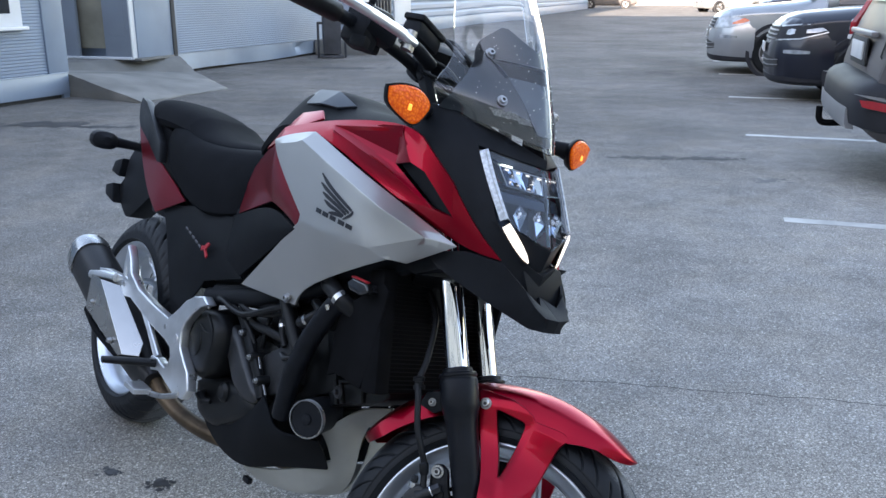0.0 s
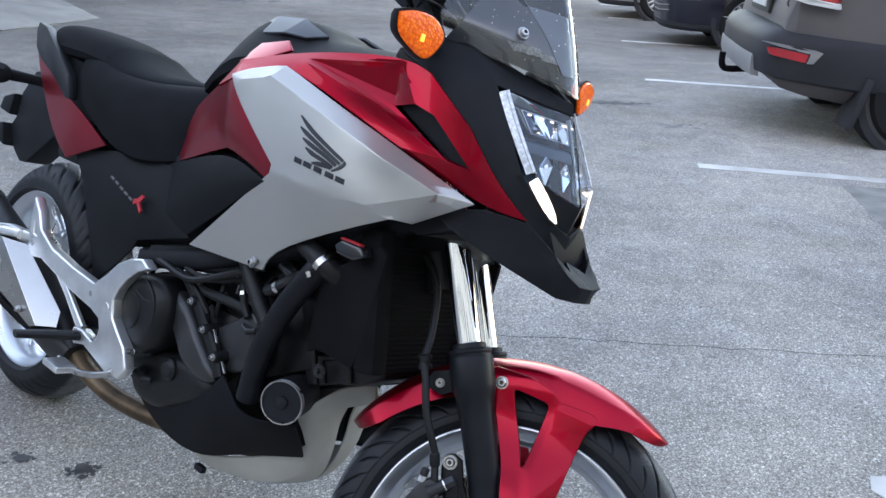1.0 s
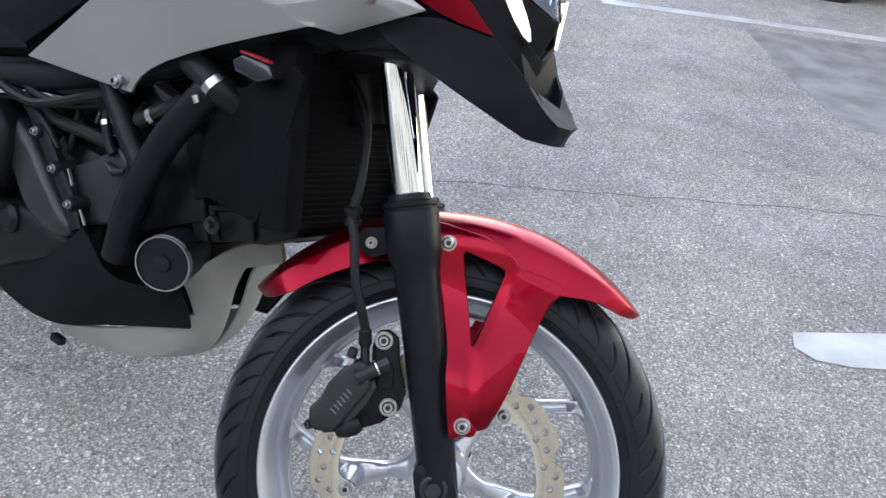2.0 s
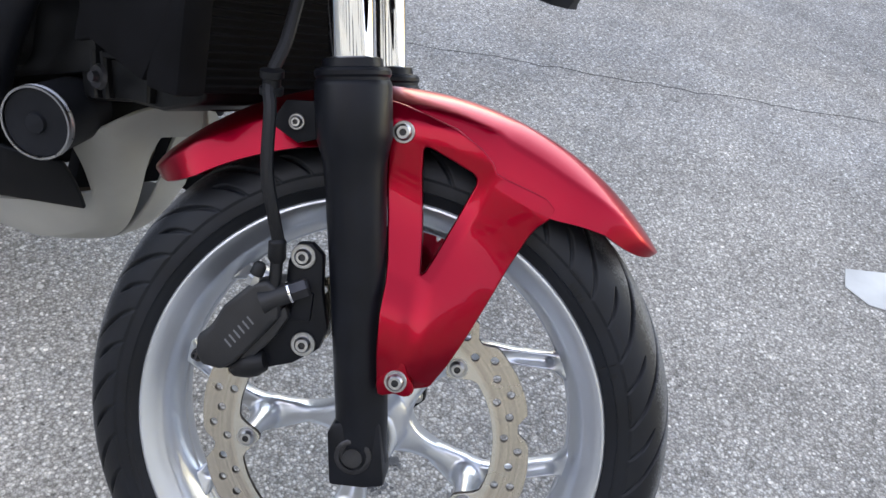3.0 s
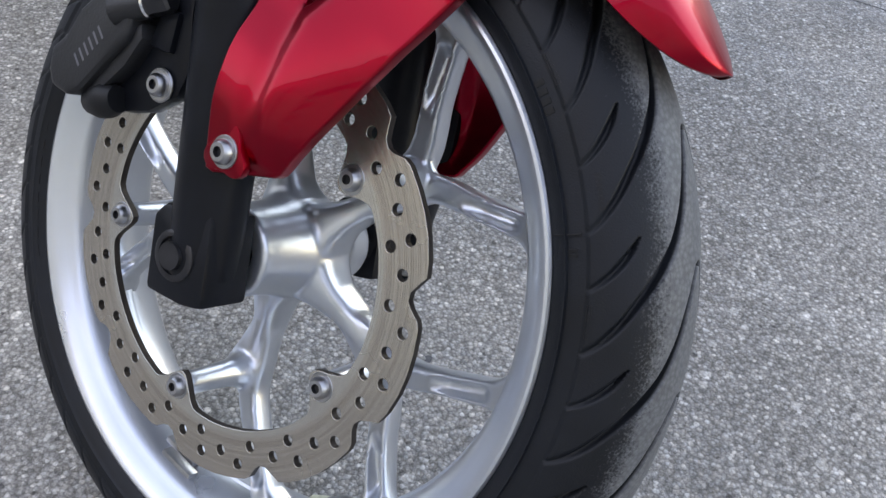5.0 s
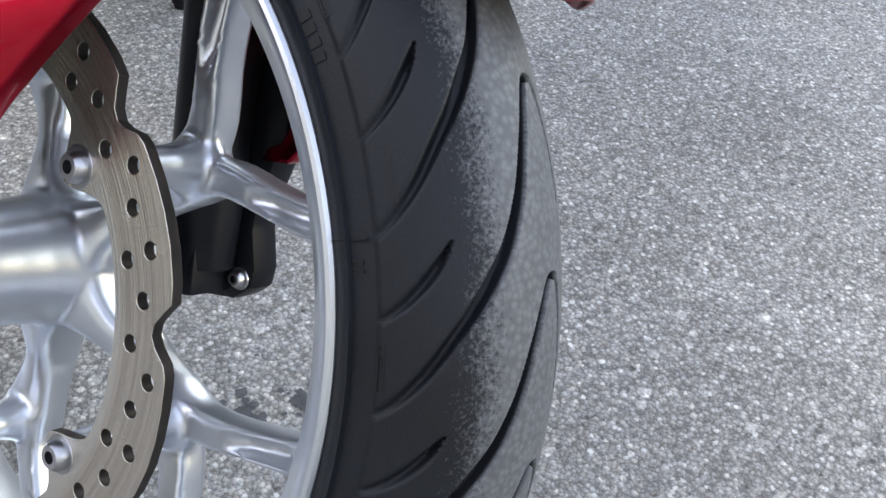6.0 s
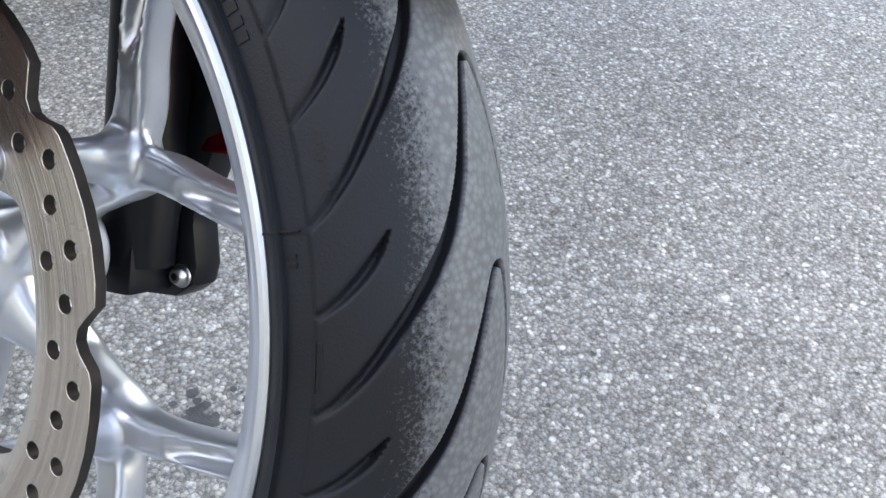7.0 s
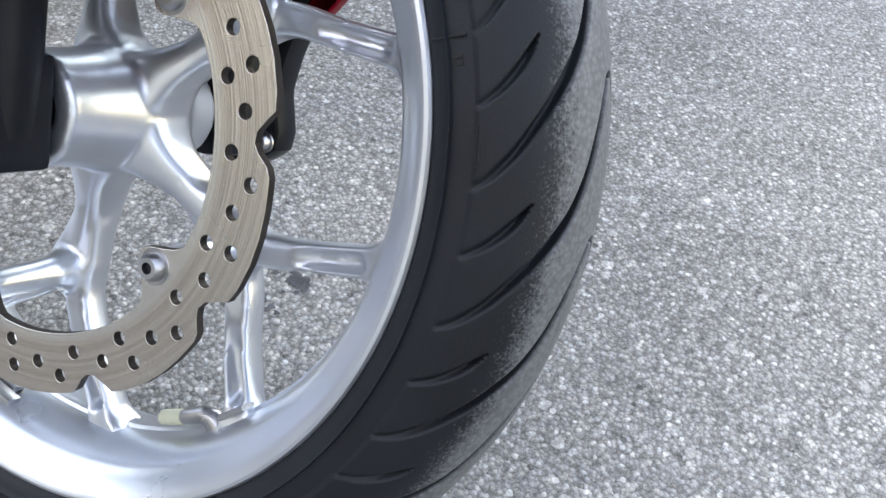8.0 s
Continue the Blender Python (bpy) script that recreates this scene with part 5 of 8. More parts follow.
def emblem():
    """Winged mark: five feather strokes on a short base, over a row of plain bars."""
    feathers = [[(-0.4338, 0.9068), (-0.4023, 0.8899), (-0.3621, 0.8736), (-0.3191, 0.8569)], [(-0.4289, 0.8895), (-0.4057, 0.8803), (-0.3663, 0.8666), (-0.3249, 0.8514)],
                [(-0.4173, 0.8736), (-0.3937, 0.8665), (-0.3633, 0.8583), (-0.3313, 0.8474)], [(-0.4055, 0.8606), (-0.3849, 0.8539), (-0.3628, 0.8496), (-0.3378, 0.8434)],
                [(-0.3842, 0.8406), (-0.3642, 0.8422), (-0.348, 0.8421), (-0.3409, 0.841)]]
    for mid in feathers:
        stroke("emblem_feather", mid, [0.0012, 0.0036, 0.0034, 0.0030, 0.0024], DECALBLACK)
    stroke("emblem_base", [(-0.3165, 0.857), (-0.3158, 0.853), (-0.3225, 0.8465), (-0.3379, 0.8374)], [0.0012, 0.0026, 0.0028, 0.0012], DECALBLACK)
    for x, z in ((-0.4181, 0.8372), (-0.3935, 0.8352), (-0.3678, 0.8330), (-0.3412, 0.8304), (-0.318, 0.8281)):
        stroke("emblem_bar", [(x - 0.0092, z + 0.0010), (x, z), (x + 0.0092, z - 0.0010)], [0.0042, 0.0042], DECALBLACK)


emblem()
for s in (-1, 1):
    bolt(bike, (-0.525, s * 0.176, 0.642), 0.0075, (0, s, 0))

LID = material("satin_black_lid", (0.009, 0.0095, 0.0115), 0.6, 0, 0.2, 10, 0.15, 900, spec=0.05)


# luggage lid, tank top and the dark bulk inside
def body_loft(stations, mat, name, label="", parent=None, bev=0):
    """stations: x, [(y, z) from the middle of the top to the middle below, one side]."""
    half = [smooth_path([V((x, -y, z)) for y, z in prof], 3) for x, prof in stations]
    cols = [smooth_path(list(c), 4) for c in zip(*half)]
    rings = []
    for i in range(len(cols[0])):
        side = [c[i] for c in cols]
        rings.append(side + [V((p.x, -p.y, p.z)) for p in side[::-1] if p.y < -1e-4])
    bm = loft(rings)
    bmesh.ops.recalc_face_normals(bm, faces=bm.faces)
    return part(name, bm, mat, parent or bike, label, sharp=42)


body_loft([(x, [(y * 0.93, z) for y, z in q]) for x, q in [(-0.87, [(0, 0.99), (0.06, 0.985), (0.10, 0.95), (0.12, 0.90), (0, 0.88)]), (-0.82, [(0, 1.055), (0.06, 1.045), (0.11, 0.99), (0.135, 0.93), (0, 0.9)]), (-0.75, [(0, 1.078), (0.075, 1.07), (0.12, 1.02), (0.15, 0.955), (0, 0.9)]), (-0.66, [(0, 1.078), (0.075, 1.072), (0.13, 1.02), (0.155, 0.97), (0, 0.92)]),
           (-0.57, [(0, 1.052), (0.08, 1.048), (0.14, 1.015), (0.155, 0.99), (0, 0.94)]), (-0.42, [(0, 1.05), (0.08, 1.045), (0.14, 1.02), (0.155, 1.0), (0, 0.95)]), (-0.30, [(0, 1.045), (0.08, 1.045), (0.13, 1.03), (0.15, 1.01), (0, 0.95)])]], LID, "luggage_lid", "gloss black luggage lid where a tank would sit", bev=0.006)
both("lid_trim", poly, [(-0.80, -0.068, 1.052), (-0.74, -0.074, 1.075), (-0.66, -0.074, 1.078), (-0.575, -0.082, 1.052), (-0.60, -0.112, 1.040), (-0.66, -0.116, 1.042), (-0.73, -0.108, 1.036)], MOUNT, "", faces=[(0, 1, 6), (1, 2, 5, 6), (2, 3, 4, 5)], thick=0.006, bev=0.002)
both("lid_flank", poly, [(-0.735, -0.144, 0.972), (-0.692, -0.134, 1.014), (-0.610, -0.138, 1.027), (-0.575, -0.154, 1.010), (-0.68, -0.166, 0.970)], RED, "", faces=[(0, 1, 2, 3, 4)], thick=0.006, bev=0.003)
part("air_box", box((-0.50, 0, 0.84), (0.44, 0.24, 0.20), 0.03), BLACK, bike)
part("tail_filler", box((-1.33, 0, 0.70), (0.22, 0.22, 0.10), 0.02), BLACK, bike)
part("inner_fairing", box((-0.76, 0, 0.68), (0.38, 0.27, 0.22), 0.03), BLACK, bike)
part("rear_bulk", box((-1.03, 0, 0.68), (0.5, 0.2, 0.2), 0.04), BLACK, bike)

# front cowl
CP = [(-0.31, -0.158, 1.040), (-0.285, -0.128, 1.078), (-0.232, -0.105, 1.082), (-0.16, -0.055, 1.052), (-0.089, 0.0, 1.024), (-0.158, -0.103, 1.022), (-0.082, -0.090, 0.903), (-0.044, -0.046, 0.850), (-0.034, 0.0, 0.832),
      (-0.235, -0.160, 1.012), (-0.154, -0.139, 0.946), (-0.110, -0.103, 0.879), (-0.066, -0.074, 0.844), (-0.05, -0.045, 0.80), (-0.036, 0.0, 0.80), (-0.087, 0.0, 1.008)]
CF = [(0, 1, 2, 9), (2, 5, 9), (2, 3, 5), (3, 4, 15, 5), (9, 5, 10), (5, 6, 11, 10), (6, 7, 12, 11), (7, 8, 14, 13, 12)]
both("front_cowl", panel, CP, BLACK, "matt black front cowl", faces=CF, creases=[(2, 5, 0.6), (5, 9, 0.3), (5, 10, 0.3), (6, 11, 0.2), (5, 6, 0.9), (6, 7, 0.9)])
both("cowl_filler", poly, [(-0.31, -0.150, 1.035), (-0.235, -0.155, 1.005), (-0.22, -0.02, 0.98), (-0.32, -0.02, 1.03)], BLACK, "", faces=[(0, 1, 2, 3)], thick=0.005)

GUIDE = material("clear_light_guide", (0.55, 0.60, 0.66), 0.18, 0.2, 0.3, 160, 0.8, 260, coat=0.6)
# headlight: dark bowl, lamp units, running lights, clear lens
headlight = part("headlight", poly([(-0.172, -0.082, 1.010), (-0.125, 0, 0.995), (-0.172, 0.082, 1.010), (-0.118, 0.07, 0.900), (-0.085, 0, 0.868), (-0.118, -0.07, 0.900)], [(0, 1, 4, 5), (1, 2, 3, 4)], 0.004, 0), REFLECTOR, bike, "led headlight with lit white running lights")
HL = [(-0.150, -0.090, 1.019), (-0.115, -0.05, 1.010), (-0.086, 0.0, 1.006), (-0.110, -0.084, 0.962), (-0.085, -0.05, 0.955), (-0.060, 0.0, 0.952), (-0.066, -0.072, 0.903), (-0.050, -0.040, 0.891), (-0.030, 0.0, 0.878)]
HF = [(0, 1, 4, 3), (1, 2, 5, 4), (3, 4, 7, 6), (4, 5, 8, 7)]
for pts in (HL, mirrored(HL)):
    part("lens", poly(pts, HF, 0.002, 0), LENS, headlight)
CHIN = [(-0.064, -0.072, 0.900), (-0.048, -0.040, 0.888), (-0.029, 0.0, 0.876), (-0.078, -0.074, 0.893), (-0.054, -0.034, 0.845), (-0.040, 0.0, 0.836)]
both("lamp_chin", panel, CHIN, BLACK, "", faces=[(0, 1, 4, 3), (1, 2, 5, 4)], creases=[(1, 4, 0.2)])
for s in (-1, 1):
    edge = [V((-0.149, s * 0.0965, 1.016)), V((-0.113, s * 0.0915, 0.964)), V((-0.068, s * 0.081, 0.902)), V((-0.041, s * 0.036, 0.849))]
    curve = smooth_path(edge[:3], 5) + smooth_path(edge[2:], 5)[1:]
    for piece, wide, mat, lab in ((curve[:10], [0.0085 - 0.0001 * k for k in range(10)], GUIDE, "clear plastic light guide"), (curve[10:], [0.0075, 0.0082, 0.0084, 0.0076, 0.0054, 0.0012], LED, "lit white running light")):
        part("running_light", sweep(piece, [(k, 0.0015) for k in wide], (0.55, s * 0.75, 0.3), 8, 0.5), mat, headlight, lab)
    for off in (-0.0005, -0.0075):
        part("guide_edge", sweep([p + V((0.0035, s * off, 0.001)) for p in curve[:10]], [(0.0008, 0.0014)], (0.55, s * 0.75, 0.3), 6), SILVER, headlight)
    # upper lamp: bright-edged tray with slanted bright fins over a dark floor
    ua, ub, uc, ud = V((-0.128, s * 0.073, 0.996)), V((-0.090, s * 0.003, 0.993)), V((-0.077, s * 0.003, 0.963)), V((-0.104, s * 0.066, 0.966))
    back_ = V((-0.022, 0, 0.004))
    tray = part("lamp_tray", poly([ua, ub, uc, ud, ua + back_, ub + back_, uc + back_, ud + back_], [(0, 1, 5, 4), (1, 2, 6, 5), (2, 3, 7, 6), (3, 0, 4, 7), (4, 5, 6, 7)], 0.001, 0), CHROME, headlight, "bright lamp reflector")
    for p, q in ((ua, ub), (ub, uc), (uc, ud), (ud, ua)):
        part("tray_edge", sweep([p, q], [(0.0011, 0.0011)], (0.9, 0, 0.4), 6), SILVER, tray)
    for k in range(4):
        f = (k + 0.5) / 4
        lean = 0.30 if k % 2 else -0.22
        hi, lo = ua.lerp(ub, f), ud.lerp(uc, max(0.05, min(0.95, f + lean * 0.5)))
        mid = hi.lerp(lo, 0.5) + V((0.002, 0, 0))
        part("lamp_fin", poly([hi + V((-0.002, s * 0.006, 0)), hi + V((0, -s * 0.005, 0)), mid + V((0.001, -s * 0.003, 0)), lo + V((-0.004, -s * 0.005, 0)), lo + V((-0.004, s * 0.006, 0)), mid + V((-0.010, s * 0.005, 0))], [(0, 1, 2, 5), (5, 2, 3, 4)], 0.001, 0), CHROME if k % 2 else REFLECTOR, tray)
        part("led", box(hi.lerp(lo, 0.12) + V((0.001, -s * 0.003, 0)), (0.003, 0.008, 0.003), 0.001), LED, tray)
    # lower lamp: two cut bright facets each side on a dark floor
    for k in range(2):
        c = V((-0.080 + 0.017 * k, s * (0.045 - 0.030 * k), 0.917 - 0.003 * k))
        part("lamp_facet", poly([c + V((0.002, -0.015, 0.002 + 0.008 * k)), c + V((0, -0.003, 0.022)), c + V((0.003, 0.015, 0.010 - 0.009 * k)), c + V((0.006, 0.004 - 0.006 * k, -0.021)), c + V((-0.007, 0.001, 0.004))], [(0, 1, 4), (1, 2, 4), (2, 3, 4), (3, 0, 4)], 0.001, 0), CHROME, headlight)
        part("led", box(c + V((0.004, s * 0.003, 0.008)), (0.003, 0.006, 0.005), 0.001, pose(0, 0, 0, 30, 0, 0)), LEDSOFT, headlight)
    part("lamp_shelf", slab([(-0.112, s * 0.074, 0.955), (-0.068, s * 0.004, 0.952), (-0.060, s * 0.004, 0.936), (-0.100, s * 0.072, 0.938)], 0.03, 0.003, (-0.9, 0, 0.2)), NAVY, headlight)
part("centre_bar", sweep([(-0.092, 0, 1.0), (-0.068, 0, 0.95), (-0.038, 0, 0.882)], [(0.003, 0.003)], (0, 1, 0), 8), GLOSS, headlight)

# beak
both("beak", panel, [(-0.20, -0.130, 0.822), (-0.115, -0.113, 0.842), (-0.062, -0.076, 0.840), (-0.02, -0.048, 0.806), (0.004, -0.042, 0.784), (0.022, -0.030, 0.771), (0.026, 0.0, 0.769), (-0.165, -0.122, 0.802), (-0.09, -0.082, 0.772), (-0.012, -0.030, 0.744), (0.017, -0.022, 0.746), (0.020, 0.0, 0.746), (-0.004, -0.020, 0.786), (-0.03, 0.0, 0.797)], BLACK, "matt black beak",
     faces=[(0, 1, 8, 7), (1, 2, 3, 8), (3, 4, 9, 8), (4, 5, 10, 9), (5, 6, 11, 10), (4, 12, 6, 5), (4, 3, 12), (12, 13, 6)], keep=14, creases=[(1, 8, 0.1), (2, 3, 0.6), (3, 4, 0.7), (4, 5, 0.6), (5, 6, 0.6), (3, 8, 0.2)])
both("beak_arm", slab, [(-0.30, -0.125, 0.79), (-0.19, -0.122, 0.828), (-0.115, -0.108, 0.838), (-0.16, -0.118, 0.80), (-0.22, -0.122, 0.775)], BLACK, "", depth=0.05, bev=0.004)
part("cowl_keel", slab([(-0.05, -0.04, 0.845), (-0.03, -0.03, 0.80), (-0.028, -0.02, 0.775), (-0.06, -0.04, 0.785), (-0.14, -0.06, 0.80), (-0.14, -0.06, 0.85)], 0.1, 0.005), BLACK, bike)
both("fairing_stay", sweep, [(-0.20, -0.10, 0.815), (-0.33, -0.105, 0.765), (-0.5, -0.105, 0.69), (-0.66, -0.12, 0.61), (-0.86, -0.145, 0.565)], BLACK, "", dims=[(0.018, 0.02), (0.03, 0.022), (0.034, 0.022), (0.032, 0.022), (0.02, 0.02)], power=0.7)

# windscreen
def screen_at(u, v, off=0.0):
    """A point of the screen: u across from -1 to 1, v from foot to top, off behind it."""
    a = abs(u)
    hw = float(np.interp(v, [0, 0.10, 0.18, 0.27, 0.38, 0.6, 1.0], [0.128, 0.142, 0.134, 0.110, 0.100, 0.101, 0.088]))
    zb, xb = 1.034 + 0.042 * a ** 1.4, -0.085 - 0.175 * a ** 1.5
    zt, xt = 1.40 - 0.045 * a ** 3, -0.308 - 0.05 * a ** 2
    bow = 0.026 * math.sin(math.pi * v)
    return V((xb + (xt - xb) * v + bow * (1 - a * a * 0.6) - off * 0.9, hw * u, zb + (zt - zb) * v - off * 0.35))


def behind_screen(y, z, off):
    """The point behind the screen at a given y and z."""
    v = (z - 1.034) / 0.366
    for _ in range(5):
        hw = float(np.interp(v, [0, 0.10, 0.18, 0.27, 0.38, 0.6, 1.0], [0.128, 0.142, 0.134, 0.110, 0.100, 0.101, 0.088]))
        u = max(-1, min(1, y / hw))
        zb, zt = 1.034 + 0.042 * abs(u) ** 1.4, 1.40 - 0.045 * abs(u) ** 3
        v = max(0, min(1, (z + off * 0.35 - zb) / (zt - zb)))
    return screen_at(u, v, off)


rows = [[screen_at(u, v) for u in np.linspace(-1, 1, 25)] for v in np.linspace(0, 1, 21)]
bm = loft(rows, False, False)
bmesh.ops.recalc_face_normals(bm, faces=bm.faces)
bmesh.ops.solidify(bm, geom=bm.faces[:], thickness=0.003)
windscreen = part("windscreen", bm, SCREEN, bike, "clear plastic windscreen with rain spots", sharp=50)
# mount plate behind the screen, flared at the foot, with a raised middle and an air slot
wide_z = [1.045, 1.080, 1.115, 1.140, 1.170, 1.205, 1.237]
wide_y = [0.110, 0.128, 0.112, 0.092, 0.080, 0.076, 0.050]
grid = []
for k in range(13):
    f = k / 12
    row = []
    for u in np.linspace(-1, 1, 13):
        top = 1.207 + 0.030 * min(1, abs(u) / 0.8)
        z = 1.044 + 0.030 * abs(u) ** 1.3 + (top - 1.044 - 0.030 * abs(u) ** 1.3) * f
        row.append(behind_screen(float(np.interp(z, wide_z, wide_y)) * u, z, 0.012))
    grid.append(row)
bm = loft(grid, False, False)
bmesh.ops.recalc_face_normals(bm, faces=bm.faces)
bmesh.ops.solidify(bm, geom=bm.faces[:], thickness=0.005)
mount = part("screen_mount", bm, MOUNT, bike, "black screen mount behind the screen")


def screen_patch(top_y, bot_y, top_z, bot_z, off, thick, ragged=None):
    """A sheet that follows the screen from behind, tapering from top to bottom."""
    sheet = []
    for k in range(7):
        f = k / 6
        lo, hi = (bot_y[i] + (top_y[i] - bot_y[i]) * f for i in (0, 1))
        sheet.append([])
        for i in range(13):
            z = bot_z + (top_z - bot_z) * f
            if ragged and k in (0, 6):
                z += ragged.uniform(-0.0009, 0.0009)
            sheet[-1].append(behind_screen(lo + (hi - lo) * i / 12, z, off))
    bm = loft(sheet, False, False)
    bmesh.ops.recalc_face_normals(bm, faces=bm.faces)
    bmesh.ops.solidify(bm, geom=bm.faces[:], thickness=thick)
    return bm


# the sky's sheen is put into the colour of this raised middle
part("mount_ridge", screen_patch((-0.050, 0.050), (-0.018, 0.018), 1.152, 1.062, 0.009, 0.003), SKYSHEEN, mount, "raised middle coloured like reflected sky")
slot = part("air_slot", screen_patch((-0.066, 0.066), (-0.052, 0.052), 1.176, 1.151, 0.008, 0.004), SOOTBLACK, mount, "dark air slot")
part("slot_lip", sweep([behind_screen(y, z, 0.006) for y, z in [(-0.053, 1.150), (-0.060, 1.164)] + [(-0.067 + 0.134 * i / 8, 1.177) for i in range(9)] + [(0.060, 1.164), (0.054, 1.152)]], [(0.0016, 0.004)], (0.9, 0, 0.3), 8), SKYSHEEN, slot)
# pale scraps added in place of a bright gap through the mount
part("gap_scrap", screen_patch((-0.080, -0.046), (-0.074, -0.040), 1.091, 1.079, 0.009, 0.0006, random.Random(3)), PALEGAP, mount, "pale scrap in place of a gap in the mount")
part("gap_scrap", screen_patch((-0.048, -0.030), (-0.044, -0.024), 1.085, 1.075, 0.0088, 0.0006, random.Random(8)), PALEGAP, mount, "pale scrap in place of a gap in the mount")
for s in (-1, 1):
    for y, z in ((0.069, 1.187), (0.069, 1.107)):
        bolt(windscreen, behind_screen(s * y, z, -0.003), 0.0075, (0.85, 0.35 * s, 0.4))
# dried drops on the screen
rnd = random.Random(5)
bm = bmesh.new()
for k in range(130):
    v, u = rnd.uniform(0.03, 0.5), rnd.uniform(-0.95, 0.6)
    p = screen_at(u, v, -0.0005)
    r = rnd.uniform(0.0005, 0.0013) * (1.5 if k % 9 == 0 else 1)
    bmesh.ops.create_icosphere(bm, subdivisions=1, radius=r, matrix=Matrix.Translation(p) @ Matrix.Diagonal((0.4, 1.2, 0.8, 1)))
drops = part("dried_drops", bm, DECALWHITE, windscreen)
drops["kind"] = "stuff"

# indicators
for s in (-1, 1):
    c = V((-0.222, s * 0.226, 1.058))
    w = part("front_indicator", sweep([(-0.27, s * 0.14, 1.06), (-0.238, s * 0.18, 1.062), (-0.228, s * 0.212, 1.06)], [(0.011, 0.014), (0.012, 0.015), (0.02, 0.02)], (0.3, 0, 1), 12), BLACK, bike, "amber front indicator on a black stalk")
    out = [(0.86, 0.70), (0.25, 0.98), (-0.45, 0.92), (-0.95, 0.30), (-0.80, -0.45), (-0.42, -0.98), (0.15, -0.72), (0.72, -0.15)]
    loop = smooth_path([V((u, 0, w_)) for u, w_ in out + out[:1]], 4)[:-1]

    def ring_at(sc, dx):
        return [c + V((dx - 0.012 * p.x * sc, s * 0.044 * p.x * sc, 0.032 * p.z * sc)) for p in loop]
    part("housing", loft([ring_at(k, d) for k, d in ((0.35, -0.026), (0.8, -0.02), (1.04, -0.004), (1.04, 0.001))]), BLACK, w)
    part("lens", loft([ring_at(k, d) for k, d in ((0.94, 0.0005), (0.94, 0.004), (0.86, 0.007), (0.5, 0.0095), (0.12, 0.0105))]), AMBER, w, "amber lens")
    part("bulb", box(c + V((0.0105, s * -0.002, -0.004)), (0.004, 0.007, 0.011), 0.0018), AMBERLIT, w)
    c = V((-1.70, s * 0.185, 0.81))
    w = part("rear_indicator", sweep([(-1.66, s * 0.04, 0.81), (-1.69, s * 0.1, 0.81), (-1.70, s * 0.15, 0.81)], [(0.01, 0.014), (0.01, 0.014), (0.016, 0.016)], (0.3, 0, 1), 12), BLACK, bike, "amber rear indicator on a black stalk")
    part("housing", sweep([(-1.66, s * 0.185, 0.81), (-1.675, s * 0.185, 0.81), (-1.70, s * 0.185, 0.81), (-1.712, s * 0.185, 0.81)], [(0.014, 0.012), (0.038, 0.026), (0.04, 0.028), (0.036, 0.024)], (0, 0, 1), 14, 0.8), BLACK, w)
    part("lens", sweep([(-1.711, s * 0.185, 0.81), (-1.72, s * 0.185, 0.81), (-1.726, s * 0.185, 0.81)], [(0.035, 0.024), (0.028, 0.018), (0.01, 0.006)], (0, 0, 1), 14, 0.8), AMBER, w)

# seat, grab rails and tail
body_loft([(-0.845, [(0, 0.925), (0.04, 0.922), (0.075, 0.905), (0.10, 0.86), (0.11, 0.80), (0.10, 0.76), (0, 0.75)]), (-0.90, [(0, 0.918), (0.05, 0.914), (0.095, 0.892), (0.13, 0.83), (0.142, 0.77), (0.13, 0.738), (0, 0.73)]), (-1.0, [(0, 0.905), (0.06, 0.902), (0.115, 0.882), (0.15, 0.82), (0.156, 0.76), (0.14, 0.722), (0, 0.72)]),
           (-1.10, [(0, 0.90), (0.07, 0.897), (0.13, 0.877), (0.158, 0.82), (0.158, 0.765), (0.14, 0.73), (0, 0.72)]), (-1.20, [(0, 0.905), (0.07, 0.903), (0.13, 0.885), (0.155, 0.84), (0.152, 0.79), (0.135, 0.76), (0, 0.75)]), (-1.29, [(0, 0.92), (0.07, 0.918), (0.12, 0.905), (0.14, 0.87), (0.142, 0.82), (0.125, 0.79), (0, 0.78)]), (-1.36, [(0, 0.93), (0.06, 0.93), (0.11, 0.915), (0.125, 0.88), (0.125, 0.85), (0.11, 0.82), (0, 0.81)])], VINYL, "rider_seat", "black vinyl rider seat", bev=0.01)
body_loft([(-0.93, [(0, 0.916), (0.012, 0.915), (0.02, 0.912), (0.02, 0.905), (0, 0.9)]), (-1.02, [(0, 0.915), (0.05, 0.911), (0.078, 0.899), (0.076, 0.89), (0, 0.89)]), (-1.12, [(0, 0.915), (0.06, 0.911), (0.098, 0.898), (0.1, 0.885), (0, 0.885)]), (-1.22, [(0, 0.93), (0.06, 0.926), (0.102, 0.91), (0.108, 0.89), (0, 0.89)]), (-1.29, [(0, 0.953), (0.06, 0.95), (0.1, 0.932), (0.108, 0.9), (0, 0.9)])], VINYL, "seat_insert", "black textured seat insert", bev=0.006)
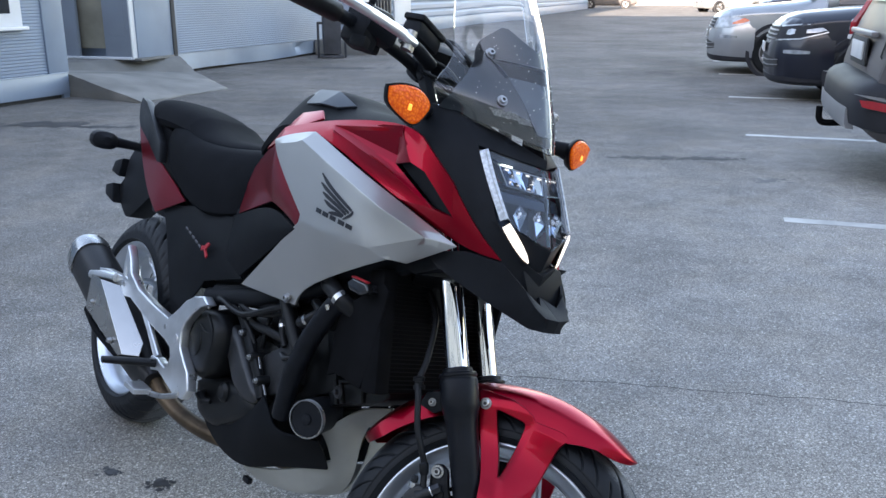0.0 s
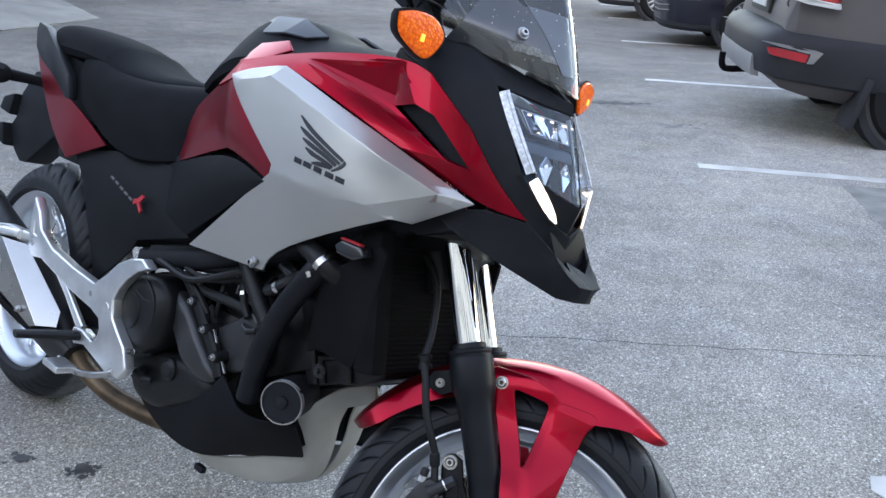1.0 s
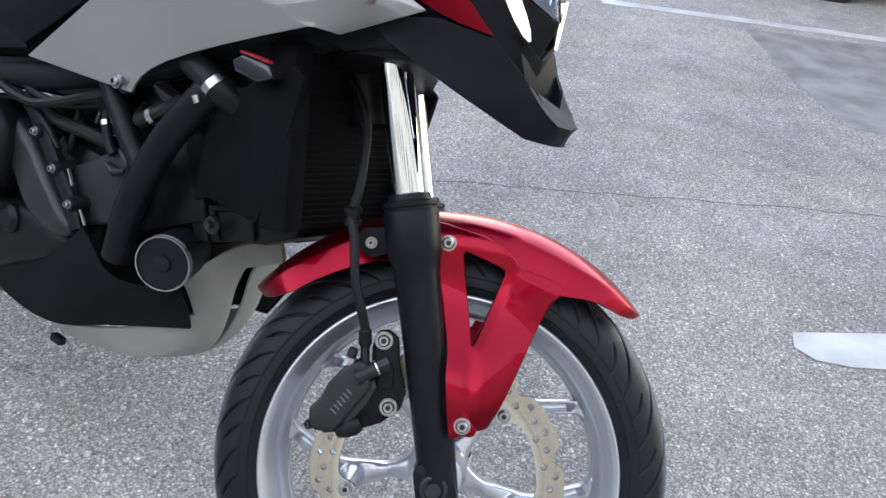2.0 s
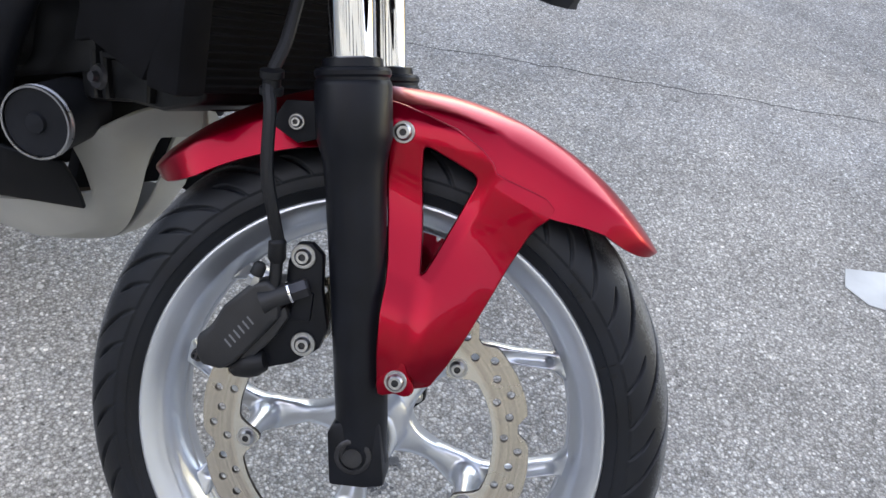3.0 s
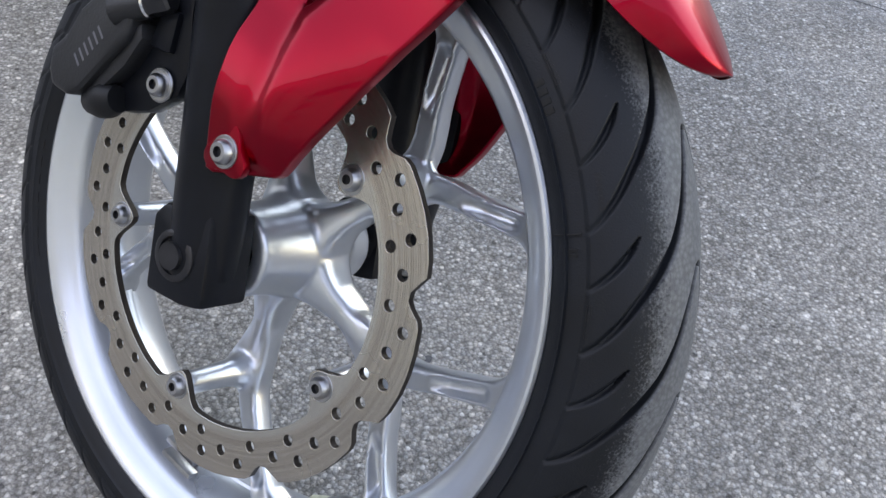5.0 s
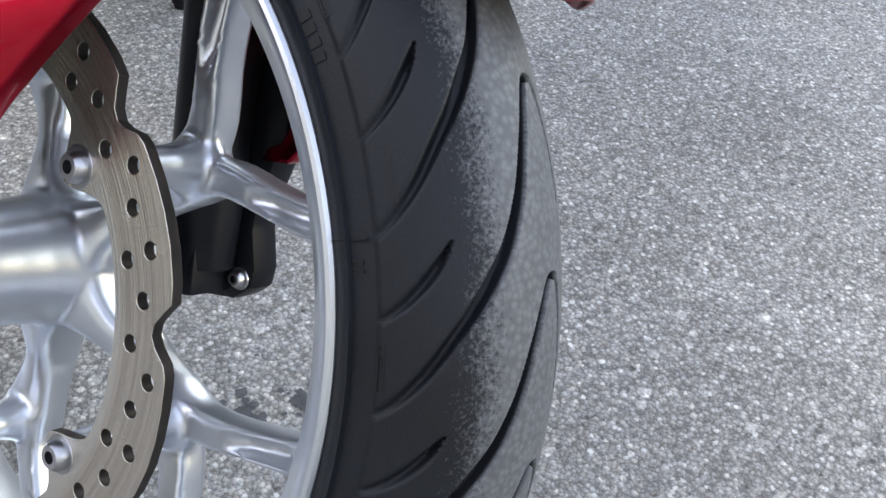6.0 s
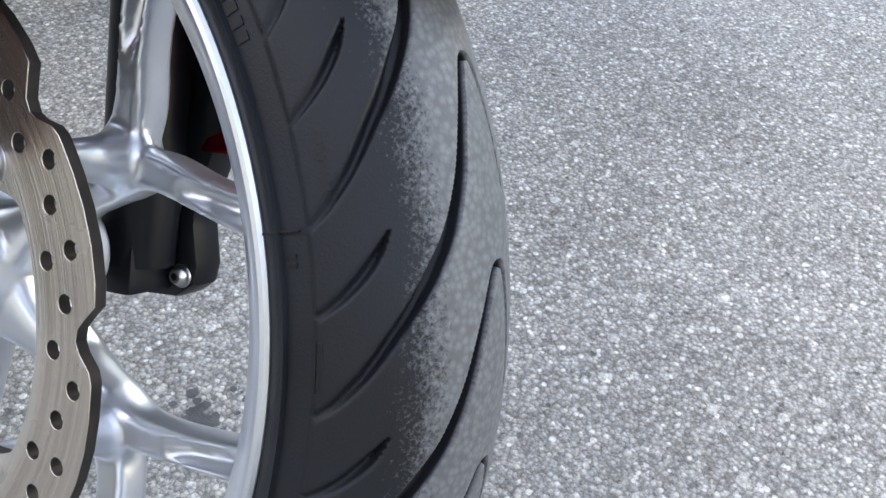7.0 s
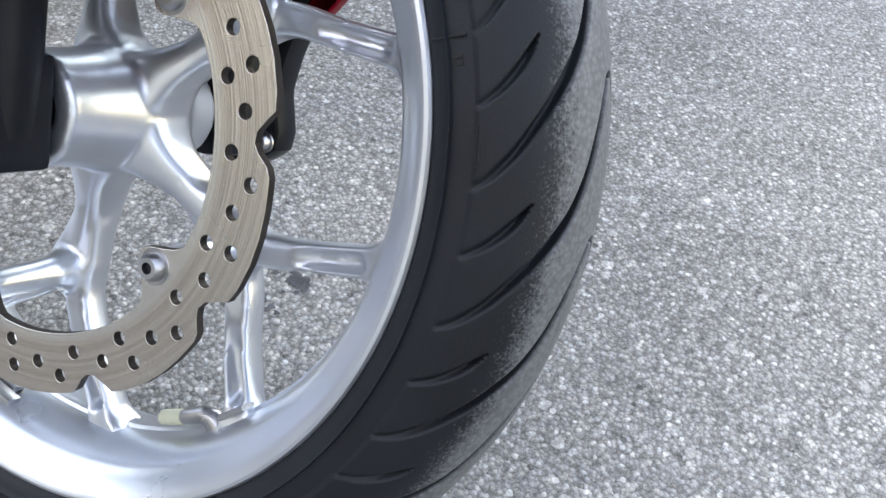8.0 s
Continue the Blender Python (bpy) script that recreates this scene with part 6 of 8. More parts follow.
body_loft([(-1.27, [(0, 0.946), (0.05, 0.942), (0.095, 0.925), (0.112, 0.895), (0, 0.88)]), (-1.36, [(0, 0.965), (0.06, 0.962), (0.105, 0.942), (0.122, 0.90), (0, 0.88)]), (-1.48, [(0, 0.978), (0.06, 0.974), (0.105, 0.953), (0.118, 0.90), (0, 0.88)]), (-1.58, [(0, 0.978), (0.05, 0.974), (0.09, 0.957), (0.10, 0.91), (0, 0.90)]), (-1.645, [(0, 0.965), (0.04, 0.962), (0.06, 0.952), (0.06, 0.93), (0, 0.92)])], VINYL, "pillion_seat", "black vinyl pillion seat", bev=0.008)
both("tail_panel", panel, [(-1.632, -0.112, 0.885), (-1.575, -0.124, 0.838), (-1.41, -0.140, 0.705), (-1.318, -0.142, 0.668), (-1.150, -0.142, 0.730), (-1.272, -0.146, 0.780), (-1.375, -0.142, 0.805), (-1.478, -0.130, 0.855), (-1.555, -0.122, 0.900), (-1.30, -0.15, 0.735)], RED, "glossy metallic red tail panel", faces=[(0, 1, 7, 8), (1, 2, 6, 7), (2, 9, 5, 6), (2, 3, 9), (3, 4, 5, 9)])
both("grab_rail", slab, [(-1.690, -0.098, 0.962), (-1.60, -0.118, 0.952), (-1.494, -0.134, 0.910), (-1.373, -0.148, 0.852), (-1.345, -0.15, 0.80), (-1.365, -0.15, 0.80), (-1.458, -0.146, 0.843), (-1.585, -0.126, 0.872), (-1.660, -0.108, 0.895), (-1.705, -0.094, 0.935)], ENGINEGREY, "grey grab rail", depth=0.024, bev=0.006)
part("tail_light", box((-1.66, 0, 0.90), (0.05, 0.12, 0.05), 0.015), DECALRED, bike, "red tail light")
part("tail_core", loft([[(x, -w, z0), (x, w, z0), (x, w * 0.8, z1), (x, -w * 0.8, z1)] for x, w, z0, z1 in ((-1.30, 0.12, 0.88, 0.74), (-1.5, 0.1, 0.9, 0.79), (-1.64, 0.07, 0.93, 0.86))]), BLACK, bike)
holder = part("plate_holder", slab([(-1.50, -0.035, 0.80), (-1.56, -0.035, 0.81), (-1.66, -0.035, 0.85), (-1.80, -0.035, 0.83), (-1.86, -0.035, 0.76), (-1.87, -0.035, 0.69), (-1.90, -0.035, 0.66), (-1.85, -0.035, 0.60), (-1.80, -0.035, 0.575), (-1.76, -0.035, 0.58), (-1.62, -0.035, 0.68), (-1.54, -0.035, 0.73)], 0.07, 0.008), BLACK, bike, "black number plate holder")
part("plate_wing", slab([(-1.86, -0.055, 0.755), (-1.925, -0.055, 0.737), (-1.94, -0.055, 0.70), (-1.87, -0.055, 0.692)], 0.11, 0.006), BLACK, holder)
part("plate_wing", slab([(-1.89, -0.06, 0.668), (-1.95, -0.06, 0.652), (-1.94, -0.06, 0.62), (-1.86, -0.06, 0.605)], 0.12, 0.006), BLACK, holder)
part("rear_hugger", slab([(-1.18, -0.075, 0.60), (-1.30, -0.075, 0.655), (-1.45, -0.075, 0.665), (-1.33, -0.075, 0.635), (-1.22, -0.075, 0.58), (-1.17, -0.075, 0.50)], 0.15, 0.006), BLACK, bike)

# --- exhaust ---
E0, E1 = V((-1.06, -0.155, 0.275)), V((-1.60, -0.193, 0.473))
stat = [(0.0, 0.030, 0.034), (0.10, 0.050, 0.046), (0.25, 0.061, 0.051), (0.6, 0.066, 0.053), (0.9, 0.064, 0.052), (1.0, 0.060, 0.049)]
exhaust = part("exhaust", sweep([E0.lerp(E1, t) for t, a, b in stat], [(a, b) for t, a, b in stat], (0, 1, 0), 24, 0.75), material("black_muffler_paint", (0.014, 0.014, 0.016), 0.4, 0.2, 0.3, 16, 0.2, 500), bike, "black muffler with a brushed steel heat shield")
part("end_cap", sweep([E0.lerp(E1, t) for t in (0.94, 0.975, 1.03, 1.05, 1.055)], [(0.066, 0.055), (0.067, 0.056), (0.062, 0.051), (0.048, 0.040), (0.02, 0.02)], (0, 1, 0), 24, 0.75), MUFFLER, exhaust, "brushed steel end cap")
SH = [(-1.397, -0.246, 0.462), (-1.31, -0.252, 0.470), (-1.262, -0.216, 0.468), (-1.374, -0.252, 0.374), (-1.122, -0.243, 0.321), (-1.09, -0.246, 0.334), (-1.066, -0.212, 0.338), (-1.085, -0.20, 0.367), (-1.412, -0.222, 0.445), (-1.392, -0.222, 0.352), (-1.12, -0.205, 0.300)]
part("heat_shield", poly(SH, [(0, 1, 5, 4, 3), (1, 2, 7, 6, 5), (0, 3, 9, 8), (3, 4, 10, 9)], 0.003, 0.0035, 3), SHIELD, exhaust, "brushed steel heat shield")
for x, z in ((-1.335, 0.400), (-1.17, 0.345)):
    bolt(exhaust, (x, -0.252, z), 0.006)
part("header_pipe", tube([(-1.08, -0.158, 0.285), (-1.03, -0.142, 0.250), (-0.954, -0.125, 0.229), (-0.868, -0.108, 0.226), (-0.80, -0.09, 0.230), (-0.7, -0.05, 0.240), (-0.53, 0, 0.268), (-0.45, 0, 0.33), (-0.425, 0, 0.38), (-0.43, 0, 0.41)], 0.0205, 14, 6), SOOT, bike, "heat-stained steel exhaust pipe")

# --- right step bracket, pegs, pedal ---
BR = [(-1.484, 0.460), (-1.389, 0.480), (-1.300, 0.487), (-1.262, 0.490), (-1.268, 0.530), (-1.267, 0.569), (-1.240, 0.548), (-1.216, 0.512), (-1.150, 0.486), (-1.048, 0.474), (-0.948, 0.468), (-0.905, 0.502), (-0.874, 0.532), (-0.835, 0.553), (-0.797, 0.563), (-0.778, 0.555), (-0.806, 0.543), (-0.836, 0.519), (-0.862, 0.490), (-0.871, 0.464), (-0.859, 0.427), (-0.828, 0.405), (-0.799, 0.387), (-0.781, 0.353), (-0.800, 0.329), (-0.846, 0.326), (-0.895, 0.337), (-0.943, 0.347), (-0.982, 0.337),
      (-0.996, 0.348), (-0.990, 0.362), (-0.960, 0.366), (-0.915, 0.356), (-0.897, 0.366), (-0.893, 0.395), (-0.905, 0.415), (-0.945, 0.425), (-1.040, 0.434), (-1.126, 0.448), (-1.193, 0.459), (-1.232, 0.452), (-1.262, 0.450), (-1.290, 0.462), (-1.380, 0.457), (-1.448, 0.440)]
BH = [[(-1.256, 0.538), (-1.232, 0.505), (-1.222, 0.492), (-1.250, 0.496)]]
for s in (-1, 1):
    me = cut_plate(BR, BH, 0.008, 0.004)
    br = link("step_bracket", me, BRACKET, bike, "satin cast aluminium step bracket", Matrix.Translation((0, s * 0.203, 0)), 30)
    part("bracket_brace", sweep([(-1.150, s * 0.196, 0.455), (-1.062, s * 0.203, 0.416), (-0.972, s * 0.206, 0.366)], [(0.011, 0.007), (0.009, 0.006), (0.012, 0.007)], (0, 1, 0), 10, 0.6), BRACKET, br, "", Matrix.Translation((0, -s * 0.203, 0)))
    for x, z, r in ((-0.952, 0.450, 0.007), (-0.886, 0.4407, 0.013), (-0.9726, 0.3531, 0.009), (-1.242, 0.4786, 0.009), (-1.375, 0.462, 0.008)):
        part("bracket_boss", lathe([(0.004, r), (-0.004, r), (-0.007, r * 0.8), (-0.007, 0.00001)], 20), STEEL if r < 0.01 else BRACKET, br, "", Matrix.Translation((x, s * 0.006, z)) @ Matrix.Rotation(0 if s < 0 else math.pi, 4, "Z"))
    part("pillion_peg", sweep([(-1.30, s * 0.215, 0.480), (-1.36, s * 0.228, 0.472), (-1.43, s * 0.234, 0.455)], [(0.012, 0.012), (0.012, 0.012), (0.011, 0.010)], (0, 1, 0), 10, 0.8), BRACKET, br, "", Matrix.Translation((0, -s * 0.203, 0)))
    peg = part("foot_peg", sweep([(-0.965, s * 0.205, 0.355), (-0.98, s * 0.24, 0.352), (-0.995, s * 0.33, 0.35)], [(0.014, 0.01), (0.016, 0.008), (0.014, 0.007)], (0, 0, 1), 10, 0.7), RUBBER, bike, "black foot peg")
part("brake_pedal", sweep(smooth_path([(-1.401, -0.238, 0.364), (-1.311, -0.24, 0.336), (-1.20, -0.236, 0.320), (-1.124, -0.232, 0.316), (-1.03, -0.226, 0.336), (-0.960, -0.220, 0.356)], 4), [(0.0085, 0.008)], (0, 1, 0), 8, 0.7), SOOTBLACK, bike, "black exhaust guard bar")
part("pedal_arm", sweep(smooth_path([(-0.999, -0.228, 0.295), (-0.96, -0.230, 0.294), (-0.92, -0.232, 0.296), (-0.86, -0.225, 0.310), (-0.81, -0.215, 0.332)], 4), [(0.0065, 0.005)], (0, 1, 0), 8, 0.7), STEEL, bike, "steel brake pedal")
part("pedal_pad", box((-0.945, -0.252, 0.300), (0.062, 0.045, 0.013), 0.003), BRACKET, bike)
part("side_stand", sweep([(-0.80, 0.14, 0.26), (-0.79, 0.185, 0.18), (-0.785, 0.232, 0.1), (-0.78, 0.262, 0.052)], [(0.013, 0.013)], (1, 0, 0), 10), BLACK, bike, "black side stand")
part("stand_foot", box((-0.775, 0.268, 0.068), (0.07, 0.045, 0.012), 0.003, pose(0, 0, 0, 17, 0, 0)), BLACK, bike)

# --- engine and its surroundings ---
engine = part("engine", box((-0.74, 0, 0.40), (0.36, 0.24, 0.24), 0.03), ENGINE, bike, "dark painted parallel twin engine")
part("cylinder_block", box((-0.53, 0, 0.53), (0.24, 0.22, 0.20), 0.02, pose(0, 0, 0, 0, -28, 0)), ENGINE, engine)
part("cylinder_head", box((-0.40, 0, 0.62), (0.16, 0.22, 0.18), 0.025, pose(0, 0, 0, 0, -28, 0)), ENGINE, engine)


def dome(name, outline, y, lift, mat, steps=6, label=""):
    """A cast cover: an outline in x, z rising in soft steps to a flatter crown."""
    ring = smooth_path([V((x, 0, z)) for x, z in [*outline, outline[0]]], 5)[:-1]
    c = sum(ring, V((0, 0, 0))) / len(ring)
    rings = [[V((p.x, y + 0.05, p.z)) for p in ring]]
    for k in range(steps + 1):
        f = k / steps
        shrink = 1 - 0.42 * f ** 1.8
        rings.append([V((c.x + (p.x - c.x) * shrink, y - lift * math.sin(f * math.pi / 2), c.z + (p.z - c.z) * shrink)) for p in ring])
    return part(name, loft(rings), mat, engine, label, sharp=30)


CLUTCH = [(-0.8837, 0.4345), (-0.882, 0.484), (-0.859, 0.5198), (-0.7974, 0.5357), (-0.7534, 0.5234), (-0.7331, 0.4974), (-0.7302, 0.4519), (-0.748, 0.408), (-0.7958, 0.3766), (-0.8321, 0.3831), (-0.8696, 0.4046)]
dome("clutch_cover", CLUTCH, -0.168, 0.026, ENGINE, label="black domed clutch cover")
part("cover_disc", lathe([(-0.0045, 0.0001), (-0.0045, 0.031), (-0.0030, 0.036), (0.002, 0.0385), (0.008, 0.040)], 40), ENGINE, engine, "", Matrix.Translation((-0.835, -0.1915, 0.4545)) @ pose(0, 0, 0, 0, 0, -4))
part("cover_seam", sweep([(-0.822, -0.196, 0.498), (-0.79, -0.196, 0.489), (-0.752, -0.190, 0.492)], [(0.0016, 0.0016)], (0, 1, 0), 6), ENGINEGREY, engine)
part("cover_seam", sweep(smooth_path([(-0.805, -0.193, 0.528), (-0.765, -0.194, 0.505), (-0.753, -0.193, 0.465), (-0.768, -0.191, 0.420), (-0.80, -0.189, 0.392)], 4), [(0.0018, 0.0016)], (0, 1, 0), 6), ENGINEGREY, engine)
dome("crankcase_cover", [(-0.775, 0.528), (-0.709, 0.506), (-0.659, 0.467), (-0.620, 0.439), (-0.580, 0.405), (-0.62, 0.385), (-0.678, 0.395), (-0.72, 0.43), (-0.76, 0.475)], -0.148, 0.014, CASE, label="grey painted crankcase cover")
dome("lower_case", [(-0.873, 0.347), (-0.80, 0.384), (-0.70, 0.402), (-0.61, 0.396), (-0.60, 0.36), (-0.69, 0.31), (-0.764, 0.278), (-0.845, 0.286)], -0.138, 0.016, ENGINE)
part("pump_boss", lathe([(-0.014, 0.0001), (-0.014, 0.014), (-0.008, 0.022), (0.02, 0.026)], 24), ENGINE, engine, "", Matrix.Translation((-0.72, -0.150, 0.372)))
part("sensor", sweep([(-0.812, -0.150, 0.338), (-0.80, -0.168, 0.336), (-0.778, -0.170, 0.330), (-0.762, -0.160, 0.334)], [(0.010, 0.010), (0.011, 0.010), (0.009, 0.009), (0.006, 0.006)], (0, 0, 1), 10), ENGINEGREY, engine)
bolt(engine, (-0.806, -0.170, 0.337), 0.006)
for k, (x, z) in enumerate(((-0.6878, 0.5199), (-0.6347, 0.4819), (-0.5870, 0.4458))):
    part("cover_lug", lathe([(-0.006, 0.0001), (-0.006, 0.0085), (-0.003, 0.0105), (0.03, 0.013)], 16), ENGINE, engine, "", Matrix.Translation((x, -0.158, z)))
    bolt(engine, (x, -0.1635, z), 0.0052)
part("cover_flange", sweep(smooth_path([(-0.745, -0.146, 0.556), (-0.70, -0.148, 0.530), (-0.650, -0.150, 0.490), (-0.603, -0.150, 0.452), (-0.572, -0.150, 0.412)], 4), [(0.0115, 0.010)], (0, 1, 0), 10, 0.7), ENGINE, engine)
part("gasket_edge", sweep(smooth_path([(-0.6206, -0.148, 0.4864), (-0.606, -0.149, 0.470), (-0.598, -0.149, 0.455), (-0.5873, -0.149, 0.4502), (-0.561, -0.149, 0.4235)], 4), [(0.0016, 0.003)], (0, 1, 0), 8), SHIELD, engine, "bright bare gasket edge")
part("block_side", slab([(-0.6339, -0.136, 0.4841), (-0.5424, -0.136, 0.5461), (-0.4951, -0.136, 0.5225), (-0.488, -0.136, 0.470), (-0.5006, -0.136, 0.4490), (-0.5761, -0.136, 0.4172)], 0.04, 0.006, segs=3), CASE, engine, "grey cast cylinder side")
part("side_boss", sweep([(-0.552, -0.140, 0.519), (-0.532, -0.143, 0.514), (-0.512, -0.141, 0.523)], [(0.004, 0.006), (0.0065, 0.008), (0.004, 0.006)], (0, 1, 0), 12), CASE, engine)
part("side_rib", sweep([(-0.515, -0.139, 0.540), (-0.505, -0.140, 0.500), (-0.515, -0.139, 0.462)], [(0.003, 0.004)], (0, 1, 0), 8), CASE, engine)
for pts, r in (([(-0.715, -0.130, 0.552), (-0.700, -0.138, 0.546), (-0.661, -0.142, 0.543), (-0.61, -0.140, 0.546), (-0.562, -0.128, 0.543)], 0.010),
               ([(-0.78, -0.15, 0.560), (-0.72, -0.152, 0.548), (-0.68, -0.150, 0.528), (-0.655, -0.145, 0.505)], 0.006),
               ([(-0.76, -0.148, 0.572), (-0.70, -0.150, 0.566), (-0.64, -0.140, 0.575), (-0.58, -0.12, 0.60)], 0.006),
               ([(-0.60, -0.12, 0.60), (-0.575, -0.138, 0.575), (-0.562, -0.140, 0.552), (-0.545, -0.14, 0.535)], 0.007),
               ([(-0.66, -0.11, 0.59), (-0.648, -0.128, 0.56), (-0.645, -0.132, 0.525), (-0.65, -0.128, 0.50)], 0.005),
               ([(-0.52, -0.12, 0.61), (-0.50, -0.145, 0.60), (-0.47, -0.150, 0.615), (-0.45, -0.13, 0.64)], 0.011)):
    part("hose", tube(pts, r, 10, 5), RUBBER, engine)
for p, q, r in (((-0.706, -0.137, 0.548), (-0.697, -0.139, 0.546), 0.0112), ((-0.476, -0.150, 0.612), (-0.468, -0.150, 0.617), 0.0122), ((-0.575, -0.139, 0.574), (-0.571, -0.1395, 0.568), 0.0082)):
    part("hose_clip", sweep([p, q], [(r, r)], (0, 1, 0), 16), SHIELD, engine)
for x, z, h in ((-0.660, 0.533, 0.05), (-0.620, 0.572, 0.03), (-0.598, 0.560, 0.035)):
    part("stud", sweep([(x, -0.118, z - h / 2), (x + 0.006, -0.119, z + h / 2)], [(0.0022, 0.0022)], (0, 1, 0), 8), STEEL, engine)
for x, z in ((-0.565, 0.561), (-0.61, 0.59), (-0.64, 0.548)):
    bolt(engine, (x, -0.128, z), 0.004)
part("injector_rail", box((-0.47, -0.110, 0.635), (0.10, 0.03, 0.03), 0.006, pose(0, 0, 0, 0, 20, 0)), GLOSS, engine)
part("wiring_loom", tube([(-0.87, -0.15, 0.556), (-0.80, -0.165, 0.562), (-0.74, -0.165, 0.556), (-0.69, -0.16, 0.560), (-0.60, -0.15, 0.60), (-0.54, -0.13, 0.63)], 0.007, 8, 5), RUBBER, engine)
part("bare_clip", box((-0.805, -0.196, 0.548), (0.030, 0.006, 0.010), 0.002, pose(0, 0, 0, 0, 18, 0)), SHIELD, engine)

for s in (-1, 1):
    part("down_tube", sweep(smooth_path([(-0.377, s * 0.150, 0.680), (-0.389, s * 0.154, 0.664), (-0.4265, s * 0.157, 0.605), (-0.4522, s * 0.158, 0.549), (-0.4703, s * 0.158, 0.486), (-0.4851, s * 0.150, 0.408)], 4), [(0.0215, 0.020)], (0, 1, 0), 18), FORKBLACK, bike, "black frame down tube")
    part("frame_tube", sweep([(-0.585, s * 0.137, 0.63), (-0.562, s * 0.138, 0.606), (-0.5236, s * 0.139, 0.570), (-0.475, s * 0.139, 0.530)], [(0.0165, 0.0165)], (0, 1, 0), 12), ENGINE, bike)
    part("frame_rail", sweep([(-0.28, s * 0.11, 0.80), (-0.5, s * 0.125, 0.68), (-0.7, s * 0.135, 0.60), (-0.88, s * 0.15, 0.55), (-0.9, s * 0.14, 0.42)], [(0.024, 0.022)], (0, 1, 0), 12), BLACK, bike)
part("coolant_hose", tube([(-0.47, -0.10, 0.715), (-0.4329, -0.145, 0.703), (-0.40, -0.153, 0.695), (-0.3757, -0.154, 0.686), (-0.362, -0.150, 0.680), (-0.345, -0.13, 0.668)], 0.0185, 16, 5), RUBBER, bike, "black coolant hose")
part("pipe_clamp", lathe([(-0.0055, 0.0190), (-0.0055, 0.0202), (0.0055, 0.0202), (0.0055, 0.0190)], 28, True), SHIELD, bike, "bright hose clamp", Matrix.Translation((-0.3705, -0.1535, 0.6840)) @ V((0.86, 0.12, -0.5)).to_track_quat("Y", "Z").to_matrix().to_4x4())
part("clamp_screw", sweep([(-0.381, -0.176, 0.668), (-0.376, -0.174, 0.660)], [(0.0045, 0.0045)], (0, 1, 0), 10), SHIELD, bike)
res = part("fluid_bottle", slab([(-0.3373, -0.176, 0.7262), (-0.3222, -0.176, 0.7372), (-0.2800, -0.176, 0.7372), (-0.2695, -0.176, 0.7228), (-0.2922, -0.176, 0.7116), (-0.3276, -0.176, 0.7133)], 0.030, 0.005, segs=3), GLOSS, bike, "small smoked plastic reservoir with a red top edge")
part("red_label", sweep([(-0.3235, -0.172, 0.7388), (-0.300, -0.173, 0.7395), (-0.2795, -0.172, 0.7388)], [(0.0022, 0.006)], (0, 1, 0), 8), DECALRED, res)

# radiator: core with fins between two tanks
radiator = part("radiator", box((-0.262, 0, 0.655), (0.028, 0.28, 0.22), 0.006, pose(0, 0, 0, 0, -14, 0)), SOOTBLACK, bike, "black radiator with fine horizontal fins")
bm = bmesh.new()
for k in range(26):
    z = 0.56 + 0.0074 * k
    x = -0.2465 - (z - 0.655) * 0.25
    add_box(bm, (x, 0, z), (0.006, 0.24, 0.0018))
part("fin_core", bm, SOOTBLACK, radiator)["kind"] = "stuff"
for s in (-1, 1):
    part("radiator_tank", box((-0.264, s * 0.132, 0.655), (0.045, 0.034, 0.225), 0.008, pose(0, 0, 0, 0, -14, 0)), SOOTBLACK, radiator)
    part("radiator_shroud", slab([(-0.3701, s * 0.148, 0.6883), (-0.3379, s * 0.148, 0.6934), (-0.262, s * 0.150, 0.745), (-0.245, s * 0.150, 0.735), (-0.25, s * 0.150, 0.60), (-0.262, s * 0.150, 0.545), (-0.352, s * 0.145, 0.5452), (-0.3774, s * 0.143, 0.5319), (-0.3809, s * 0.146, 0.6151)], 0.010, 0.004, (0, -s, 0)), SOOTBLACK, bike, "black radiator shroud")
part("front_engine_cover", box((-0.32, 0, 0.55), (0.10, 0.12, 0.09), 0.015), ENGINE, bike)
part("drain_plug", lathe([(-0.006, 0.0001), (-0.006, 0.005), (0.0, 0.006), (0.0, 0.011), (0.004, 0.013)], 18), DARKSTEEL, bike, "", Matrix.Translation((-0.353, -0.128, 0.507)))
part("sump_casting", slab([(-0.4249, -0.104, 0.5044), (-0.3492, -0.104, 0.5361), (-0.29, -0.104, 0.560), (-0.24, -0.100, 0.560), (-0.235, -0.100, 0.535), (-0.2812, -0.104, 0.5055), (-0.3286, -0.104, 0.4915), (-0.3978, -0.104, 0.4604)], 0.16, 0.008, segs=3), ENGINE, bike)
for x0, z0, x1, z1 in ((-0.392, 0.518, -0.372, 0.475), (-0.376, 0.524, -0.354, 0.483), (-0.31, 0.548, -0.296, 0.507)):
    part("casting_rib", sweep([(x0, -0.106, z0), (x1, -0.106, z1)], [(0.0045, 0.006)], (0, 1, 0), 8, 0.7), ENGINE, bike)
part("casting_rib", sweep([(-0.372, -0.106, 0.522), (-0.32, -0.107, 0.540), (-0.26, -0.105, 0.556)], [(0.004, 0.006)], (0, 1, 0), 8, 0.7), ENGINE, bike)
# oil filter with its bright rim
FM = Matrix.Translation((-0.395, -0.149, 0.437)) @ V((-0.5, 1, 0.0)).to_track_quat("Y", "Z").to_matrix().to_4x4()
of = part("oil_filter", lathe([(-0.010, 0.0001), (-0.008, 0.010), (-0.004, 0.011), (-0.004, 0.0345), (-0.002, 0.036), (0.03, 0.036), (0.08, 0.034)], 40), BLACK, bike, "black oil filter with a bright steel rim", FM)
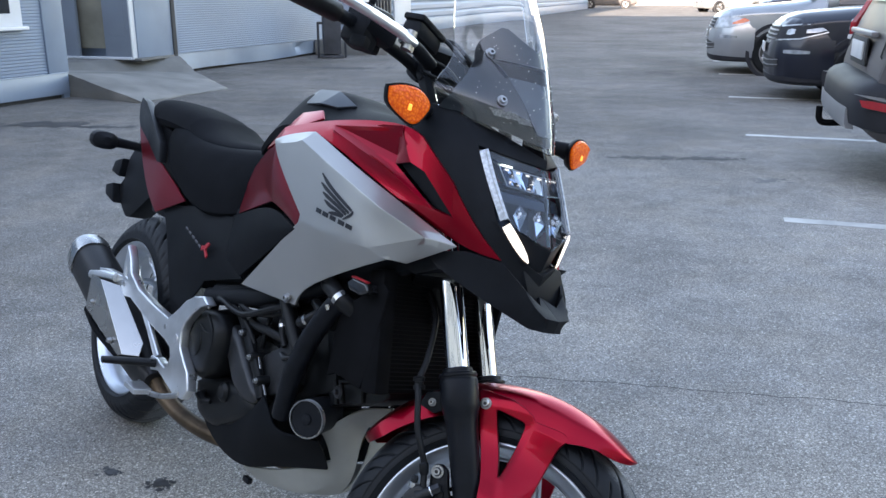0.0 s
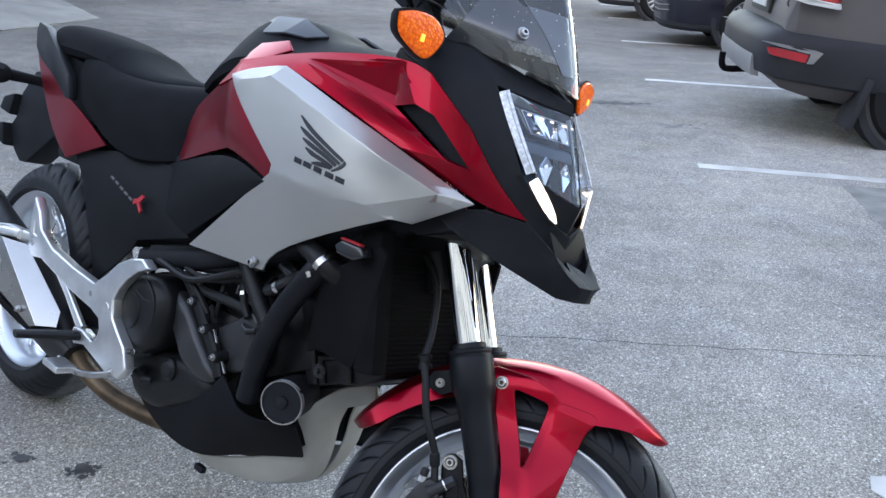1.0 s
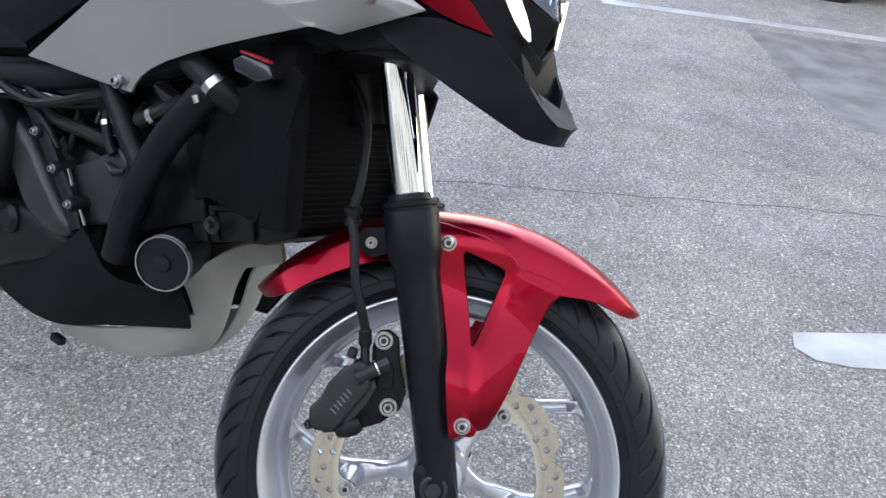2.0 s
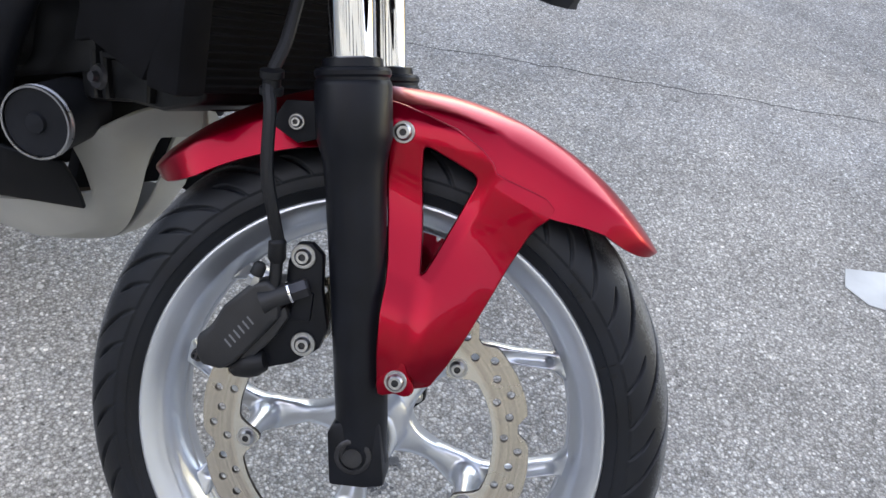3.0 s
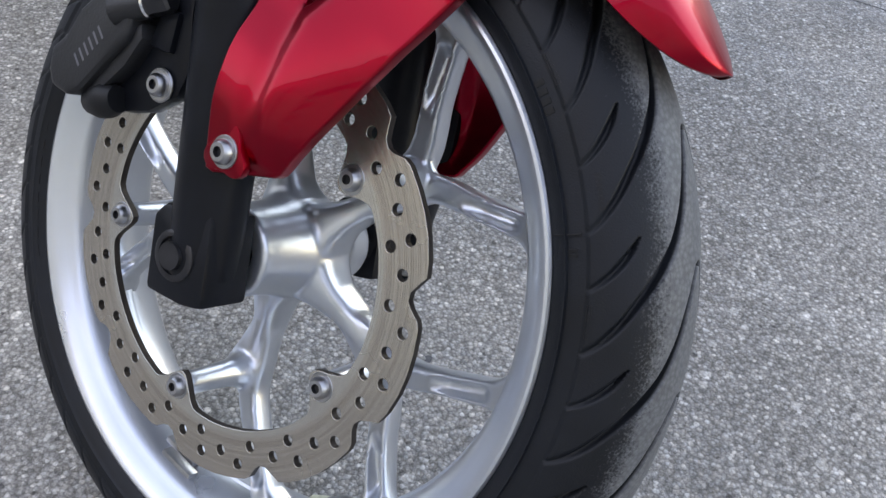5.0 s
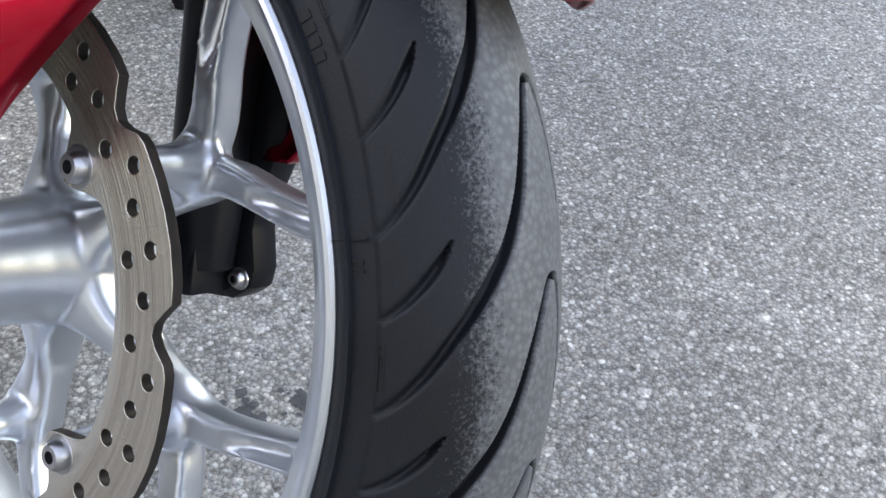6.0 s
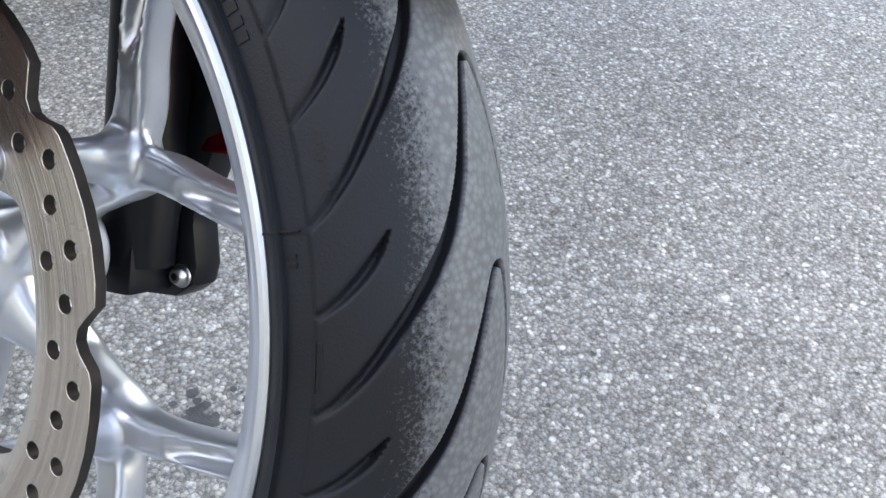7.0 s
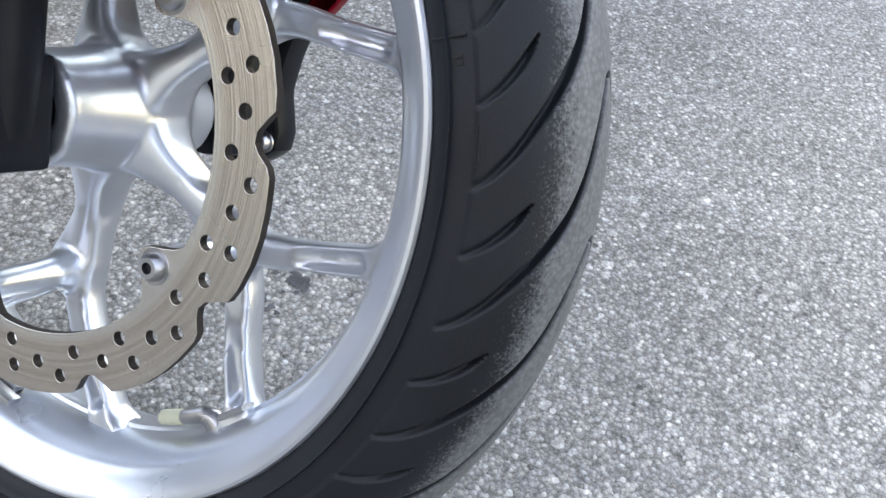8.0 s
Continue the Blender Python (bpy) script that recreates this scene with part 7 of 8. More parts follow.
part("filter_rim", lathe([(-0.007, 0.0355), (-0.0072, 0.0375), (-0.0055, 0.0382), (-0.0035, 0.0375), (-0.003, 0.0365), (-0.001, 0.0365), (0.001, 0.0380), (0.003, 0.0375), (0.0035, 0.0355)], 40, True), STEEL, of)

# lower cowl and belly pan
both("lower_cowl", panel, [(-0.905, -0.118, 0.290), (-0.778, -0.132, 0.238), (-0.606, -0.141, 0.237), (-0.51, -0.126, 0.288), (-0.389, -0.078, 0.330), (-0.380, -0.100, 0.365), (-0.384, -0.122, 0.395), (-0.410, -0.150, 0.392), (-0.452, -0.164, 0.384), (-0.492, -0.164, 0.387), (-0.516, -0.162, 0.404), (-0.556, -0.158, 0.424), (-0.604, -0.152, 0.368), (-0.681, -0.146, 0.306), (-0.745, -0.142, 0.290), (-0.800, -0.138, 0.306), (-0.57, -0.168, 0.330), (-0.46, -0.150, 0.345)], DARK, "dark grey plastic engine guard",
     faces=[(0, 1, 14, 15), (1, 2, 13, 14), (2, 16, 12, 13), (2, 3, 17, 16), (3, 4, 5, 17), (5, 6, 7, 17), (7, 8, 17), (8, 9, 16, 17), (9, 10, 11, 16), (11, 12, 16)], creases=[(3, 17, 0.3)])
BELLY_PTS = [(-0.622, -0.128, 0.238), (-0.50, -0.112, 0.280), (-0.435, -0.090, 0.318), (-0.400, -0.066, 0.345), (-0.408, -0.080, 0.378), (-0.415, -0.103, 0.409),
             (-0.610, -0.085, 0.208), (-0.50, -0.072, 0.226), (-0.418, -0.050, 0.262), (-0.383, -0.036, 0.318), (-0.380, -0.040, 0.375), (-0.388, -0.086, 0.427),
             (-0.60, 0.0, 0.200), (-0.50, 0.0, 0.218), (-0.425, 0.0, 0.252), (-0.393, -0.004, 0.302), (-0.384, -0.012, 0.357), (-0.386, -0.012, 0.393),
             (-0.377, -0.068, 0.447), (-0.377, -0.010, 0.423), (-0.369, -0.043, 0.465), (-0.345, -0.006, 0.440), (-0.350, -0.019, 0.475), (-0.331, 0.0, 0.482), (-0.318, 0.0, 0.456)]
BELLY_FACES = [(0, 1, 7, 6), (1, 2, 8, 7), (2, 3, 9, 8), (3, 4, 10, 9), (4, 5, 11, 10), (6, 7, 13, 12), (7, 8, 14, 13), (8, 9, 15, 14), (9, 10, 16, 15), (10, 17, 16), (10, 11, 18, 17), (17, 18, 20, 19), (19, 20, 22, 21), (21, 22, 23, 24)]
both("belly_pan", panel, BELLY_PTS, BELLY, "grey plastic belly pan with a curved front arm", faces=BELLY_FACES, thick=0.005, creases=[(6, 7, 0.5), (7, 8, 0.4)])
part("pan_tab", box((-0.625, -0.105, 0.206), (0.025, 0.012, 0.012), 0.002), BLACK, bike)
part("splash_plate", box((-0.45, 0, 0.38), (0.02, 0.12, 0.11), 0.004), BLACK, bike)

# --- handlebar ---
BAR = [(-0.405, 0.0, 1.100), (-0.43, 0.07, 1.106), (-0.44, 0.15, 1.110), (-0.458, 0.24, 1.105), (-0.475, 0.36, 1.088), (-0.50, 0.52, 1.055)]
part("handlebar", tube([(x, -y, z) for x, y, z in BAR[:0:-1]] + BAR, 0.0112, 14, 5), BLACK, bike, "black handlebar with bright levers", STEER)
for s in (-1, 1):
    part("grip", sweep([(-0.478, s * 0.385, 1.084), (-0.50, s * 0.515, 1.056)], [(0.017, 0.017)], (0, 0, 1), 14), RUBBER, bike, "", STEER)
    part("switch_box", box((-0.462, s * 0.315, 1.085), (0.048, 0.055, 0.052), 0.012), BLACK, bike, "", STEER)
    part("switch_tab", box((-0.445, s * 0.335, 1.062), (0.03, 0.022, 0.02), 0.005), BLACK, bike, "", STEER)
    lever_path = smooth_path([(-0.384, s * 0.268, 1.106), (-0.392, s * 0.286, 1.108), (-0.405, s * 0.315, 1.107), (-0.432, s * 0.38, 1.102), (-0.452, s * 0.45, 1.090), (-0.468, s * 0.53, 1.066)], 5)
    part("lever", sweep(lever_path, [(float(np.interp(i, [0, 5, 9, 25], [0.010, 0.0155, 0.0115, 0.0095])), float(np.interp(i, [0, 5, 9, 25], [0.007, 0.009, 0.009, 0.008]))) for i in range(len(lever_path))], (0.6, 0, 0.8), 12, 0.8), BRACKET, bike, "silver brake lever", STEER)
    part("lever_screw", lathe([(0.0, 0.0045), (0.016, 0.0045)], 8), STEEL, bike, "", STEER @ Matrix.Translation((-0.384, s * 0.272, 1.088)) @ Matrix.Rotation(radians(90), 4, "X"))
    part("switch_body", sweep([(-0.452, s * 0.255, 1.112), (-0.455, s * 0.29, 1.112), (-0.462, s * 0.34, 1.104)], [(0.026, 0.024), (0.032, 0.029), (0.026, 0.025)], (0, 0, 1), 12, 0.6), BLACK, bike, "black switch cluster", STEER)
    part("starter_button", box((-0.468, s * 0.262, 1.082), (0.03, 0.026, 0.018), 0.005), BLACK, bike, "", STEER)
    part("lever_pivot", sweep([(-0.390, s * 0.280, 1.088), (-0.390, s * 0.280, 1.122)], [(0.010, 0.010)], (0, 1, 0), 12), STEEL, bike, "", STEER)
    part("riser", sweep([(-0.385, s * 0.05, 0.99), (-0.405, s * 0.05, 1.085)], [(0.02, 0.02)], (0, 1, 0), 12), BLACK, bike, "", STEER)
    mir = part("mirror", sweep([(-0.46, s * 0.32, 1.10), (-0.44, s * 0.36, 1.2), (-0.44, s * 0.40, 1.28)], [(0.006, 0.006)], (0, 1, 0), 10), BLACK, bike, "black mirror on a stem", STEER)
    part("mirror_head", sweep([(-0.41, s * 0.43, 1.295), (-0.43, s * 0.43, 1.295), (-0.445, s * 0.43, 1.295)], [(0.03, 0.025), (0.075, 0.045), (0.072, 0.042)], (0, 0, 1), 16, 0.8), BLACK, mir)
    part("mirror_glass", box((-0.4465, s * 0.43, 1.295), (0.002, 0.13, 0.075), 0.0008), CHROME, mir)
cyl = part("master_cylinder", box((-0.430, -0.168, 1.158), (0.040, 0.085, 0.030), 0.009, pose(0, 0, 0, 0, 0, -8)), BLACK, bike, "black brake fluid reservoir", STEER)
part("lid", box((-0.430, -0.168, 1.178), (0.046, 0.092, 0.012), 0.005, pose(0, 0, 0, 0, 0, -8)), BLACK, cyl)
part("cylinder_arm", sweep([(-0.42, -0.25, 1.12), (-0.40, -0.22, 1.115), (-0.39, -0.17, 1.11)], [(0.014, 0.012)], (0, 0, 1), 12), BLACK, bike, "", STEER)
for k, (y0, z0) in enumerate(((-0.18, 1.12), (-0.15, 1.10), (0.16, 1.11))):
    part("cable", tube([(-0.41, y0, z0), (-0.36, y0 * 0.75, z0 - 0.005), (-0.315, y0 * 0.5, z0 - 0.06), (-0.31, y0 * 0.35, z0 - 0.2), (-0.33, y0 * 0.2, z0 - 0.32)], 0.0048, 8, 6), RUBBER, bike, "", STEER)
for y in (-0.06, -0.035):
    part("cable", tube([(-0.43, y - 0.02, 1.205), (-0.379, y, 1.208), (-0.334, y + 0.008, 1.183), (-0.305, y + 0.02, 1.15), (-0.30, y + 0.03, 1.08)], 0.0045, 8, 5), RUBBER, bike)
part("instrument", box((-0.42, 0, 1.16), (0.05, 0.15, 0.08), 0.015, pose(0, 0, 0, 0, 25, 0)), BLACK, bike, "black instrument panel")
part("head_stock", sweep([on_fork(0.45, 0, -0.04), on_fork(0.8, 0, -0.04)], [(0.03, 0.03)], (0, 1, 0), 16), ENGINE, bike)
for s in (-1, 1):
    part("screen_stay", sweep([(-0.305, s * 0.1, 1.05), (-0.325, s * 0.1, 1.09), (-0.362, s * 0.1, 1.138), (-0.392, s * 0.098, 1.175)], [(0.010, 0.012), (0.011, 0.012), (0.013, 0.012), (0.010, 0.010)], (0, 1, 0), 10, 0.7), BLACK, bike, "black screen stay")
    part("stay_clip", box((-0.352, s * 0.1, 1.126), (0.02, 0.03, 0.014), 0.004, pose(0, 0, 0, 0, 40, 0)), BLACK, bike)
# ---------------- the yard round the motorcycle ----------------
METAL_WALL = material("pale_blue_sheet_metal", (0.25, 0.31, 0.395), 0.45, 0.1, 0.06, 0.8, 0.15, 60)
FLASHING = material("grey_flashing", (0.25, 0.31, 0.395), 0.4, 0.2, 0.08, 1.5, 0.1, 60)
CONCRETE = material("weathered_concrete", (0.25, 0.245, 0.23), 0.85, 0, 0.3, 1.8, 0.8, 90, second=(0.17, 0.168, 0.16))
RENDER_WALL = material("pale_rendered_wall", (0.42, 0.42, 0.41), 0.85, 0, 0.08, 0.4, 0.4, 60)
WHITE_PVC = material("white_window_plastic", (0.75, 0.76, 0.78), 0.35, 0, 0.04, 2)
DOOR_GREY = material("grey_door_paint", (0.27, 0.31, 0.36), 0.45, 0.1, 0.06, 2)
CURTAIN = material("beige_curtain", (0.34, 0.31, 0.24), 0.8, 0, 0.15, 3, 0.2, 60)
DOOR_DARK = material("dark_interior", (0.05, 0.05, 0.05), 0.8, 0, 0.2, 2)
PANE = material("dark_window_glass", (0.02, 0.024, 0.03), 0.05, 0, 0.1, 1, spec=0.8)
BIN_GREY = material("dark_bin_steel", (0.06, 0.065, 0.075), 0.5, 0.3, 0.2, 4, 0.2, 90)

# tall unseen block added behind the camera; it shades this part of the yard
block = thing("shade_block", "unseen tall pale block added to shade the yard", "building", pose(8, -22, 0))
part("wall", box((0, 0, 9), (150, 14, 18), 0.05), RENDER_WALL, block)
part("roof", box((0, 0, 18.2), (150.6, 14.6, 0.4), 0.05), CONCRETE, block)
win = box((0, 7.02, 0), (1.5, 0.12, 1.6), 0.02)
wme = bpy.data.meshes.new("window")
win.to_mesh(wme)
win.free()
for i in range(26):
    for k in range(5):
        link("window", wme, PANE, block, m=Matrix.Translation((-72 + i * 5.76, 0, 3.0 + k * 3.1)))


# plain tall wall, unseen, added behind the sheds to block sky light
tagged(part("wall_west_unseen", box((-12.5, 14, 2.5), (0.6, 60, 5), 0.05, pose(0, 0, 0, 0, 0, -17.5)), RENDER_WALL), "unseen tall plain wall added behind the sheds to block sky light", "wall", kind="structure")


def ribbed(p0, p1, z0, z1, pitch, depth, back):
    """A sheet of horizontal ribs from p0 to p1, facing right of the way, closed behind."""
    a, b = V((*p0, 0)), V((*p1, 0))
    out = (b - a).normalized().cross(V((0, 0, 1)))
    prof = []
    z = z0
    while z < z1 - pitch:
        prof += [(0.0, z), (0.0, z + pitch * 0.15), (depth, z + pitch * 0.32), (depth, z + pitch * 0.82)]
        z += pitch
    prof += [(0, z1), (-back, z1), (-back, z0)]
    return loft([[e + out * (o + 0.0) + V((0, 0, z)) for o, z in prof] for e in (a, b)])


def boxed(p0, p1, z0, z1, proud, thick):
    a, b = V((*p0, 0)), V((*p1, 0))
    out = (b - a).normalized().cross(V((0, 0, 1)))
    q = [a + out * proud, b + out * proud, b + out * (proud - thick), a + out * (proud - thick)]
    bm = bmesh.new()
    lo = [bm.verts.new(v + V((0, 0, z0))) for v in q]
    hi = [bm.verts.new(v + V((0, 0, z1))) for v in q]
    bm.faces.new(lo)
    bm.faces.new(hi[::-1])
    for i in range(4):
        bm.faces.new((lo[i], hi[i], hi[(i + 1) % 4], lo[(i + 1) % 4]))
    bmesh.ops.recalc_face_normals(bm, faces=bm.faces)
    return soft_edges(bm, 0.008)


W = V((0.3, 0.954, 0))
C1 = V((-4.94, 10.51, 0))


def along(c, k, out=0.0):
    p = c + W * k + V((0.954, -0.3, 0)) * out
    return (p.x, p.y)


shed = thing("site_shed", "pale blue sheet metal shed with a white window", "shed")
part("wall", ribbed(along(C1, -9), along(C1, 0), 0.3, 2.9, 0.036, 0.008, 0.1), METAL_WALL, shed, sharp=20)
part("skirt", boxed(along(C1, -9), along(C1, 0), 0.045, 0.30, 0.03, 0.03), FLASHING, shed)
part("skirt_lip", boxed(along(C1, -9), along(C1, 0), 0.292, 0.304, 0.042, 0.05), FLASHING, shed)
# dark board in place of the black shadow under the raised skirt
part("gap_shadow", boxed(along(C1, -9), along(C1, 0), 0.0, 0.29, -0.02, 0.1), DOOR_DARK, shed)
part("corner_trim", boxed(along(C1, -0.30), along(C1, 0.02), 0.3, 2.9, 0.03, 0.12), FLASHING, shed)
part("end_wall", boxed(along(C1, 0.0, 0.02), along(C1, 0.0, -3.2), 0.0, 2.9, 0.0, 0.1), METAL_WALL, shed)
part("roof", boxed(along(C1, -9.1), along(C1, 0.1), 2.9, 3.05, 0.2, 4), FLASHING, shed)
wn = part("window", boxed(along(C1, -2.1), along(C1, -0.62), 0.86, 2.1, 0.05, 0.1), WHITE_PVC, shed)
part("pane", boxed(along(C1, -2.0), along(C1, -0.78), 1.0, 2.0, 0.056, 0.05), PANE, wn)
part("sill", boxed(along(C1, -2.14), along(C1, -0.58), 0.82, 0.86, 0.10, 0.12), WHITE_PVC, wn)

C2 = V((-4.76, 13.5, 0))
shed2 = thing("long_shed", "long pale blue sheet metal shed with a dented skirt", "shed")
part("wall", ribbed(along(C2, 0), along(C2, 5.6), 0.3, 2.9, 0.036, 0.008, 0.1), METAL_WALL, shed2, sharp=20)


def dented_skirt(c, k0, k1, z0, z1):
    """A thin sheet skirt with a kicked-in stretch near its far end."""
    rings = []
    for i in range(57):
        k = k0 + (k1 - k0) * i / 56
        dent = math.exp(-((k - k1 + 1.5) / 0.22) ** 2) + 0.7 * math.exp(-((k - k1 + 0.6) / 0.18) ** 2)
        wob = 0.008 * math.sin(k * 2.3) + 0.005 * math.sin(k * 5.1)
        low, mid, top = (V((*along(c, k, o), z)) for o, z in ((0.03 + wob * 2 - 0.02 * dent, z0 + 0.012 * math.sin(k * 1.7)), (0.035 + wob - 0.085 * dent, (z0 + z1) / 2 + 0.03 * dent), (0.034 - 0.02 * dent, z1 - 0.008 * dent)))
        rings.append([low, mid, top, top + V((0.010, -0.003, 0.004)), top + V((-0.05, 0.016, 0.006)), low + V((-0.05, 0.016, 0))])
    return loft(rings)


part("skirt", dented_skirt(C2, 0.1, 5.6, 0.035, 0.30), FLASHING, shed2, "dented sheet metal skirt")
# again a dark board for the shadow below the skirt
part("gap_shadow", boxed(along(C2, 0.1), along(C2, 5.6), 0.0, 0.27, -0.09, 0.1), DOOR_DARK, shed2)
part("corner_trim", boxed(along(C2, -0.7), along(C2, 0.28), 0.28, 2.9, 0.03, 0.12), FLASHING, shed2)
part("end_wall", boxed(along(C2, -0.68, -1.6), along(C2, -0.68, 0.0), 0.28, 2.9, 0.0, 0.1), FLASHING, shed2)
part("far_wall", boxed(along(C2, 5.6, 0.0), along(C2, 5.6, -4.0), 0.0, 2.9, 0.0, 0.1), METAL_WALL, shed2)
part("roof", boxed(along(C2, -1), along(C2, 5.7), 2.9, 3.05, 0.2, 4), FLASHING, shed2)

ramp_top = [(-4.90, 10.52, 0.27), (-3.84, 9.98, 0.02), (-3.26, 11.53, 0.01), (-4.3, 13.4, 0.05), (-4.6, 13.6, 0.28), (-6.6, 13.6, 0.28), (-6.6, 11.2, 0.28)]
bm = bmesh.new()
top = bm.faces.new([bm.verts.new(p) for p in ramp_top])
low = [bm.verts.new((x, y, -0.05)) for x, y, z in ramp_top]
rim = list(top.verts)
for i in range(7):
    bm.faces.new((rim[i], low[i], low[(i + 1) % 7], rim[(i + 1) % 7]))
bmesh.ops.triangulate(bm, faces=bm.faces[:])
bmesh.ops.subdivide_edges(bm, edges=bm.edges[:], cuts=9, use_grid_fill=True)
rnd = random.Random(12)
for v in bm.verts:
    v.co += V((rnd.uniform(-0.006, 0.006), rnd.uniform(-0.006, 0.006), rnd.uniform(-0.007, 0.004) if v.co.z > -0.04 else 0))
tagged(part("concrete_ramp", bm, CONCRETE, sharp=60), "weathered concrete ramp up to the shed door", "ramp", kind="structure")

entrance = thing("shed_entrance", "open grey double door between the sheds", "door")
D0, D1 = (-6.45, 13.05), (-4.86, 12.72)
part("back_wall", boxed(D0, D1, 0.26, 2.9, -0.9, 0.1), DOOR_DARK, entrance)
part("floor_sill", boxed(D0, D1, 0.26, 0.30, 0.0, 0.9), CONCRETE, entrance)
part("door_frame", boxed((-6.45, 13.05), (-6.2, 13.0), 0.28, 2.8, 0.02, 0.12), FLASHING, entrance)
part("door_leaf", boxed((-6.2, 13.0), (-5.86, 12.93), 0.28, 2.5, 0.02, 0.06), DOOR_GREY, entrance)
leaf = part("door_leaf", boxed((-5.42, 12.84), (-5.0, 12.755), 0.28, 2.5, 0.02, 0.06), DOOR_GREY, entrance)
part("door_panel", boxed((-5.37, 12.83), (-5.06, 12.768), 0.62, 2.4, 0.028, 0.02), DOOR_GREY, leaf)
part("curtain", boxed((-5.92, 12.95), (-5.36, 12.85), 0.42, 2.5, -0.12, 0.05), CURTAIN, entrance)
part("threshold", boxed((-6.2, 13.0), (-5.0, 12.755), 0.28, 0.315, 0.05, 0.06), WHITE_PVC, entrance)
part("door_post", boxed((-5.0, 12.755), (-4.975, 12.75), 0.28, 2.8, 0.03, 0.12), WHITE_PVC, entrance)

bin_ = thing("litter_bin", "dark steel litter bin on a frame", "bin", pose(-2.83, 17.2, 0, 0, 0, 15))
part("bucket", box((0, 0, 0.47), (0.34, 0.34, 0.78), 0.02), BIN_GREY, bin_)
part("hood", box((0, 0, 0.96), (0.34, 0.34, 0.04), 0.01), BIN_GREY, bin_)
part("opening", box((0.02, -0.165, 0.82), (0.2, 0.03, 0.12), 0.01), CONCRETE, bin_)
part("base", box((0, 0, 0.03), (0.42, 0.42, 0.06), 0.01), BIN_GREY, bin_)
part("crossbar", box((0, 0, 0.66), (0.56, 0.05, 0.05), 0.01), BIN_GREY, bin_)
for s in (-1, 1):
    part("leg", box((0.26 * s, 0, 0.33), (0.045, 0.05, 0.66), 0.008), BIN_GREY, bin_)

far = thing("far_shed", "long pale sheet metal warehouse along the yard", "building")
FA, FB = (-3.26, 23.34), (8.3, 70.5)
part("wall", ribbed(FA, FB, 0.4, 5, 0.25, 0.03, 0.2), METAL_WALL, far, sharp=20)
part("skirt", boxed(FA, FB, 0.0, 0.4, 0.04, 0.2), FLASHING, far)
part("end_wall", boxed((-9, 26.2), FA, 0.0, 5, 0.0, 0.2), METAL_WALL, far)


def far_wall(k):
    """A point of the warehouse wall, k metres from its near corner."""
    return (-3.26 + 0.238 * k, 23.34 + 0.971 * k)


part("white_curtain", boxed(far_wall(0.0), far_wall(1.45), 0.32, 2.6, 0.06, 0.06), WHITE_PVC, far, "white plastic strip curtain")
for k in range(9):
    part("dark_drape", boxed(far_wall(1.5 + 0.13 * k), far_wall(1.59 + 0.13 * k), 0.30 + 0.02 * (k % 3), 2.6, 0.10 + 0.03 * (k % 2), 0.05), BIN_GREY, far, "dark hanging drape")
far_door = part("door", boxed(far_wall(3.0), far_wall(4.5), 0.30, 2.5, 0.07, 0.06), WHITE_PVC, far, "white door")
part("door_handle", boxed(far_wall(3.15), far_wall(3.55), 1.02, 1.08, 0.12, 0.04), BIN_GREY, far_door)
tagged(part("concrete_platform", slab([(-3.3, 17.95, -0.05), (-1.85, 18.1, -0.05), (-1.55, 19.4, -0.05), (-2.2, 23.3, -0.05), (-3.9, 22.6, -0.05)], 0.35, 0.02, (0, 0, 1)), CONCRETE), "weathered concrete platform before the warehouse door", "platform", kind="structure")
part("roof", boxed((-3.1, 24.2), (8.4, 70.9), 5.0, 5.3, 0.3, 12), FLASHING, far)


# ---------------- parked cars ----------------
CAR_GLASS = material("car_glass", (0.015, 0.018, 0.022), 0.04, 0, 0.1, 2, spec=0.7)
CAR_TRIM = material("car_dark_trim", (0.030, 0.031, 0.036), 0.6, 0, 0.15, 3, 0.2, 90, spec=0.15)
CAR_LAMP = material("car_lamp_glass", (0.38, 0.40, 0.42), 0.12, 0.3, 0.3, 12, coat=0.6)
CAR_RED = material("car_red_lamp", (0.42, 0.012, 0.02), 0.15, 0, 0.2, 8, coat=0.8)
PLATE = material("plain_plate", (0.62, 0.62, 0.62), 0.5, 0, 0.05, 8)
SKID = material("satin_silver_trim", (0.3, 0.3, 0.31), 0.4, 0.5, 0.1, 5)
CAR_ALLOY = material("car_alloy", (0.42, 0.43, 0.45), 0.35, 0.85, 0.1, 8)


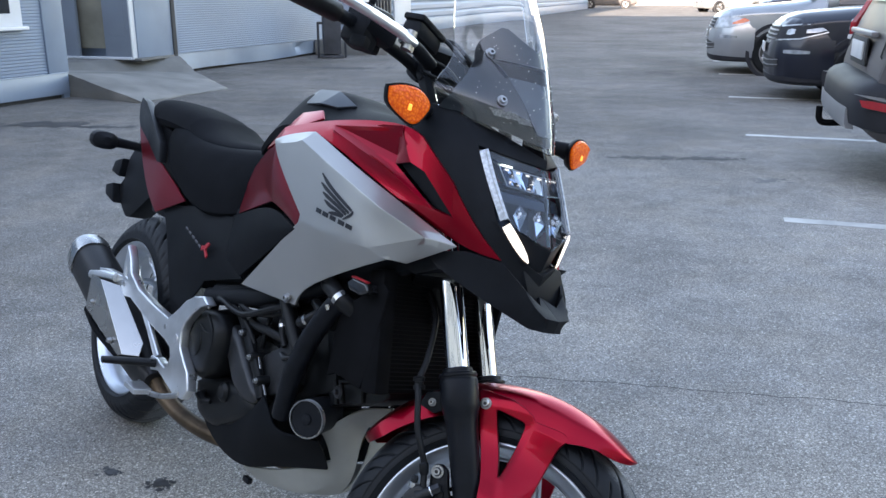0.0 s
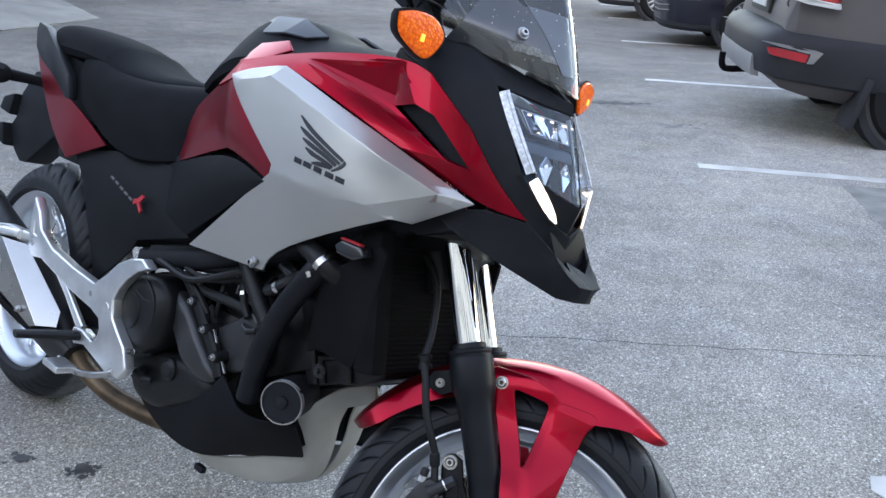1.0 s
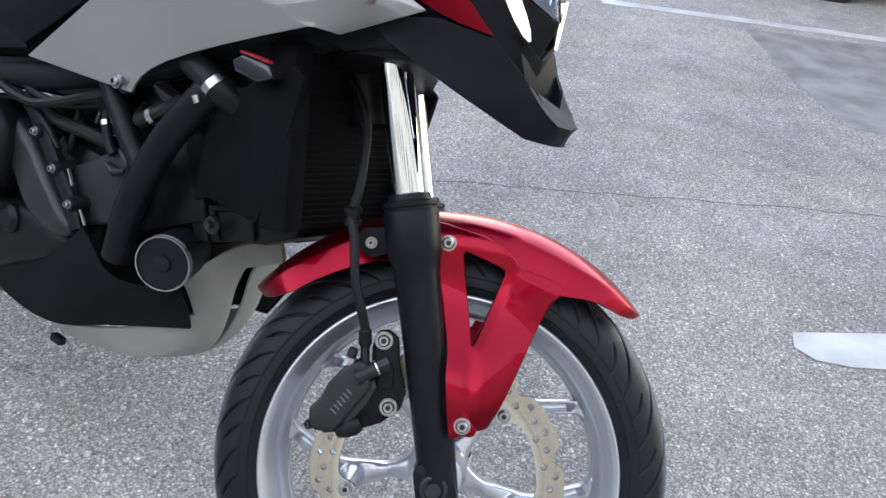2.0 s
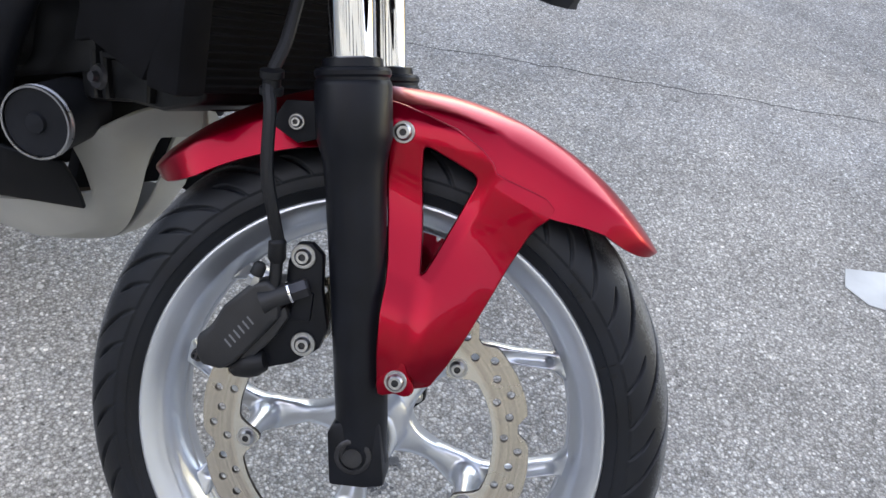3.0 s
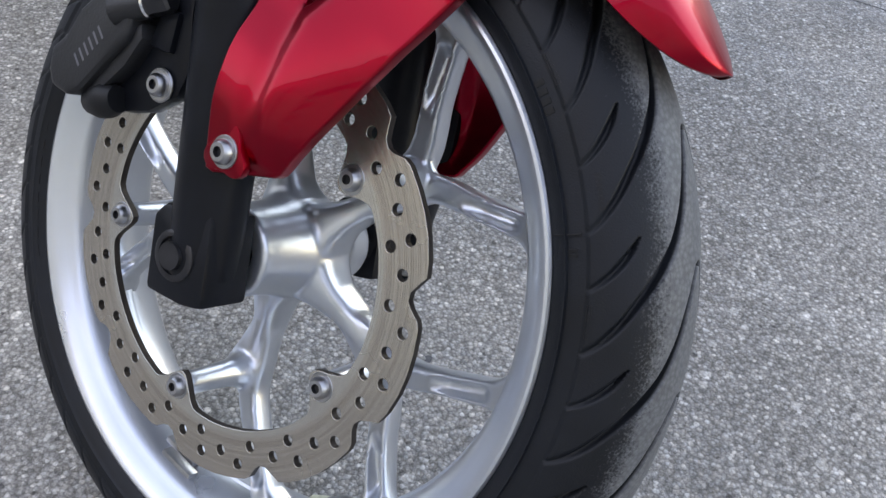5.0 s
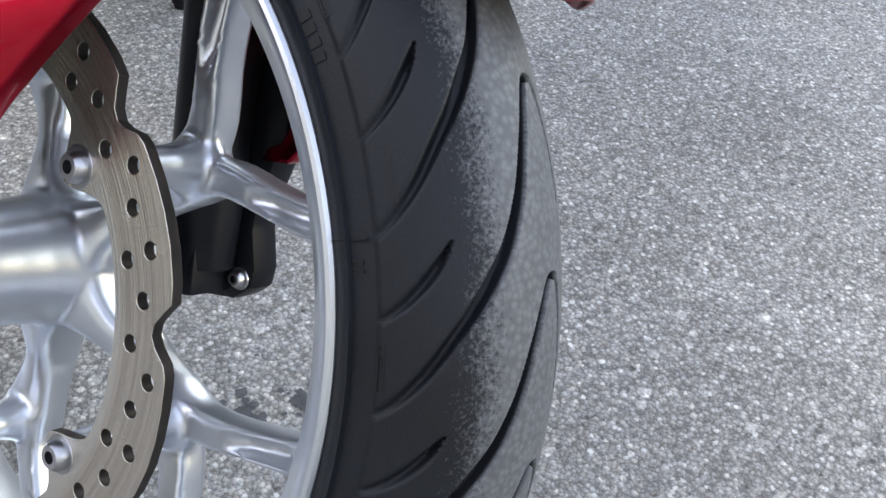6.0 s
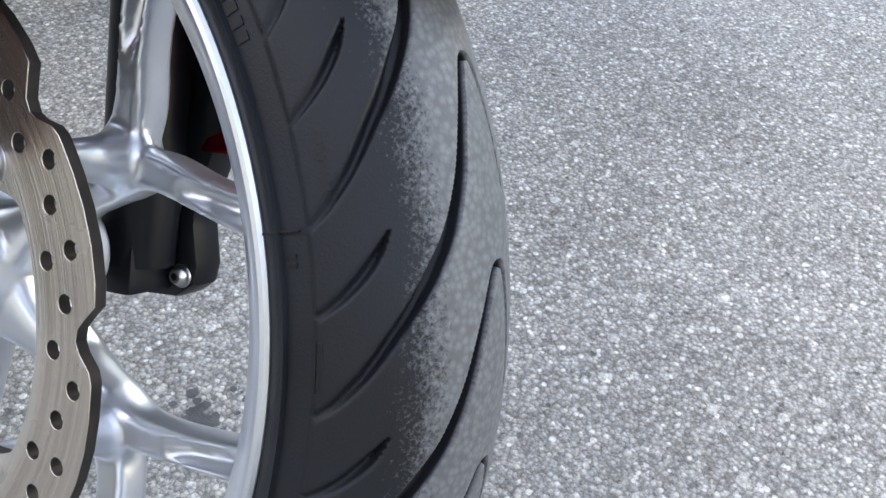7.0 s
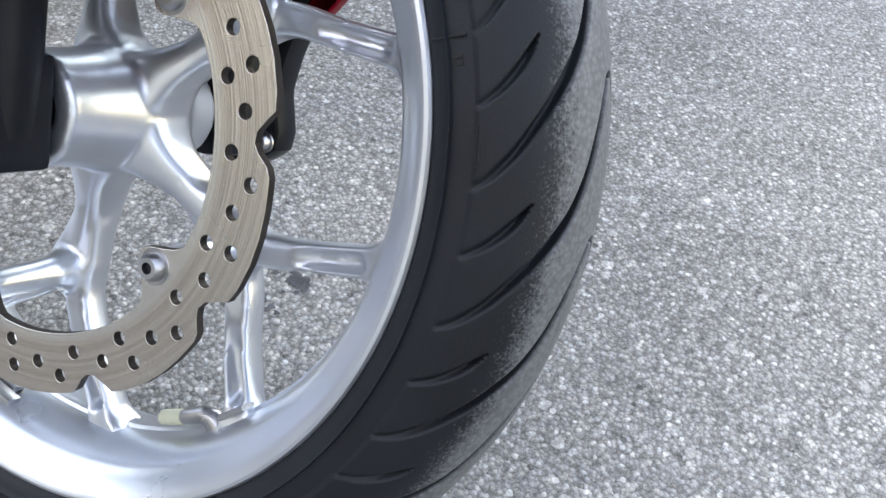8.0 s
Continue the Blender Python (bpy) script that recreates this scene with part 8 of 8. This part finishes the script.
def car_wheel(parent, x, y, r, s):
    wh = part("wheel", lathe([(-0.10, r * 0.62), (-0.115, r * 0.68), (-0.115, r * 0.90), (-0.095, r * 0.97), (-0.05, r), (0.05, r), (0.1, r * 0.96), (0.1, r * 0.6)], 40, True), RUBBER, parent, "", Matrix.Translation((x, y, r)) @ Matrix.Rotation(0 if s < 0 else math.pi, 4, "Z"))
    bm = lathe([(-0.08, r * 0.62), (-0.112, r * 0.66), (-0.112, r * 0.63), (-0.05, r * 0.58), (0.08, r * 0.58), (0.08, r * 0.62)], 40, True)
    lathe([(-0.075, 0.0001), (-0.075, r * 0.16), (-0.06, r * 0.2), (-0.02, r * 0.2)], 20, False, bm)
    for k in range(10):
        a = 2 * math.pi * (k // 2) / 5 + (0.17 if k % 2 else -0.17)
        a0 = 2 * math.pi * (k // 2) / 5 + (0.3 if k % 2 else -0.3) * 0.6
        sweep([(r * 0.16 * math.cos(a0), -0.072, r * 0.16 * math.sin(a0)), (r * 0.61 * math.cos(a), -0.095, r * 0.61 * math.sin(a))], [(r * 0.045, 0.012), (r * 0.055, 0.012)], (0, 1, 0), 8, 0.6, bm)
    part("rim", bm, CAR_ALLOY, wh)
    part("brake", lathe([(-0.02, 0.0001), (-0.02, r * 0.5), (0.02, r * 0.5)], 24), DOOR_DARK, wh)


def car(name, label, m, paint, stations, length, width, wheels, r, clad=True):
    """stations: x, low z, belt z, top z, width factor, top width factor; front at x = 0, tail at -length."""
    c = thing(name, label, "car", m, "parked cars")
    h = width / 2
    rings = []
    for x, z0, zb, zt, w, wt in stations:
        rings.append([V((x, -h * w * 0.82, z0)), V((x, -h * w * 0.97, z0 + 0.12)), V((x, -h * w, (z0 + zb) * 0.55)), V((x, -h * w * 0.965, zb)), V((x, -h * wt, zt - 0.05)), V((x, -h * wt * 0.86, zt)),
                      V((x, h * wt * 0.86, zt)), V((x, h * wt, zt - 0.05)), V((x, h * w * 0.965, zb)), V((x, h * w, (z0 + zb) * 0.55)), V((x, h * w * 0.97, z0 + 0.12)), V((x, h * w * 0.82, z0))])
    bm = loft(rings)
    bmesh.ops.recalc_face_normals(bm, faces=bm.faces)
    part("body", soft_edges(bm, 0.03, 3, 30), paint, c, sharp=50)
    for x in wheels:
        for s in (-1, 1):
            part("wheel_arch", lathe([(-0.012, r * 1.22), (-0.02, r * 1.20), (-0.02, r * 1.06), (0.2, r * 1.04), (0.2, r * 1.22)], 36, True), CAR_TRIM, c, "", Matrix.Translation((x, s * h * 0.985, r * 1.02)) @ Matrix.Rotation(0 if s < 0 else math.pi, 4, "Z"))
            part("arch_well", lathe([(-0.004, 0.0001), (-0.004, r * 1.08), (0.05, r * 1.08)], 30), DOOR_DARK, c, "", Matrix.Translation((x, s * h * 0.985, r * 1.02)) @ Matrix.Rotation(0 if s < 0 else math.pi, 4, "Z"))
            car_wheel(c, x, s * (h - 0.10), r, s)
    return c


GREYBROWN = material("grey_brown_car_paint", (0.105, 0.095, 0.096), 0.5, 0.0, 0.08, 2, coat=0.04, spec=0.2)
NIGHT = material("dark_blue_car_paint", (0.008, 0.010, 0.020), 0.3, 0.2, 0.1, 2, coat=0.4)
PALE = material("silver_car_paint", (0.36, 0.375, 0.39), 0.3, 0.6, 0.04, 2, coat=0.8)

WAGON = [(0.0, 0.30, 0.60, 0.72, 0.78, 0.7), (-0.25, 0.24, 0.68, 0.88, 0.95, 0.85), (-1.3, 0.22, 0.78, 1.0, 1.0, 0.86), (-1.55, 0.22, 0.90, 1.05, 1.0, 0.84), (-2.2, 0.22, 0.95, 1.52, 1.0, 0.72), (-3.2, 0.22, 0.97, 1.58, 1.0, 0.72), (-4.15, 0.24, 1.0, 1.55, 1.0, 0.72), (-4.48, 0.28, 1.0, 1.44, 0.98, 0.70), (-4.64, 0.32, 0.98, 1.06, 0.95, 0.80), (-4.70, 0.36, 0.70, 0.80, 0.93, 0.88)]
REARWHEEL = V((3.46, 5.52, 0))
heading = math.degrees(math.atan2(LINE_DIR.y, LINE_DIR.x))
wag_m = Matrix.Translation(REARWHEEL) @ pose(0, 0, 0, 0, 0, heading) @ Matrix.Translation((3.80, 0.84, 0))
wagon = car("parked_wagon", "dark grey estate car with red tail lamps", wag_m, GREYBROWN, WAGON, 4.8, 1.88, (-0.95, -3.80), 0.34)
TAIL = [(-3.95, 0.962), (-4.3, 0.965), (-4.6, 0.96), (-4.73, 0.93), (-4.80, 0.85), (-4.835, 0.70), (-4.855, 0.45), (-4.86, 0.2)]
TAIL = [V((x, -y, 0)) for x, y in TAIL] + [V((x, y, 0)) for x, y in TAIL[::-1]]


def round_tail(path, prof):
    """Follows the tail's plan; prof: (out, z) at the side, z lifted towards the middle."""
    path = smooth_path(path, 5)
    rings = []
    for i, p in enumerate(path):
        d = path[min(i + 1, len(path) - 1)] - path[max(i - 1, 0)]
        out = V((d.y, -d.x, 0)).normalized()
        out = out if out.dot(p - V((-3.6, 0, 0))) > 0 else -out
        lift = min(1, max(0, (-4.0 - p.x) / 0.9))
        rings.append([p + out * o + V((0, 0, z + (0.09 * lift if z < 0.45 else 0.02 * lift))) for o, z in prof])
    return loft(rings)


part("bumper", round_tail(TAIL, [(-0.2, 0.33), (-0.06, 0.325), (-0.012, 0.345), (0.0, 0.40), (0.004, 0.52), (0.0, 0.60), (-0.015, 0.645), (-0.05, 0.675), (-0.13, 0.70), (-0.25, 0.71)]), CAR_TRIM, wagon, "dark grey plastic bumper", sharp=50)
part("skid_plate", round_tail(TAIL[5:11], [(-0.05, 0.30), (0.0, 0.305), (0.014, 0.34), (0.017, 0.42), (0.012, 0.445), (-0.03, 0.45)]), SKID, wagon, sharp=50)
for s in (-1, 1):
    part("tail_lamp", slab([(-4.445, s * 0.958, 0.88), (-4.615, s * 0.95, 0.905), (-4.680, s * 0.915, 0.93), (-4.685, s * 0.895, 1.02), (-4.625, s * 0.885, 1.12), (-4.485, s * 0.82, 1.42), (-4.335, s * 0.80, 1.42), (-4.445, s * 0.93, 1.12)], 0.05, 0.012, (0.7, -s * 0.7, 0)), CAR_RED, wagon, "red tail lamp")
    part("lamp_band", slab([(-4.435, s * 0.962, 0.85), (-4.615, s * 0.955, 0.875), (-4.690, s * 0.915, 0.895), (-4.685, s * 0.915, 0.93), (-4.615, s * 0.955, 0.91), (-4.445, s * 0.962, 0.885)], 0.05, 0.006, (0.7, -s * 0.7, 0)), PLATE, wagon)
    part("lamp_window", slab([(-4.687, s * 0.912, 0.965), (-4.630, s * 0.953, 0.95), (-4.610, s * 0.95, 1.03), (-4.672, s * 0.91, 1.05)], 0.05, 0.006, (0.7, -s * 0.7, 0)), CAR_LAMP, wagon)
    rf = part("reflector", slab([(-4.84, s * 0.905, 0.635), (-4.76, s * 0.944, 0.63), (-4.52, s * 0.97, 0.60), (-4.47, s * 0.972, 0.585), (-4.52, s * 0.972, 0.515), (-4.56, s * 0.97, 0.515), (-4.545, s * 0.97, 0.575), (-4.76, s * 0.942, 0.615)], 0.012, 0.002, (0, -s, 0)), SKID, wagon)
    part("red_glass", slab([(-4.81, s * 0.937, 0.603), (-4.74, s * 0.962, 0.60), (-4.555, s * 0.977, 0.57), (-4.57, s * 0.977, 0.52), (-4.74, s * 0.962, 0.55), (-4.79, s * 0.947, 0.56)], 0.012, 0.003, (0, -s, 0)), CAR_RED, rf)
    part("mud_flap", box((-4.20, s * 0.86, 0.28), (0.05, 0.26, 0.34), 0.01, pose(0, 0, 0, 0, 14, 0)), CAR_TRIM, wagon)
    part("side_glass", slab([(-1.75, s * 0.90, 1.02), (-4.45, s * 0.92, 1.06), (-4.25, s * 0.74, 1.46), (-2.3, s * 0.74, 1.46)], 0.01, 0, (0, -s, 0)), CAR_GLASS, wagon)
    part("gate_seam", sweep([(-4.62, s * 0.84, 0.74), (-4.69, s * 0.74, 0.86), (-4.66, s * 0.72, 0.98)], [(0.006, 0.006)], (0, 1, 0), 6), DOOR_DARK, wagon)
part("plate_recess", box((-4.715, 0, 0.86), (0.02, 0.66, 0.19), 0.01), DOOR_DARK, wagon)
part("number_plate", box((-4.728, 0, 0.865), (0.016, 0.5, 0.12), 0.004), PLATE, wagon)
part("rear_glass", slab([(-4.615, -0.64, 1.2), (-4.615, 0.64, 1.2), (-4.50, 0.56, 1.42), (-4.50, -0.56, 1.42)], 0.01, 0, (1, 0, 0)), CAR_GLASS, wagon)
part("tow_bar", tube([(-4.6, 0, 0.36), (-4.84, 0, 0.33), (-4.92, 0, 0.35), (-4.93, 0, 0.45)], 0.024, 10, 4), SOOTBLACK, wagon)
part("tailgate_trim", box((-4.70, 0, 0.985), (0.05, 0.96, 0.035), 0.012), SKID, wagon)

SUV = [(-0.16, 0.30, 0.80, 0.95, 0.66, 0.60), (-0.34, 0.24, 0.90, 1.015, 0.90, 0.76), (-0.66, 0.24, 0.945, 1.055, 0.995, 0.82), (-1.25, 0.25, 0.97, 1.11, 1.0, 0.86), (-1.5, 0.25, 1.0, 1.16, 1.0, 0.85), (-2.2, 0.25, 1.05, 1.66, 1.0, 0.72), (-3.2, 0.25, 1.06, 1.72, 1.0, 0.72), (-4.3, 0.27, 1.06, 1.66, 1.0, 0.70), (-4.62, 0.32, 1.0, 1.2, 0.97, 0.80), (-4.70, 0.4, 0.8, 0.9, 0.92, 0.85)]
NOSE = [(0.0, 0.0), (-0.008, 0.25), (-0.035, 0.48), (-0.10, 0.68), (-0.21, 0.82), (-0.36, 0.91), (-0.54, 0.945), (-0.70, 0.952)]
NOSE_SKIN = [(-0.30, 0.20), (-0.06, 0.20), (-0.015, 0.235), (0.0, 0.30), (0.012, 0.42), (0.018, 0.52), (0.010, 0.62), (-0.012, 0.72), (-0.045, 0.82), (-0.085, 0.90), (-0.15, 0.955), (-0.28, 0.99)]


def on_nose(t, z, s, off=0.0):
    """A point of the front: t from the middle (0) round to the flank (1), z up, s the side."""
    t = max(0.0, min(1.0, t)) * (len(NOSE) - 1)
    i = min(int(t), len(NOSE) - 2)
    a, b = V((*NOSE[i], 0)), V((*NOSE[i + 1], 0))
    before, after = V((*NOSE[max(i - 1, 0)], 0)), V((*NOSE[min(i + 2, len(NOSE) - 1)], 0))
    d = (b - before).lerp(after - a, t - i)
    n = V((d.y, -d.x, 0)).normalized()
    p = a.lerp(b, t - i) + n * (float(np.interp(z, [q[1] for q in NOSE_SKIN], [q[0] for q in NOSE_SKIN])) + off)
    return V((p.x, p.y * s, z))


def nose_patch(t0, t1, low, high, s, off=0.008, thick=0.03, n=12):
    """A shell on the front from t0 to t1; low and high: heights at both ends and the middle."""
    sheet = []
    for i in range(n + 1):
        f = i / n
        z0, z1 = float(np.interp(f, [0, 0.5, 1], low)), float(np.interp(f, [0, 0.5, 1], high))
        sheet.append([on_nose(t0 + (t1 - t0) * f, z0 + (z1 - z0) * k / 5, s, off) for k in range(6)])
    bm = loft(sheet, False, False)
    bmesh.ops.recalc_face_normals(bm, faces=bm.faces)
    if sum((f.normal.dot(V((1, s, 0))) for f in bm.faces)) < 0:
        bmesh.ops.reverse_faces(bm, faces=bm.faces)
    bmesh.ops.solidify(bm, geom=bm.faces[:], thickness=thick)
    return bm


def suv(label, m, paint, amber):
    c = car("parked_suv", label, m, paint, SUV, 4.7, 1.9, (-1.02, -3.75), 0.36)
    ts = [k / 28 for k in range(29)]
    rings = [[on_nose(t, z, -1) for _, z in NOSE_SKIN] for t in ts[::-1]] + [[on_nose(t, z, 1) for _, z in NOSE_SKIN] for t in ts[1:]]
    bm = loft(rings, False, False)
    bmesh.ops.recalc_face_normals(bm, faces=bm.faces)
    part("front_bumper", bm, paint, c, sharp=60)
    for s in (-1, 1):
        part("grille", nose_patch(0.0, 0.36, (0.70, 0.70, 0.72), (0.88, 0.88, 0.87), s, 0.004, 0.03), DOOR_DARK, c)
        for k in range(4):
            z = 0.715 + 0.048 * k
            part("grille_bar", nose_patch(0.0, 0.35, (z, z, z), (z + 0.020, z + 0.020, z + 0.016), s, 0.016, 0.012), SKID, c)
        lamp = part("head_lamp", nose_patch(0.37, 0.97, (0.715, 0.74, 0.84), (0.86, 0.89, 0.905), s, 0.006, 0.03), CAR_LAMP if amber else CAR_TRIM, c, "clear head lamp")
        part("lamp_edge", nose_patch(0.37, 0.98, (0.862, 0.892, 0.907), (0.878, 0.906, 0.918), s, 0.010, 0.012), CAR_LAMP, lamp)
        part("lamp_edge", nose_patch(0.37, 0.97, (0.700, 0.728, 0.826), (0.716, 0.742, 0.842), s, 0.010, 0.012), CAR_LAMP, lamp)
        if amber:
            part("turn_lamp", nose_patch(0.70, 0.96, (0.775, 0.80, 0.85), (0.80, 0.87, 0.90), s, 0.012, 0.012), AMBER_CAR, lamp, "amber corner lamp")
        else:
            part("lamp_eye", nose_patch(0.50, 0.60, (0.78, 0.775, 0.79), (0.83, 0.845, 0.84), s, 0.012, 0.012), CAR_LAMP, lamp)
            part("lamp_eye", nose_patch(0.72, 0.92, (0.80, 0.81, 0.84), (0.84, 0.86, 0.87), s, 0.012, 0.012), CAR_LAMP, lamp)
        part("fog_lamp", nose_patch(0.52, 0.78, (0.565, 0.56, 0.57), (0.60, 0.61, 0.60), s, 0.008, 0.02), CAR_LAMP, c)
        part("intake", nose_patch(0.0, 0.45, (0.36, 0.37, 0.40), (0.52, 0.52, 0.48), s, 0.004, 0.03), DOOR_DARK, c)
        for z in (0.40, 0.46):
            part("intake_trim", nose_patch(0.05, 0.46, (z, z, z + 0.02), (z + 0.012, z + 0.012, z + 0.03), s, 0.014, 0.012), SKID, c)
        part("lower_lip", nose_patch(0.0, 1.0, (0.205, 0.205, 0.205), (0.30, 0.29, 0.27), s, 0.010, 0.03), CAR_TRIM, c)
        part("side_glass", slab([(-1.7, s * 0.92, 1.08), (-4.4, s * 0.93, 1.12), (-4.2, s * 0.75, 1.58), (-2.25, s * 0.75, 1.58)], 0.01, 0, (0, -s, 0)), CAR_GLASS, c)
        part("door_mirror", box((-1.75, s * 1.02, 1.10), (0.16, 0.2, 0.14), 0.04), paint, c)
    part("number_plate", box((0.030, 0, 0.605), (0.014, 0.5, 0.11), 0.004), PLATE, c)
    part("windscreen", slab([(-1.46, -0.78, 1.18), (-1.46, 0.78, 1.18), (-2.16, 0.64, 1.64), (-2.16, -0.64, 1.64)], 0.012, 0, (0.5, 0, 0.85)), CAR_GLASS, c)
    return c


AMBER_CAR = material("amber_car_lamp", (0.75, 0.16, 0.05), 0.2, 0, 0.2, 12, coat=0.6)
suv("dark blue off-road car with a chrome grille", pose(3.70, 11.52, 0, 0, 0, 165.3), NIGHT, False)
suv("silver off-road car with amber corner lamps", pose(3.88, 15.15, 0, 0, 0, 165.3), PALE, True)

# far side of the yard, in the sun
for k, (x, y, turn, paint, lab) in enumerate(((15.5, 50, 185, NIGHT, "dark car parked in the sun"), (14.4, 60, 200, PALE, "pale car parked in the sun"), (8.0, 74, 170, GREYBROWN, "grey car parked in the sun"), (17.0, 62, 180, PALE, "pale car parked in the sun"))):
    car("parked_car", lab, pose(x, y, 0, 0, 0, turn), paint, WAGON, 4.8, 1.88, (-0.95, -3.80), 0.34)
HEDGE = material("far_wall_paint", (0.4, 0.38, 0.35), 0.8, 0, 0.2, 0.3, 0.3, 20)
tagged(part("wall_far", box((20, 92, 3), (120, 1, 6), 0.05), HEDGE), "far pale boundary wall of the yard", "wall", kind="structure")
